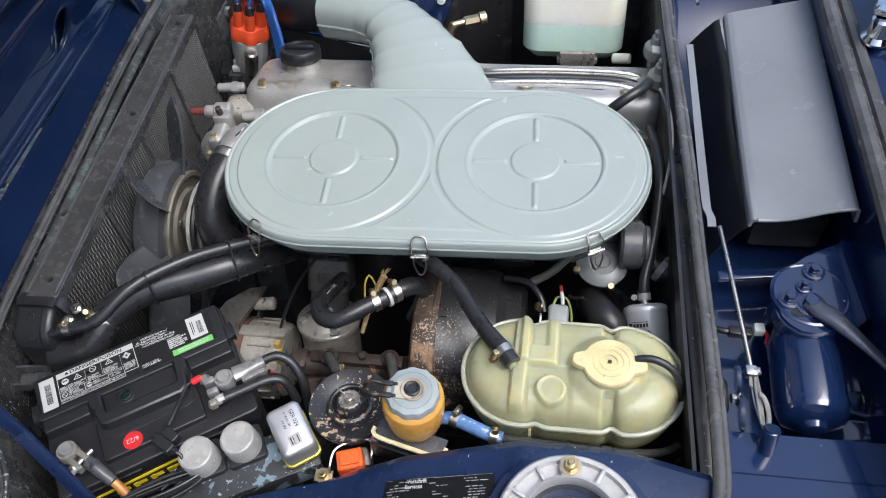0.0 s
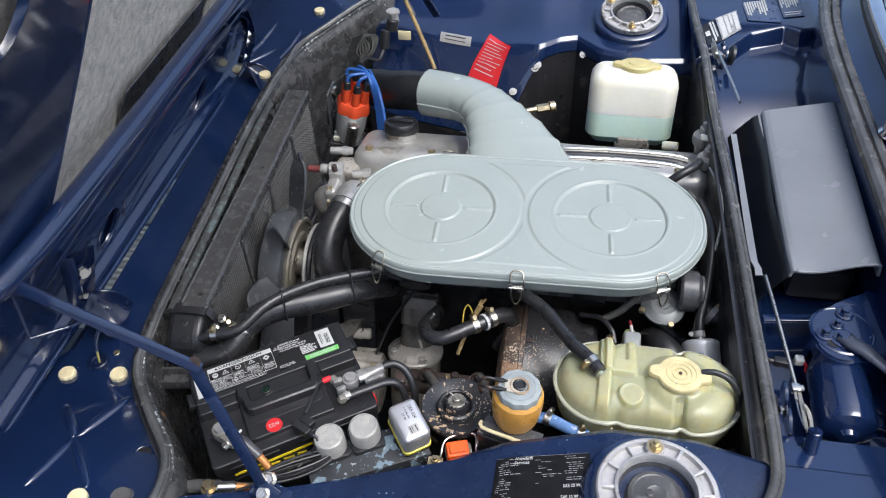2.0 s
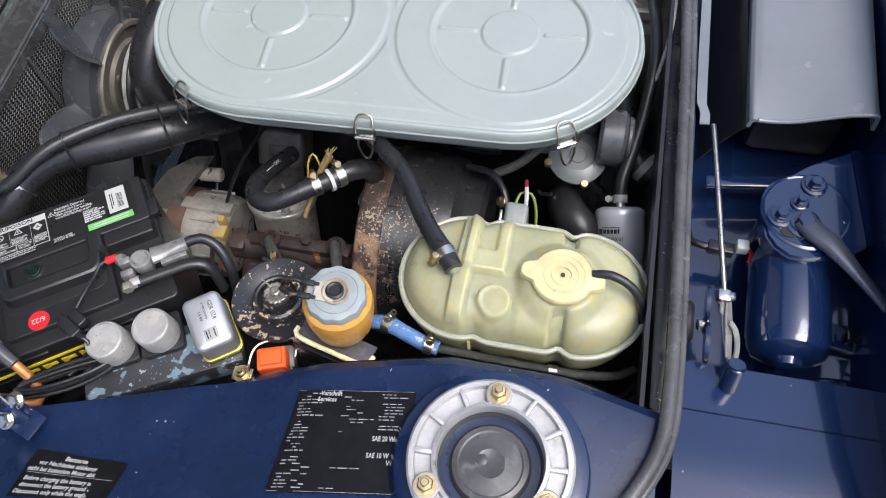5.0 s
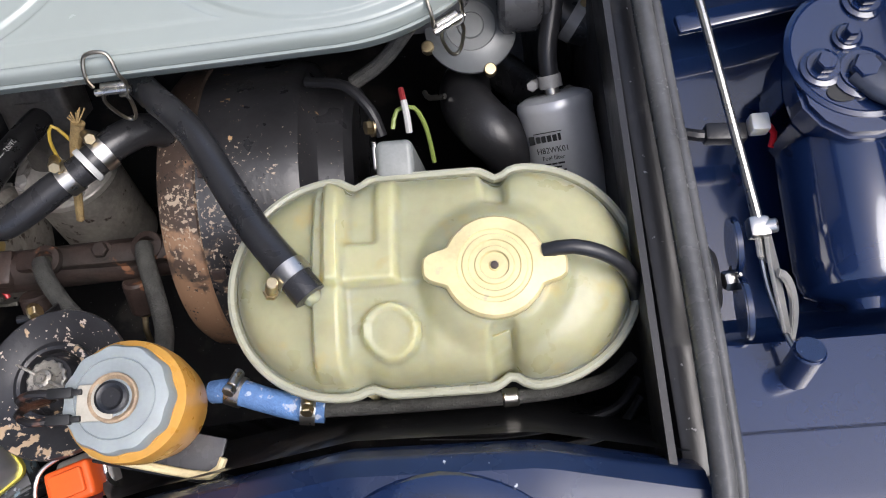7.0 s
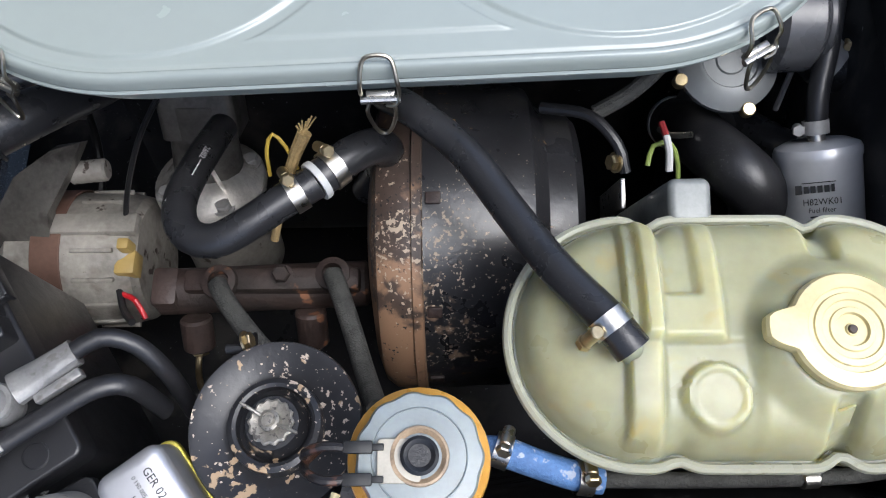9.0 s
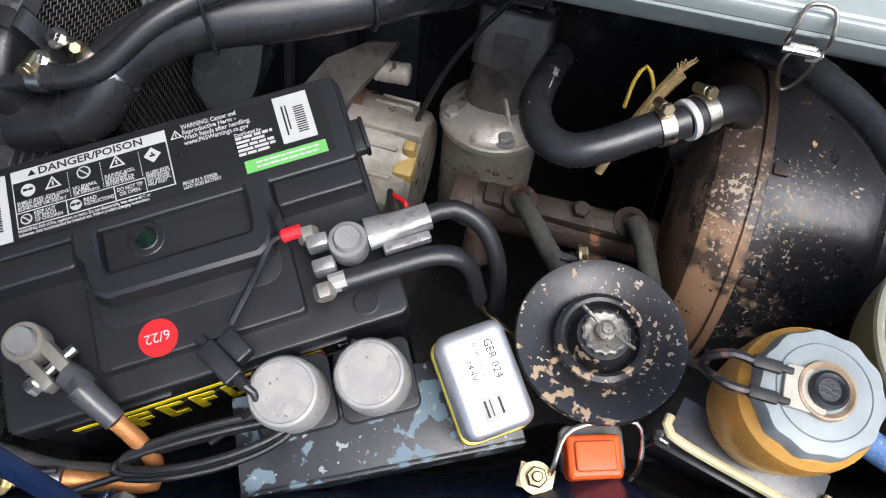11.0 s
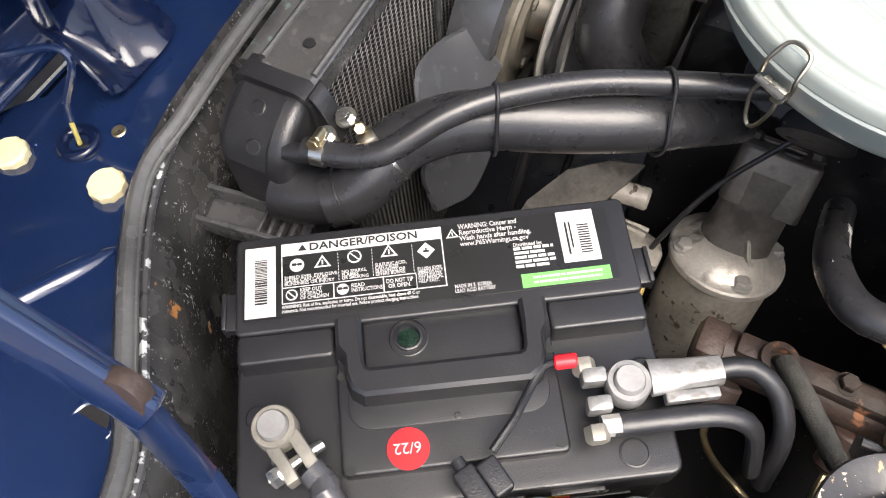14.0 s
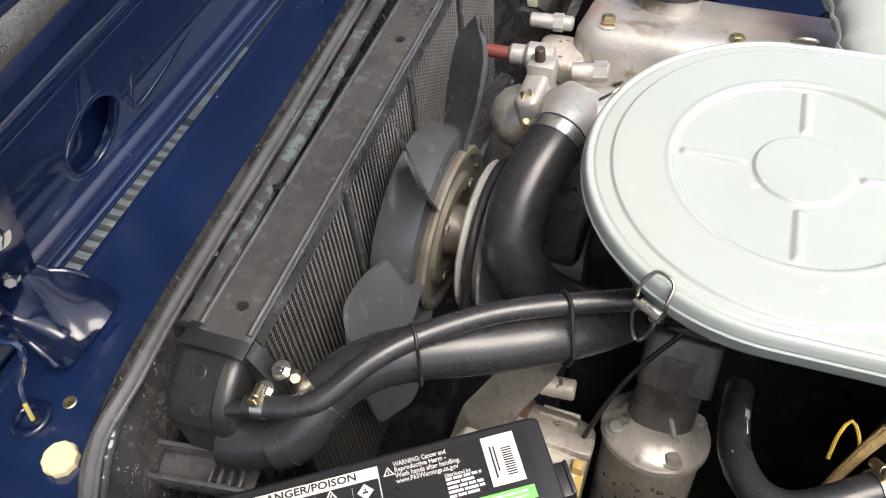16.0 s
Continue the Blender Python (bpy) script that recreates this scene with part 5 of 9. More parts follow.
for s in (-1, 1):
    part("end_lug", join(box(0.010, 0.024, 0.008, bm_at(s * 0.1235, 0.034, -0.012), 0.001), box(0.003, 0.024, 0.013, bm_at(s * 0.1285, 0.034, -0.0125), 0.001)), CASE_PLASTIC, battery)

# its label
lab = part("label", rbox(0.224, 0.050, 0.0004, 0.002, bm_at(-0.0035, 0.0475, 0.0001), 0.0001), BLACK_LABEL, battery, "black printed warning label with white and green panels")
LX, LY = -0.1155, 0.0225


def lm(x, y, z=0.0007):
    return bm_at(LX + x, LY + y, z)


def panel(x, y, w, h, mat, name, z=0.0005):
    return part(name, box(w, h, 0.0003, lm(x + w / 2, y + h / 2, z)), mat, lab)


panel(0.0015, 0.0015, 0.0185, 0.047, WHITE_PAPER, "barcode_panel")
panel(0.193, 0.0145, 0.0225, 0.035, WHITE_PAPER, "white_panel")
panel(0.166, 0.0012, 0.0530, 0.0090, GREEN, "green_panel")
panel(0.0235, 0.0085, 0.0985, 0.0405, WHITE_PAPER, "warning_frame")
panel(0.0242, 0.0195, 0.0970, 0.0210, BLACK_LABEL, "warning_field", 0.00065)
panel(0.0242, 0.0092, 0.0300, 0.0095, BLACK_LABEL, "warning_field", 0.00065)
panel(0.0550, 0.0092, 0.0290, 0.0095, BLACK_LABEL, "warning_field", 0.00065)
panel(0.0848, 0.0092, 0.0190, 0.0095, BLACK_LABEL, "warning_field", 0.00065)
panel(0.1043, 0.0092, 0.0169, 0.0103, BLACK_LABEL, "warning_field", 0.00065)
rb = random.Random(5)
codes = []
yy = 0.010
while yy < 0.040:
    h = rb.choice((0.0004, 0.0007, 0.0011))
    codes.append((0.0075, yy, 0.0075, h))
    yy += h + rb.choice((0.0005, 0.0008))
tagged(bars([(a, c, w, h) for a, c, w, h in codes], lm(0, 0, 0.0008), INK_AND_DARK, lab, "barcode"), "printed barcode lines", "", "", "stuff")
tagged(bars([(0.2045, 0.020 + 0.0017 * i, 0.0068, 0.0008) for i in range(12)] + [(0.197, 0.020, 0.0012, 0.022), (0.1995, 0.024, 0.001, 0.018)], lm(0, 0, 0.0008), INK_AND_DARK, lab, "barcode"), "printed barcode lines", "", "", "stuff")
WARNINGS = [("DANGER/POISON", 0.0405, 0.0428, 0.0058, INK_AND_DARK, 0.066), ("SHIELD EYES. EXPLOSIVE", 0.0252, 0.0245, 0.0024, WHITE_PAPER, 0.032), ("GASES CAN CAUSE", 0.0252, 0.0224, 0.0024, WHITE_PAPER, 0.026), ("BLINDNESS OR INJURY", 0.0252, 0.0203, 0.0024, WHITE_PAPER, 0.030),
            ("NO SPARKS,", 0.0597, 0.0245, 0.0024, WHITE_PAPER, 0.015), ("FLAMES", 0.0597, 0.0224, 0.0024, WHITE_PAPER, 0.010), ("OR SMOKING", 0.0597, 0.0203, 0.0024, WHITE_PAPER, 0.016),
            ("SULFURIC ACID,", 0.0800, 0.0265, 0.0024, WHITE_PAPER, 0.019), ("CAN CAUSE", 0.0800, 0.0244, 0.0024, WHITE_PAPER, 0.014), ("BLINDNESS OR", 0.0800, 0.0223, 0.0024, WHITE_PAPER, 0.018), ("SEVERE BURNS.", 0.0800, 0.0203, 0.0024, WHITE_PAPER, 0.018),
            ("FLUSH EYES", 0.1052, 0.0205, 0.0023, WHITE_PAPER, 0.0145), ("IMMEDIATELY", 0.1052, 0.0185, 0.0023, WHITE_PAPER, 0.0152), ("WITH WATER.", 0.1052, 0.0165, 0.0023, WHITE_PAPER, 0.0148), ("GET MEDICAL", 0.1052, 0.0145, 0.0023, WHITE_PAPER, 0.0150), ("HELP FAST.", 0.1052, 0.0122, 0.0023, WHITE_PAPER, 0.0125),
            ("KEEP OUT", 0.0345, 0.0155, 0.0026, WHITE_PAPER, 0.013), ("OF REACH", 0.0345, 0.0129, 0.0026, WHITE_PAPER, 0.013), ("OF CHILDREN", 0.0345, 0.0103, 0.0026, WHITE_PAPER, 0.017),
            ("READ", 0.0650, 0.0145, 0.0028, WHITE_PAPER, 0.008), ("INSTRUCTIONS", 0.0650, 0.0115, 0.0028, WHITE_PAPER, 0.0185), ("DO NOT TIP", 0.0860, 0.0145, 0.0030, WHITE_PAPER, 0.016), ("OR OPEN.", 0.0870, 0.0112, 0.0030, WHITE_PAPER, 0.0135),
            ("WARNING: Risk of fire, explosion or burns. Do not disassemble, heat above 60 C or", 0.0235, 0.0055, 0.0025, WHITE_PAPER, 0.082), ("incinerate. Not recommended for inverted use. Follow product charging instructions.", 0.0235, 0.0028, 0.0025, WHITE_PAPER, 0.081),
            ("WARNING: Cancer and", 0.1325, 0.0455, 0.0037, WHITE_PAPER, 0.036), ("Reproductive Harm -", 0.1325, 0.0415, 0.0037, WHITE_PAPER, 0.035), ("Wash hands after handling.", 0.1325, 0.0375, 0.0037, WHITE_PAPER, 0.044), ("www.P65Warnings.ca.gov", 0.1325, 0.0335, 0.0037, WHITE_PAPER, 0.042),
            ("MADE IN S. KOREA", 0.1260, 0.0060, 0.0027, WHITE_PAPER, 0.022), ("LEAD ACID BATTERY", 0.1260, 0.0030, 0.0027, WHITE_PAPER, 0.024), ("Distributed by:", 0.1640, 0.0290, 0.0028, WHITE_PAPER, 0.0175)]
for txt, x, y, sz, mt, w in WARNINGS:
    lettering(txt, sz * 1.25, lm(x, y, 0.00095), mt, lab, "warning_text", w, bold=sz * 0.022)
bars(print_rows(0.164, 0.0265, 0.026, 5, 0.0030, 0.0019, 4, 0.3), lm(0, 0, 0.0008), WHITE_PAPER, lab, "address_print")
bars(print_rows(0.173, 0.0066, 0.043, 2, 0.0032, 0.0014, 9, 0.1), lm(0, 0, 0.0009), WHITE_PAPER, lab, "green_print")
for x, y, sh in ((0.0330, 0.0335, "round"), (0.0485, 0.0335, "tri"), (0.0680, 0.0350, "round"), (0.0890, 0.0355, "tri"), (0.1115, 0.0335, "diamond"), (0.0295, 0.0140, "round"), (0.0600, 0.0140, "round"), (0.1285, 0.0425, "tri"), (0.0365, 0.0448, "small")):
    if sh == "round":
        bmx = lathe([(0, 0), (0.0044 if y > 0.02 else 0.0036, 0), (0.0044 if y > 0.02 else 0.0036, 0.0002), (0, 0.0002)], lm(x, y, 0.0008), 24)
        part("hazard_symbol", bmx, WHITE_PAPER, lab)
        if x in (0.0330, 0.0600):
            bars([(-0.0030, -0.0004, 0.0026, 0.0017), (0.0004, -0.0004, 0.0026, 0.0017), (-0.0004, 0.0002, 0.0008, 0.0005)], lm(x, y, 0.0011), INK_AND_DARK, lab, "symbol_detail")
        else:
            part("symbol_detail", lathe([(0, 0), (0.0034 if y > 0.02 else 0.0027, 0), (0.0034 if y > 0.02 else 0.0027, 0.0001), (0, 0.0001)], lm(x, y, 0.0011), 24), INK_AND_DARK, lab)
            bars([(-0.0034, -0.0004, 0.0068, 0.0008)], lm(x, y, 0.0013) @ Matrix.Rotation(radians(-45), 4, "Z"), WHITE_PAPER, lab, "symbol_detail")
    elif sh == "diamond":
        part("hazard_symbol", plate([(0.0055, 0), (0, 0.0055), (-0.0055, 0), (0, -0.0055)], 0.0002, lm(x, y, 0.0008)), WHITE_PAPER, lab)
        bars([(-0.0018, -0.0012, 0.0036, 0.0013), (-0.0006, 0.0005, 0.0012, 0.0012)], lm(x, y, 0.0011), INK_AND_DARK, lab, "symbol_detail")
    else:
        r = {"tri": 0.0052, "small": 0.0026}[sh] * (0.75 if x > 0.12 else 1)
        part("hazard_symbol", plate([(r, -r * 0.6), (0, r), (-r, -r * 0.6)], 0.0002, lm(x, y, 0.0008)), INK_AND_DARK if sh == "small" else WHITE_PAPER, lab)
        if sh == "tri":
            part("symbol_detail", plate([(r * 0.62, -r * 0.42), (0, r * 0.62), (-r * 0.62, -r * 0.42)], 0.0002, lm(x, y, 0.0010)), BLACK_LABEL, lab)
            bars([(-r * 0.1, -r * 0.3, r * 0.2, r * 0.6)], lm(x, y, 0.0012), WHITE_PAPER, lab, "symbol_detail")
for x in (0.0578, 0.0785, 0.1030):
    bars([(x, 0.0205 + 0.0021 * i, 0.0004, 0.0013) for i in range(9)], lm(0, 0, 0.0009), WHITE_PAPER, lab, "divider")
rd = part("date_sticker", lathe([(0, 0), (0.0118, 0), (0.0118, 0.0003), (0, 0.0003)], bm_at(-0.0255, -0.0595, -0.0098), 40), RED, battery, "round red date sticker")
lettering("6/22", 0.0088, bm_at(-0.0180, -0.0563, -0.0092) @ Matrix.Rotation(math.pi, 4, "Z"), WHITE_PAPER, rd, "date_text", 0.0150)
part("screw_pin", lathe([(0.0022, 0), (0.0022, 0.0016), (0.0012, 0.0018), (0.0012, 0.0008), (0, 0.0008)], bm_at(0.0035, -0.0445, -0.0100), 16), CASE_PLASTIC, lid)
lettering("SAE [PC]  >PP<", 0.0060, bm_at(0.014, -0.0600, -0.0099), BLACK_PLASTIC, lid, "moulded_text", 0.040)
# front label with a yellow band on the case
fl = part("front_label", box(0.20, 0.0008, 0.075, bm_at(0, -0.0869, -0.100)), BLACK_LABEL, battery, "black and yellow maker's label")
part("yellow_band", box(0.16, 0.0006, 0.005, bm_at(-0.018, -0.0875, -0.0475) @ Matrix.Rotation(radians(-2), 4, "Y")), YELLOW, fl)
for i, (x, w) in enumerate(((-0.062, 0.018), (-0.041, 0.018), (-0.020, 0.018), (0.000, 0.016))):
    part("logo_shape", join(box(w * 0.32, 0.0006, 0.034, bm_at(x - w * 0.3, -0.0876, -0.073)), box(w * 0.85, 0.0006, 0.0065, bm_at(x, -0.0876, -0.0600)), box(w * 0.7, 0.0006, 0.0065, bm_at(x - w * 0.05, -0.0876, -0.0730 - 0.012 * (i % 2)))), YELLOW, fl)
part("red_patch", box(0.035, 0.0006, 0.02, bm_at(0.045, -0.0876, -0.060)), RED, fl)
lettering("H5", 0.009, bm_at(0.072, -0.0878, -0.048) @ Matrix.Rotation(radians(90), 4, "X"), WHITE_PAPER, fl, "size_text", 0.012)

# terminals and cables
def terminal(x, y, mat, name, lbl, turn):
    t = thing(name, lbl, "battery clamp", bp(x, y, -0.02))
    m = bm_at(x, y, -0.018) @ Matrix.Rotation(radians(turn), 4, "Z")
    part("post", lathe([(0.0090, 0), (0.0084, 0.026), (0.0076, 0.0275), (0, 0.0275)], m, 28), material("lead_post_" + name, (0.30, 0.295, 0.285), 0.42, 0.4, 0.15, 60, 0.2, 300), t)
    part("clamp_ring", lathe([(0.0086, 0.009), (0.0120, 0.009), (0.0124, 0.0105), (0.0124, 0.022), (0.0116, 0.0235), (0.0088, 0.0235), (0.0086, 0.009)], m, 36), mat, t)
    return t, m


LEAD = material("cast_lead_clamp", (0.27, 0.265, 0.255), 0.4, 0.5, 0.25, 60, 0.4, 260, spots=[((0.15, 0.14, 0.13), 120, 0.58, 0.1, 0.6, 0.2)])
CLAMP = material("greyish_lead_clamp", (0.25, 0.235, 0.20), 0.48, 0.4, 0.2, 60, 0.3, 300, spots=[((0.30, 0.25, 0.17), 60, 0.66, 0.06, 0.6, 0.4)])
neg, m = terminal(-0.0965, -0.0425, CLAMP, "negative_clamp", "grey lead battery clamp with taped earth cable", -60)
for yy in (0.0065, -0.0065):
    part("clamp_ear", box(0.024, 0.0075, 0.012, m @ Matrix.Translation((0.020, yy, 0.016)), 0.0015), CLAMP, neg)
part("clamp_bolt", join(cyl(m @ Vector((0.022, -0.017, 0.016)), m @ Vector((0.022, 0.017, 0.016)), 0.0032, 12), hexhead(m @ Matrix.Translation((0.022, -0.0105, 0.016)) @ Matrix.Rotation(radians(90), 4, "X"), 0.006, 0.006, 1.3)), STEEL, neg)
nb = [m @ Vector((0.030, 0.004, 0.017)), m @ Vector((0.042, 0.006, 0.015)), bp(-0.070, -0.080, 0.000), bp(-0.058, -0.100, -0.010)]
part("taped_sleeve", tube(nb, [0.0075, 0.0082, 0.0072, 0.0066], 14), MATT_BLACK, neg, "dark tape round the cable")
part("earth_cable", tube([bp(-0.058, -0.100, -0.010), bp(-0.052, -0.112, -0.022), bp(-0.050, -0.124, -0.038), bp(-0.056, -0.134, -0.046), bp(-0.075, -0.128, -0.040), bp(-0.10, -0.118, -0.030)], 0.0052, 14), COPPER, neg, "orange-brown cable sheath")
part("cable_lug", join(cyl(bp(-0.10, -0.118, -0.030), bp(-0.122, -0.110, -0.027), 0.0062, 14), rbox(0.022, 0.016, 0.004, 0.006, bm_at(-0.132, -0.107, -0.029), 0.001)), STEEL, neg)
part("lug_nut", hexhead(bm_at(-0.134, -0.107, -0.024), 0.0085, 0.010, 1.3), BRASS, neg, "paint-flecked hexagon nut")
pos, m = terminal(0.0985, -0.0405, LEAD, "positive_clamp", "bright metal battery clamp with two black cables", 0)
for yy in (0.006, -0.010):
    part("clamp_ear", box(0.014, 0.009, 0.013, m @ Matrix.Translation((-0.018, yy, 0.0165)), 0.002), LEAD, pos)
part("cable_barrel", loft([oval_ring(m @ Vector((x, 0.002, 0.017)), m.to_3x3() @ Vector((1, 0, 0)), w, h, n=16) for x, w, h in ((0.012, 0.020, 0.012), (0.022, 0.019, 0.010), (0.030, 0.017, 0.012), (0.052, 0.016, 0.0135))]), LEAD, pos)
part("barrel_strap", box(0.030, 0.006, 0.008, m @ Matrix.Translation((0.034, -0.010, 0.014)), 0.001), LEAD, pos)
for yy in (0.017, -0.021):
    part("clamp_nut", hexhead(m @ Matrix.Translation((-0.022, yy, 0.0165)) @ Matrix.Rotation(radians(90), 4, "X"), 0.0068, 0.009, 0), CLAMP, pos)
part("starter_cable", tube([m @ Vector((0.050, 0.002, 0.018)), m @ Vector((0.068, 0.001, 0.018)), m @ Vector((0.082, -0.012, 0.010)), m @ Vector((0.086, -0.032, -0.010)), m @ Vector((0.080, -0.05, -0.05))], 0.0056, 14), RUBBER, pos, "thick black cable")
part("second_cable", tube([m @ Vector((-0.012, -0.0205, 0.013)), m @ Vector((0.020, -0.0205, 0.012)), m @ Vector((0.050, -0.022, 0.011)), m @ Vector((0.066, -0.030, 0.002)), m @ Vector((0.070, -0.045, -0.03))], 0.0064, 14, flat=0.75), RUBBER, pos, "thick black cable")
part("copper_strands", cyl(m @ Vector((-0.018, -0.0205, 0.013)), m @ Vector((-0.008, -0.0205, 0.013)), 0.0060, 10), DUSTY, pos)

lead = thing("charger_lead", "thin black charger lead with inline fuse and coiled slack", "cable", bp(0.02, -0.10, -0.05))
part("red_connector", cyl(bp(0.0605, -0.0235, -0.0005), bp(0.0735, -0.0240, 0.001), 0.0042, 14, 0.001), RED_PLASTIC, lead, "red crimp connector")
part("upper_wire", tube([bp(0.0605, -0.0235, -0.0005), bp(0.0535, -0.026, 0.001), bp(0.044, -0.038, 0.000), bp(0.034, -0.053, 0.004), bp(0.0195, -0.069, 0.002)], 0.0023, 10), BLACK_PLASTIC, lead)
fm = BATM @ Matrix.Translation((0.0120, -0.087, 0.000)) @ Matrix.Rotation(radians(-62), 4, "Z")
part("fuse_body", join(rbox(0.028, 0.0125, 0.010, 0.002, fm @ Matrix.Translation((0, -0.004, -0.005)), 0.0015), rbox(0.020, 0.012, 0.009, 0.002, fm @ Matrix.Translation((-0.001, 0.0085, -0.0045)), 0.0015),
                       cyl(fm @ Vector((-0.020, -0.003, 0)), fm @ Vector((-0.013, -0.003, 0)), 0.0035, 12), cyl(fm @ Vector((0.013, -0.003, 0)), fm @ Vector((0.021, -0.003, 0)), 0.0036, 12)), BLACK_PLASTIC, lead, "square black inline fuse holder")
rc = random.Random(2)
part("lower_wire", tube([fm @ Vector((0.020, -0.003, 0)), fm @ Vector((0.030, -0.004, -0.006)), bp(0.000, -0.120, -0.030), bp(-0.015, -0.124, -0.034)], 0.0023, 10), BLACK_PLASTIC, lead)
for i in range(6):
    o, w, sx = rc.uniform(-0.003, 0.003), rc.uniform(0.0065, 0.010), rc.uniform(0.046, 0.056)
    loop = []
    for k in range(18):
        a = 2 * math.pi * k / 18
        x = -0.016 + o + sx * math.cos(a)
        loop.append(bp(x, -0.1285 + o * 0.6 + w * math.sin(a) - 0.06 * (x + 0.016) + 0.9 * (x + 0.016) ** 2, -0.036 + 0.0028 * i + 0.0015 * math.sin(2 * a + i)))
    part("coil", tube(loop, 0.0022, 10, 0.003, closed=True), BLACK_PLASTIC, lead)
part("wire_tail", tube([bp(-0.06, -0.128, -0.028), bp(-0.09, -0.128, -0.026), bp(-0.12, -0.128, -0.026), bp(-0.138, -0.118, -0.022), bp(-0.130, -0.108, -0.020), bp(-0.10, -0.114, -0.024)], 0.0022, 9), BLACK_PLASTIC, lead)

# ---- radiator, fan and front of the engine ----
radiator = thing("radiator", "black radiator with side tank and fine fin core", "radiator", (-0.69, 0.86, 0.45))
part("top_rail", loft([[(x, y, z) for x, z in ((-0.712, 0.800), (-0.712, 0.822), (-0.709, 0.825), (-0.672, 0.825), (-0.669, 0.822), (-0.669, 0.806), (-0.673, 0.806), (-0.673, 0.819), (-0.708, 0.819), (-0.708, 0.800))] for y in (0.562, 1.162)]),
     material("dusty_black_rail_enamel", (0.055, 0.054, 0.053), 0.26, 0, 0.25, 30, 0.2, 250, coat=0.5, spots=[((0.12, 0.117, 0.11), 110, 0.62, 0.16, 0.6, 0), ((0.02, 0.02, 0.02), 240, 0.68, 0.03, 0.5, 0)]), radiator, "worn dusty black top rail")
# Lips get a paler metal than the rail, to paint in their highlight.
for x in (-0.7095, -0.6715):
    part("rail_lip", tube([(x, 0.566, 0.8255), (x, 0.86, 0.8258), (x, 1.158, 0.8255)], 0.0024, 8, 0.05), CORE, radiator, "rail edge folded up, paler for its highlight")
for y in (0.70, 1.02):
    part("rail_hook", box(0.012, 0.006, 0.003, Matrix.Translation((-0.7135, y, 0.8265)) @ Matrix.Rotation(radians(35), 4, "Z"), 0.0006), INK_AND_DARK, radiator)
for y in (0.588, 0.905, 1.135):
    part("rail_hole", cyl((-0.688, y, 0.8245), (-0.688, y, 0.8262), 0.0042, 16), INK_AND_DARK, radiator)
fins = []
for i in range(88):
    z = 0.806 - 0.0043 * i
    fins.append(tube([(-0.6715, 0.570 + 0.0031 * k, z - (0.0029 if k % 2 else 0.0)) for k in range(189)], 0.00050, 4, raw=True))
tagged(part("fin_core", join(*fins), CORE, radiator), "fine dark metal fins of the radiator core", "", "", "stuff")
# Black sheet that paints in the shade between the fins.
part("core_gap_shade", box(0.02, 0.585, 0.38, Matrix.Translation((-0.690, 0.862, 0.618))), INK_AND_DARK, radiator)
for y in (0.722, 0.872, 1.02):
    part("core_strip", box(0.004, 0.004, 0.38, Matrix.Translation((-0.667, y, 0.622)), 0.001), MATT_BLACK, radiator)
TANK_SIDE = [(0.560, 0.68), (0.560, 0.815), (0.556, 0.819), (0.544, 0.819), (0.526, 0.810), (0.516, 0.802), (0.511, 0.791), (0.509, 0.775), (0.509, 0.742), (0.513, 0.733), (0.517, 0.68)]


def tank_section(x, inset):
    cy, cz = 0.5345, 0.75
    return [(x, cy + (y - cy) * (1 - inset / 0.026), cz + (z - cz) * (1 - inset / 0.069)) for y, z in TANK_SIDE]


stank = part("side_tank", loft([tank_section(x, d) for x, d in ((-0.7215, 0.008), (-0.7205, 0.0045), (-0.718, 0.0018), (-0.714, 0.0), (-0.676, 0.0), (-0.672, 0.0018), (-0.6695, 0.0045), (-0.6685, 0.008))]), BLACK_PLASTIC, radiator, "black plastic radiator side tank", sharp=50)
part("tank_panel", slab(lambda u, v: (lerp(-0.712, -0.681, u), *table([(0, 0.546, 0.8215), (0.5, 0.5250, 0.8130), (0.75, 0.5135, 0.8037), (1, 0.5075, 0.789)], v)), np.linspace(0, 1, 6), np.linspace(0, 1, 13), 0.003), BLACK_PLASTIC, stank)
part("tank_collar", loft([[(x, y, z) for x, z in ((-0.7245, 0.69), (-0.7245, 0.815), (-0.720, 0.8225), (-0.712, 0.8245), (-0.676, 0.8245), (-0.669, 0.8215), (-0.6655, 0.813), (-0.6655, 0.69))] for y in (0.549, 0.568)]), BLACK_PLASTIC, stank, "collar where the tank meets the rail")
part("collar_tab", slab(lambda u, v: (-0.667 + 0.020 * u, 0.551 + 0.014 * v - 0.006 * u, 0.823 - 0.030 * u ** 2), np.linspace(0, 1, 8), [0, 0.5, 1], 0.002), BLACK_PLASTIC, stank)
part("tank_nipple", cyl((-0.673, 0.523, 0.799), (-0.640, 0.530, 0.802), 0.0062, 16), BLACK_PLASTIC, stank)
for y, z in ((0.535, 0.8168), (0.5145, 0.8045)):
    part("dimple", lathe([(0.0058, 0), (0.0058, 0.0012), (0.0048, 0.0015), (0.0042, 0.0004), (0, 0.0004)], Matrix.Translation((-0.696 + (0.535 - y) * 0.3, y, z)) @ Matrix.Rotation(radians(25 if y > 0.52 else 42), 4, "X"), 20), BLACK_PLASTIC, stank)
part("outlet", tube([(-0.680, 0.517, 0.758), (-0.662, 0.518, 0.760), (-0.637, 0.526, 0.764)], [0.0215, 0.019, 0.0175], 22), BLACK_PLASTIC, stank)
BM = Matrix.Translation((-0.712, 0.497, 0.722)) @ Matrix.Rotation(radians(8), 4, "Z")
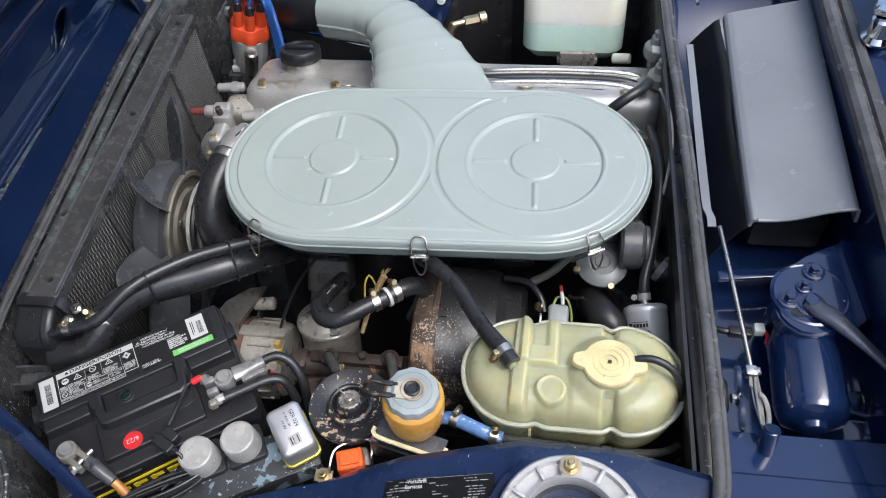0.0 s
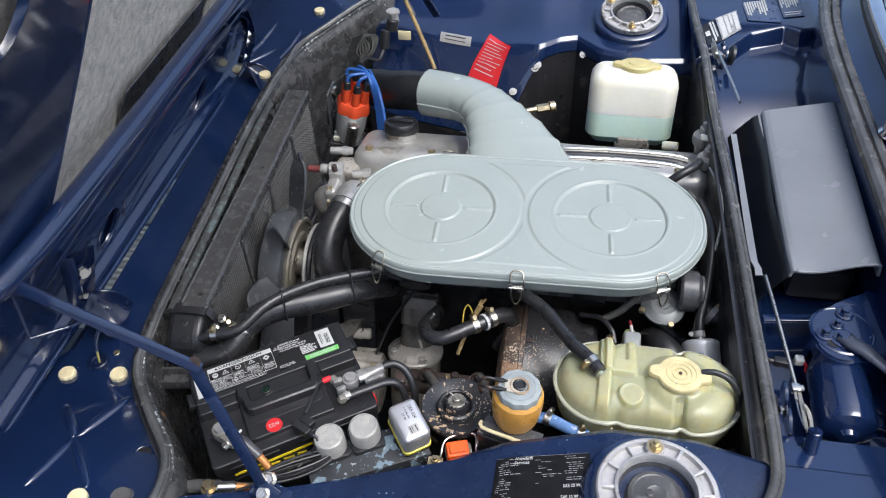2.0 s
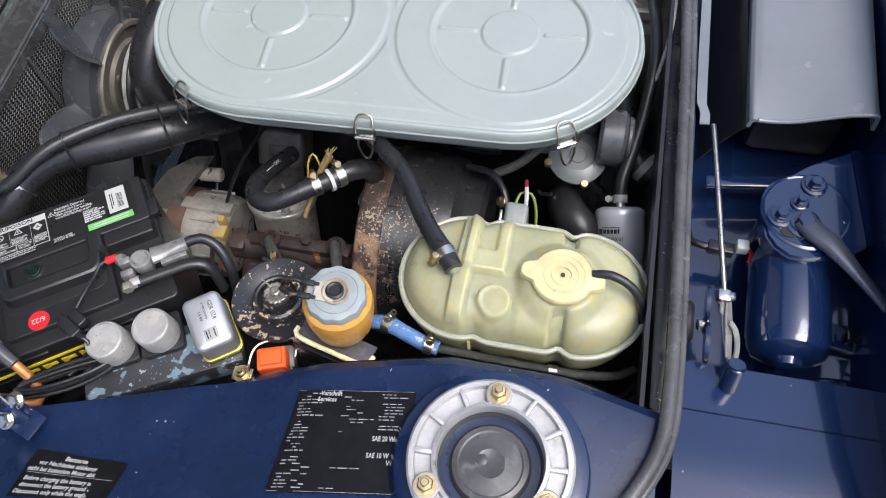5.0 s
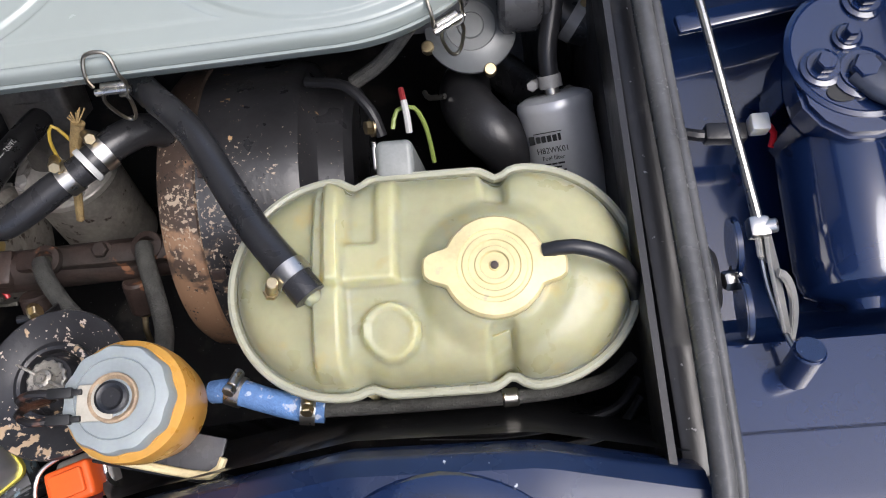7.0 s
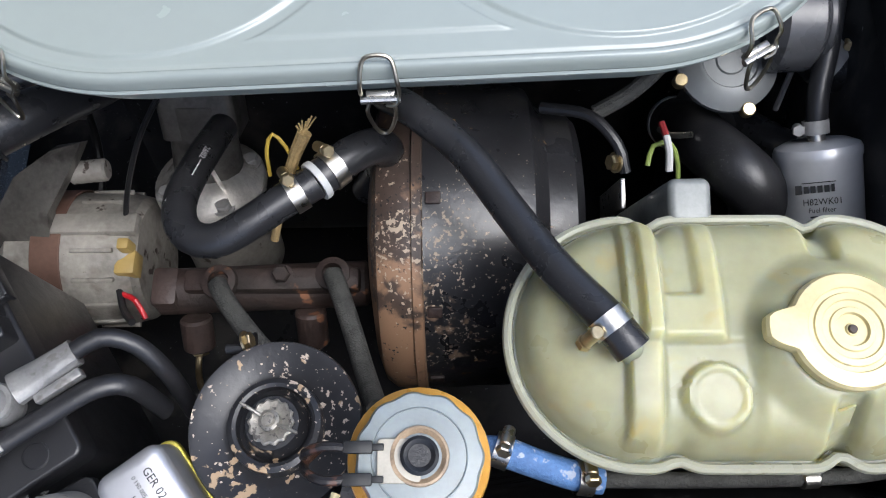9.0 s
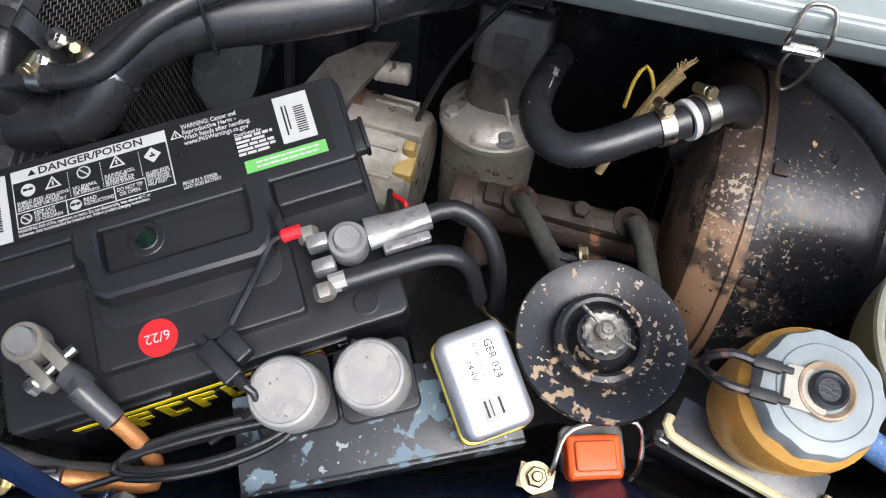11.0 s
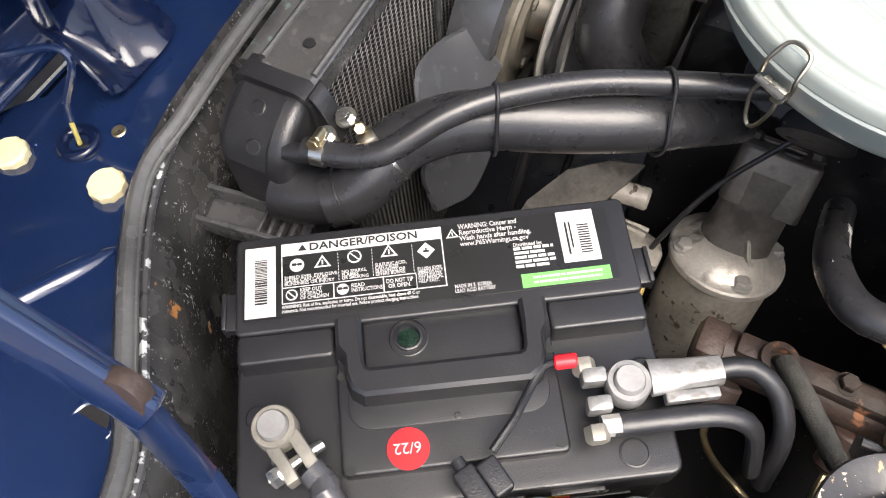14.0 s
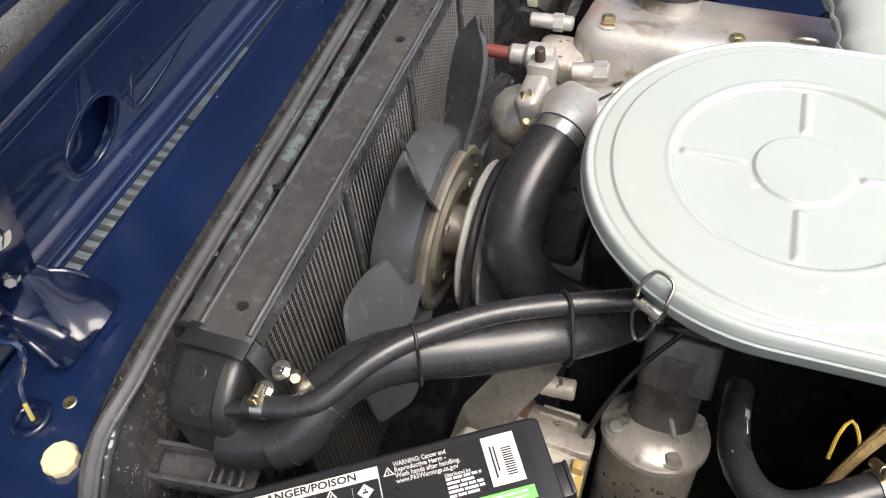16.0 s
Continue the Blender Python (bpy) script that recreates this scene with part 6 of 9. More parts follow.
part("mount_bracket", join(box(0.100, 0.026, 0.003, BM, 0.001), box(0.100, 0.004, 0.018, BM @ Matrix.Translation((0, -0.013, 0.007)), 0.001), box(0.100, 0.004, 0.018, BM @ Matrix.Translation((0, 0.013, 0.007)), 0.001),
                           box(0.004, 0.026, 0.018, BM @ Matrix.Translation((-0.049, 0, 0.007)), 0.001), *[box(0.003, 0.020, 0.012, BM @ Matrix.Translation((0.018 + 0.008 * k, 0, 0.006)), 0.001) for k in range(4)]), MATT_BLACK, radiator, "black ribbed radiator mounting bracket")

radiator.location.x += 0.007
radiator.rotation_euler.z = 0.030

for p in ((-0.634, 0.540, 0.808), (-0.629, 0.557, 0.810)):
    clamp_head = part("clamp_head", hexhead(along(p, (p[0] - 0.004, p[1] - 0.006, p[2] + 0.02)), 0.0052, 0.0060, 1.4, 0.0), STEEL, radiator, "pale plated clamp bolt")
    part("clamp_collar", cyl((p[0] + 0.002, p[1] + 0.004, p[2] - 0.010), p, 0.0042, 14), STEEL, clamp_head)

def arc_ring(c, d, r, n=24):
    m = along(c, Vector(c) + Vector(d))
    return [m @ Vector((r * math.cos(a), r * math.sin(a), 0)) for a in np.linspace(0, 2 * math.pi, n, endpoint=False)]


big = thing("radiator_hose", "thick black radiator hose with cable ties", "hose", (-0.54, 0.61, 0.77))
bh = [(-0.629, 0.521, 0.763), (-0.614, 0.533, 0.768), (-0.606, 0.551, 0.779), (-0.598, 0.570, 0.786), (-0.578, 0.592, 0.790), (-0.550, 0.610, 0.791), (-0.505, 0.633, 0.788), (-0.465, 0.655, 0.785), (-0.435, 0.682, 0.772), (-0.41, 0.73, 0.73)]
part("hose_tube", tube(bh, [0.0190, 0.0200, 0.0200, 0.0205, 0.0212, 0.0212, 0.0200, 0.0185, 0.0178, 0.017], 24), HOSE, big)
part("mould_line", tube([(x, y, z - 0.0002) for x, y, z in arc_ring((-0.620, 0.5285, 0.766), (0.72, 0.62, 0.30), 0.0202)], 0.0010, 6, 0.004, closed=True), HOSE, big)
hose_clamp((-0.606, 0.557, 0.781), (-0.598, 0.570, 0.786), 0.0206, STEEL, BRASS, big, (-0.7, 0.3, 0.6), w=0.012)
sm = thing("vent_hose", "thin black vent hose strapped along the radiator hose", "hose", (-0.54, 0.61, 0.8))
sh = [(-0.644, 0.529, 0.802), (-0.624, 0.533, 0.803), (-0.596, 0.545, 0.807), (-0.570, 0.578, 0.819), (-0.545, 0.605, 0.822), (-0.505, 0.640, 0.818), (-0.458, 0.668, 0.813), (-0.41, 0.690, 0.810), (-0.36, 0.72, 0.800)]
part("hose_tube", tube(sh, 0.0082, 16), HOSE, sm)
hose_clamp((-0.633, 0.5315, 0.8025), (-0.624, 0.533, 0.803), 0.0086, STEEL, BRASS, sm, (0.1, 0.3, 0.9))
for c, e, d in (((-0.550, 0.606, 0.794), (-0.545, 0.605, 0.820), (0.85, 0.52, -0.05)), ((-0.458, 0.660, 0.783), (-0.452, 0.671, 0.812), (0.8, 0.6, -0.15))):
    c, e, d = Vector(c), Vector(e), Vector(d).normalized()
    up = (e - c) - d * (e - c).dot(d)
    h, up = up.length, up.normalized()
    side = d.cross(up)
    loop = []
    for k in range(36):
        a = 2 * math.pi * k / 36
        r, o = (0.0218, 0.0) if math.sin(a) < 0.25 else (0.0102, h)
        loop.append(c + up * (o + r * math.sin(a)) + side * (r * math.cos(a)))
    tie = part("cable_tie", tube(loop, 0.0014, 8, 0.003, closed=True), BLACK_PLASTIC, sm, "black cable tie")
    part("tie_head", box(0.006, 0.005, 0.004, Matrix.Translation(c - side * 0.0195 + up * 0.004), 0.0008), BLACK_PLASTIC, tie)


fan = thing("cooling_fan", "grey plastic cooling fan on a viscous hub", "fan", (-0.61, 0.806, 0.690))
FM = Matrix.Translation((-0.618, 0.806, 0.690)) @ Matrix.Rotation(radians(94), 4, "Y")


def sheet(f, us, vs, d, m):
    """Two grids f(u, v), d apart, closed round the edge."""
    bm = bmesh.new()
    A, B = ([[bm.verts.new(Vector(f(u, v)) + Vector((0, 0, o))) for v in vs] for u in us] for o in (0, d))
    n, k = len(us), len(vs)
    for i in range(n - 1):
        for j in range(k - 1):
            bm.faces.new((A[i][j], A[i][j + 1], A[i + 1][j + 1], A[i + 1][j]))
            bm.faces.new((B[i][j], B[i + 1][j], B[i + 1][j + 1], B[i][j + 1]))
    rim = [(i, 0) for i in range(n)] + [(n - 1, j) for j in range(1, k)] + [(i, k - 1) for i in range(n - 2, -1, -1)] + [(0, j) for j in range(k - 2, 0, -1)]
    for (i, j), (p, q) in zip(rim, rim[1:] + rim[:1]):
        bm.faces.new((A[i][j], A[p][q], B[p][q], B[i][j]))
    bmesh.ops.recalc_face_normals(bm, faces=bm.faces)
    return moved(bm, m)


def blade(a):
    def f(u, v):
        r = 0.070 + 0.122 * u
        w = (0.021 + 0.013 * smooth(0, 0.6, u)) * math.sqrt(max(0.02, 1 - max(0, (u - 0.74) / 0.26) ** 2.4))
        s = (v - 0.5) * w * 2
        tw = radians(52 - 8 * u)
        return (r + 0.01 * (1 - (2 * v - 1) ** 2) * u, s * math.cos(tw) + 0.010 * u, s * math.sin(tw) * 0.85)
    return sheet(f, [0, 0.15, 0.3, 0.45, 0.6, 0.7, 0.8, 0.87, 0.93, 0.97, 1], np.linspace(0, 1, 9), 0.004, FM @ Matrix.Rotation(radians(a), 4, "Z"))


for k in range(7):
    part("blade", blade(-6.3 + 360 / 7 * k), FAN_GREY, fan)
part("fan_hub", lathe([(0.05, -0.030), (0.096, -0.030), (0.100, -0.012), (0.098, 0.008), (0.092, 0.011), (0.050, 0.011), (0.05, -0.030)], FM, 48), FAN_GREY, fan)
part("clutch", lathe([(0, -0.010), (0.070, -0.006), (0.082, 0.010), (0.084, 0.016), (0.082, 0.019), (0.076, 0.019), (0.073, 0.014), (0.058, 0.014), (0.054, 0.019), (0.040, 0.019), (0.037, 0.013), (0.026, 0.013), (0.024, 0.030), (0.016, 0.034), (0.015, 0.06), (0, 0.06)], FM, 56), PUMP_METAL, fan, "yellowed viscous clutch disc")
for k in range(4):
    part("clutch_bolt", hexhead(FM @ Matrix.Rotation(radians(40 + 90 * k), 4, "Z") @ Matrix.Translation((0.047, 0, 0.020)), 0.005, 0.003, 0), PUMP_METAL, fan)
pulley = thing("pump_pulley", "grey belt pulley with a black fan belt", "pulley", (-0.55, 0.855, 0.64))
PM = Matrix.Translation((-0.562, 0.806, 0.690)) @ Matrix.Rotation(radians(90), 4, "Y")
part("pulley_wheel", lathe([(0, -0.010), (0.05, -0.010), (0.072, -0.012), (0.074, -0.010), (0.066, -0.002), (0.066, 0.002), (0.074, 0.010), (0.072, 0.012), (0.05, 0.012), (0, 0.012)], PM, 44), DUSTY, pulley)
belt = [(-0.562, 0.806 + 0.072 * math.cos(radians(a)), 0.690 + 0.072 * math.sin(radians(a))) for a in range(-30, 181, 15)] + [(-0.562, 0.66, 0.54), (-0.562, 0.68, 0.44), (-0.562, 0.76, 0.40), (-0.562, 0.85, 0.46)]
part("fan_belt", tube(belt, 0.006, 8, 0.01, closed=True, flat=0.8), RUBBER, pulley, "black fan belt")

thermo = thing("thermostat_housing", "cast aluminium thermostat housing with top hose", "thermostat housing", (-0.53, 0.9, 0.74))
part("dome", lathe([(0.030, -0.02), (0.031, 0.0), (0.029, 0.012), (0.021, 0.023), (0.010, 0.029), (0, 0.030)], Matrix.Translation((-0.566, 0.915, 0.750)) @ Matrix.Rotation(radians(-80), 4, "Y"), 32), ALU, thermo)
part("flange", join(rbox(0.024, 0.062, 0.080, 0.008, Matrix.Translation((-0.536, 0.908, 0.724)) @ Matrix.Rotation(radians(-12), 4, "Y"), 0.006), box(0.026, 0.020, 0.026, Matrix.Translation((-0.549, 0.926, 0.800)), 0.003)), ALU, thermo)
part("elbow", tube([(-0.53, 0.91, 0.765), (-0.512, 0.885, 0.795), (-0.508, 0.860, 0.806), (-0.512, 0.838, 0.806)], [0.025, 0.0245, 0.024, 0.0235], 22), ALU, thermo)
part("rear_body", join(rbox(0.060, 0.050, 0.062, 0.012, Matrix.Translation((-0.508, 0.905, 0.732)) @ Matrix.Rotation(radians(-20), 4, "Z"), 0.012, k=6), tube([(-0.52, 0.925, 0.755), (-0.48, 0.935, 0.755), (-0.43, 0.935, 0.745)], 0.026, 20)), ALU, thermo)
part("stud", cyl((-0.551, 0.926, 0.812), (-0.552, 0.926, 0.826), 0.005, 12, 0.001), RUST, thermo, "rusty threaded stud")
for q in ((-0.552, 0.888, 0.798), (-0.556, 0.93, 0.735)):
    part("housing_bolt", hexhead(along(q, (q[0] - 0.02, q[1] - 0.01, q[2] + 0.012)), 0.0065, 0.007, 1.3), BRASS, thermo)
part("sensor", join(cyl((-0.545, 0.952, 0.796), (-0.572, 0.950, 0.796), 0.014, 22, 0.003), cyl((-0.572, 0.950, 0.796), (-0.588, 0.949, 0.796), 0.010, 18, 0.002)), ALU, thermo)
part("red_plug", cyl((-0.586, 0.949, 0.796), (-0.612, 0.947, 0.797), 0.0065, 16, 0.002), material("dull_red_plug", (0.14, 0.03, 0.025), 0.5), thermo)
th_hose = thing("thermostat_hose", "thick black bent hose at the thermostat", "hose", (-0.54, 0.78, 0.72))
part("hose_tube", tube([(-0.510, 0.842, 0.806), (-0.514, 0.822, 0.803), (-0.521, 0.797, 0.793), (-0.526, 0.772, 0.776), (-0.524, 0.752, 0.752), (-0.510, 0.742, 0.728), (-0.486, 0.742, 0.705), (-0.45, 0.75, 0.685)], 0.0255, 24), HOSE, th_hose)
hose_clamp((-0.5115, 0.834, 0.805), (-0.514, 0.822, 0.803), 0.0258, STEEL, BRASS, th_hose, (-0.8, 0.1, 0.2), w=0.012)

# ---- engine ----
engine = thing("engine", "slanted six-cylinder engine with aluminium valve cover", "engine", (-0.2, 0.95, 0.3))
part("engine_block", box(0.55, 0.30, 0.36, Matrix.Translation((-0.20, 0.93, 0.50)) @ Matrix.Rotation(radians(-15), 4, "X"), 0.02), BLACK_PAINT, engine, "dirty black engine block")
VM = Matrix.Translation((-0.205, 1.033, 0.742)) @ Matrix.Rotation(radians(-14), 4, "X")
cover = part("valve_cover", join(rbox(0.665, 0.132, 0.060, 0.030, VM, 0.022, k=6), rbox(0.680, 0.150, 0.012, 0.030, VM @ Matrix.Translation((0, 0, -0.010)), 0.002)), ALU, engine, "satin cast aluminium valve cover")
for x in (-0.30, -0.18, -0.03, 0.12, 0.27):
    part("cover_boss", lathe([(0.013, 0.05), (0.013, 0.0605), (0.011, 0.062), (0, 0.062)], VM @ Matrix.Translation((x, -0.045, -0.004)), 22), ALU, cover)
    part("cover_nut", hexhead(VM @ Matrix.Translation((x, -0.045, 0.0585)), 0.007, 0.007, 1.4), BRASS, cover)
part("cylinder_head", box(0.66, 0.20, 0.10, VM @ Matrix.Translation((0, 0, -0.065)), 0.006), ALU_DIRTY, engine)
ocap = part("oil_filler_neck", lathe([(0.033, 0.05), (0.030, 0.075), (0.030, 0.082)], VM @ Matrix.Translation((-0.252, 0.020, -0.006)), 32), ALU, engine)
part("oil_cap", lathe([(0.0, 0.080), (0.033, 0.080), (0.034, 0.083), (0.033, 0.096), (0.031, 0.099), (0.026, 0.0995), (0.025, 0.097), (0, 0.097)], VM @ Matrix.Translation((-0.252, 0.020, -0.006)), 32, lambda a, r: r * (1 + 0.02 * math.cos(12 * a)) if r > 0.03 else r), BLACK_PLASTIC, ocap, "black oil filler cap")
part("cap_grip", box(0.05, 0.010, 0.008, VM @ Matrix.Translation((-0.252, 0.020, 0.0945)), 0.003), BLACK_PLASTIC, ocap)
part("pipe_along_head", tube([(-0.20, 1.088, 0.775), (0.02, 1.090, 0.778), (0.098, 1.075, 0.77)], 0.004, 12, 0.02), STEEL, engine)
for i, (y, z, rr, mt) in enumerate(((1.012, 0.800, 0.0060, BLACK_PLASTIC), (1.030, 0.802, 0.0055, STEEL), (1.048, 0.796, 0.0070, BLACK_PLASTIC), (1.068, 0.795, 0.0050, STEEL))):
    part("conduit", tube([(-0.21 + 0.01 * i, y + 0.012, z - 0.02), (-0.15, y, z), (-0.02, y + 0.004, z + 0.002), (0.07 + 0.006 * i, y - 0.004, z), (0.098, y - 0.02, z - 0.03)], rr, 12, 0.02), mt, engine)
part("front_cover", join(box(0.05, 0.13, 0.20, Matrix.Translation((-0.515, 0.95, 0.66)), 0.012), rbox(0.05, 0.05, 0.03, 0.012, Matrix.Translation((-0.545, 0.985, 0.755)), 0.008)), ALU_DIRTY, engine)
part("pipe_stub", join(cyl((-0.584, 1.004, 0.798), (-0.54, 1.008, 0.798), 0.0075, 18, 0.002), cyl((-0.560, 1.006, 0.798), (-0.55, 1.007, 0.798), 0.0092, 6)), ALU, engine)
part("cover_plug", join(cyl((-0.525, 0.945, 0.792), (-0.490, 0.950, 0.794), 0.008, 14, 0.001), cyl((-0.505, 0.948, 0.793), (-0.492, 0.950, 0.794), 0.010, 6)), ALU, engine)
# Runners coloured black to paint in the shade under the air cleaner lid.
part("intake_runner", join(*[tube([(x, 0.70, 0.77), (x, 0.74, 0.79), (x, 0.82, 0.80), (x, 0.95, 0.74)], 0.026, 16) for x in (-0.36, -0.22, -0.08)]), BLACK_PAINT, engine)
part("plenum", rbox(0.46, 0.17, 0.05, 0.03, Matrix.Translation((-0.19, 0.79, 0.775)), 0.01), MATT_BLACK, engine)
part("crank_case_pipe", tube([(0.085, 1.02, 0.80), (0.095, 0.99, 0.845), (0.082, 0.955, 0.862), (0.055, 0.935, 0.855), (0.03, 0.93, 0.83)], 0.0075, 14), RUBBER, engine, "black breather hose")

dist = thing("distributor", "orange distributor cap with blue ignition leads", "distributor", (-0.598, 1.178, 0.70))
dm = along((-0.604, 1.178, 0.702), (-0.570, 1.180, 0.847)) @ Matrix.Diagonal((1.05, 1.05, 1.2, 1))
part("distributor_body", lathe([(0, 0), (0.024, 0), (0.026, 0.01), (0.030, 0.03), (0.0315, 0.062), (0.030, 0.064), (0, 0.064)], dm, 32), DIST_BODY, dist, "silver distributor body")
part("distributor_cap", lathe([(0.0315, 0.062), (0.0330, 0.064), (0.0325, 0.078), (0.029, 0.084), (0.022, 0.086), (0, 0.086)], dm, 48, lambda a, r: r * (1 + 0.07 * math.cos(6 * (a - radians(15))))), DIST_RED, dist, "orange-red distributor cap")
part("coil_canister", cyl(dm @ Vector((-0.034, -0.008, 0.005)), dm @ Vector((-0.036, -0.010, 0.055)), 0.012, 18, 0.003), STEEL, dist)
for k in range(6):
    a = radians(60 * k + 15)
    p = dm @ Vector((0.021 * math.cos(a), 0.021 * math.sin(a), 0.076))
    q = dm @ Vector((0.022 * math.cos(a), 0.022 * math.sin(a), 0.126))
    tw = part("lead_tower", cyl(p, dm @ Vector((0.021 * math.cos(a), 0.021 * math.sin(a), 0.112)), 0.0088, 16, 0.001), DIST_RED, dist)
    part("lead_boot", cyl(dm @ Vector((0.021 * math.cos(a), 0.021 * math.sin(a), 0.110)), q, 0.0085, 16, 0.002, 0.0065), BLACK_PLASTIC, tw, "black rubber lead boot")
    o = 0.008 * k
    part("ignition_lead", tube([q, Vector(q) + Vector((0.006, 0.003, 0.012)), (-0.548 + o * 0.45, 1.180 - o * 0.3, 0.866 - 0.002 * k), (-0.530 + o * 0.45, 1.150 - o * 0.4, 0.846), (-0.518 + o * 0.45, 1.125 - o * 0.4, 0.812), (-0.512 + o * 0.45, 1.105 - o * 0.4, 0.775), (-0.50 + o * 0.45, 1.095 - o * 0.3, 0.735)], 0.0036, 10), BLUE_WIRE, dist, "blue ignition lead")
part("clip_wire", tube([dm @ Vector((0.034, -0.01, 0.05)), dm @ Vector((0.0355, 0.0, 0.075)), dm @ Vector((0.033, 0.012, 0.092))], 0.0014, 8), BLACK_PLASTIC, dist)

# ---- brake booster, master cylinder and the things round them ----
booster = thing("brake_booster", "round black brake booster with flaking paint and rust", "brake booster", (-0.15, 0.625, 0.53))
XB = lambda x: Matrix.Translation((x, 0.628, 0.655)) @ Matrix.Rotation(radians(90), 4, "Y")
part("front_shell", lathe([(0.03, -0.010), (0.06, -0.008), (0.098, -0.002), (0.112, 0.003), (0.1175, 0.010), (0.1190, 0.022), (0.1190, 0.032)], XB(-0.205), 64), COPPER_RUST, booster, "dark brown front shell with rust")
part("crimp_band", lathe([(0.119, 0.0), (0.1215, 0.001), (0.1215, 0.007), (0.119, 0.008)], XB(-0.179), 64), COPPER_RUST, booster)
part("rear_shell", lathe([(0.1190, 0.0), (0.1180, 0.004), (0.1168, 0.066), (0.1135, 0.076), (0.1020, 0.083), (0.0985, 0.087), (0.0960, 0.106), (0.090, 0.112), (0, 0.114)], XB(-0.173), 64), BOOSTER, booster, "black rear shell with flaking paint")
for a in (58, 95, 130):
    part("crimp_tab", box(0.010, 0.008, 0.003, Matrix.Translation((-0.164, 0.628 + 0.1188 * math.cos(radians(a + 40)), 0.655 + 0.1188 * math.sin(radians(a + 40)))) @ Matrix.Rotation(radians(a - 50), 4, "X"), 0.001), RUST, booster)

mc = thing("master_cylinder", "rusty brake master cylinder with braided feed hoses", "brake cylinder", (-0.28, 0.578, 0.66))
part("cylinder", join(cyl((-0.375, 0.580, 0.672), (-0.215, 0.586, 0.668), 0.0175, 24, 0.003), box(0.020, 0.030, 0.030, Matrix.Translation((-0.365, 0.580, 0.675)), 0.004), box(0.13, 0.018, 0.016, Matrix.Translation((-0.285, 0.583, 0.686)), 0.004),
                      cyl((-0.345, 0.560, 0.672), (-0.345, 0.540, 0.655), 0.012, 16, 0.002), cyl((-0.26, 0.566, 0.668), (-0.26, 0.545, 0.645), 0.012, 16, 0.002)), RUST, mc)
part("centre_bolt", hexhead(Matrix.Translation((-0.277, 0.585, 0.694)), 0.0065, 0.006, 1.3), RUST, mc)
for x, y, z in ((-0.322, 0.580, 0.692), (-0.240, 0.586, 0.688)):
    part("grommet", lathe([(0.006, 0), (0.0125, 0), (0.0135, 0.003), (0.0125, 0.007), (0.0075, 0.008), (0.006, 0)], Matrix.Translation((x, y, z)), 26), RUST, mc, "rusty rubber grommet")
    part("feed_pipe", cyl((x, y, z), (x + 0.003, y - 0.006, z + 0.016), 0.0050, 14), material("olive_pipe_end", (0.11, 0.105, 0.07), 0.5), mc)
part("feed_hose", tube([(-0.320, 0.575, 0.706), (-0.310, 0.560, 0.715), (-0.290, 0.535, 0.72), (-0.27, 0.515, 0.72), (-0.235, 0.49, 0.735)], 0.0070, 14), CLOTH_HOSE, mc, "grey braided feed hose")
part("feed_hose", tube([(-0.238, 0.582, 0.703), (-0.232, 0.568, 0.712), (-0.222, 0.54, 0.715), (-0.212, 0.51, 0.72), (-0.20, 0.48, 0.75)], 0.0070, 14), CLOTH_HOSE, mc, "grey braided feed hose")
for pts in ([(-0.345, 0.540, 0.655), (-0.345, 0.525, 0.655), (-0.335, 0.505, 0.67), (-0.315, 0.49, 0.68), (-0.29, 0.485, 0.66)], [(-0.26, 0.545, 0.645), (-0.262, 0.53, 0.64), (-0.26, 0.51, 0.62)]):
    part("brake_pipe", tube(pts, 0.0026, 10), BRASS, mc)
part("brass_nut", cyl((-0.345, 0.545, 0.6585), (-0.345, 0.536, 0.653), 0.0065, 6), BRASS, mc)
part("brass_nut", cyl((-0.26, 0.55, 0.651), (-0.26, 0.542, 0.643), 0.0065, 6), BRASS, mc)

horn = thing("horn", "round black horn with rust-chipped paint and wing nut", "horn", (-0.255, 0.466, 0.76))
HNM = Matrix.Translation((-0.2535, 0.466, 0.789)) @ Matrix.Rotation(radians(-4), 4, "X")
part("horn_disc", lathe([(0, -0.030), (0.030, -0.028), (0.044, -0.016), (0.0485, -0.004), (0.0495, 0.0), (0.0485, 0.0025), (0.044, 0.0020), (0.034, -0.0020), (0.0275, -0.0045), (0.0265, 0.0040), (0.0235, 0.0055), (0.0215, 0.0045), (0.0205, -0.0010), (0.0185, -0.0030), (0.0170, 0.0015), (0.0150, 0.0090), (0, 0.0100)], HNM, 64), HORN_PAINT, horn)
part("wing_nut", join(lathe([(0.0125, 0.010), (0.0125, 0.0122), (0.0112, 0.0130), (0.0070, 0.0118), (0, 0.0118)], HNM, 72, lambda a, r: r * (1 + 0.05 * math.cos(14 * a)) if r > 0.011 else r), lathe([(0.0060, 0.0118), (0.0058, 0.017), (0.0040, 0.0180), (0.0040, 0.0172), (0, 0.0172)], HNM, 20), lathe([(0.0028, 0.0172), (0.0028, 0.0190), (0, 0.0194)], HNM, 14)), WORN_PLATE, horn, "dull plated nut and washer")
part("wing", join(*[box(0.014, 0.0020, 0.0030, HNM @ Matrix.Rotation(radians(a), 4, "Z") @ Matrix.Translation((0.012, 0, 0.0185)) @ Matrix.Rotation(radians(-12), 4, "Y"), 0.0012) for a in (-25, 150)]), WORN_PLATE, horn)
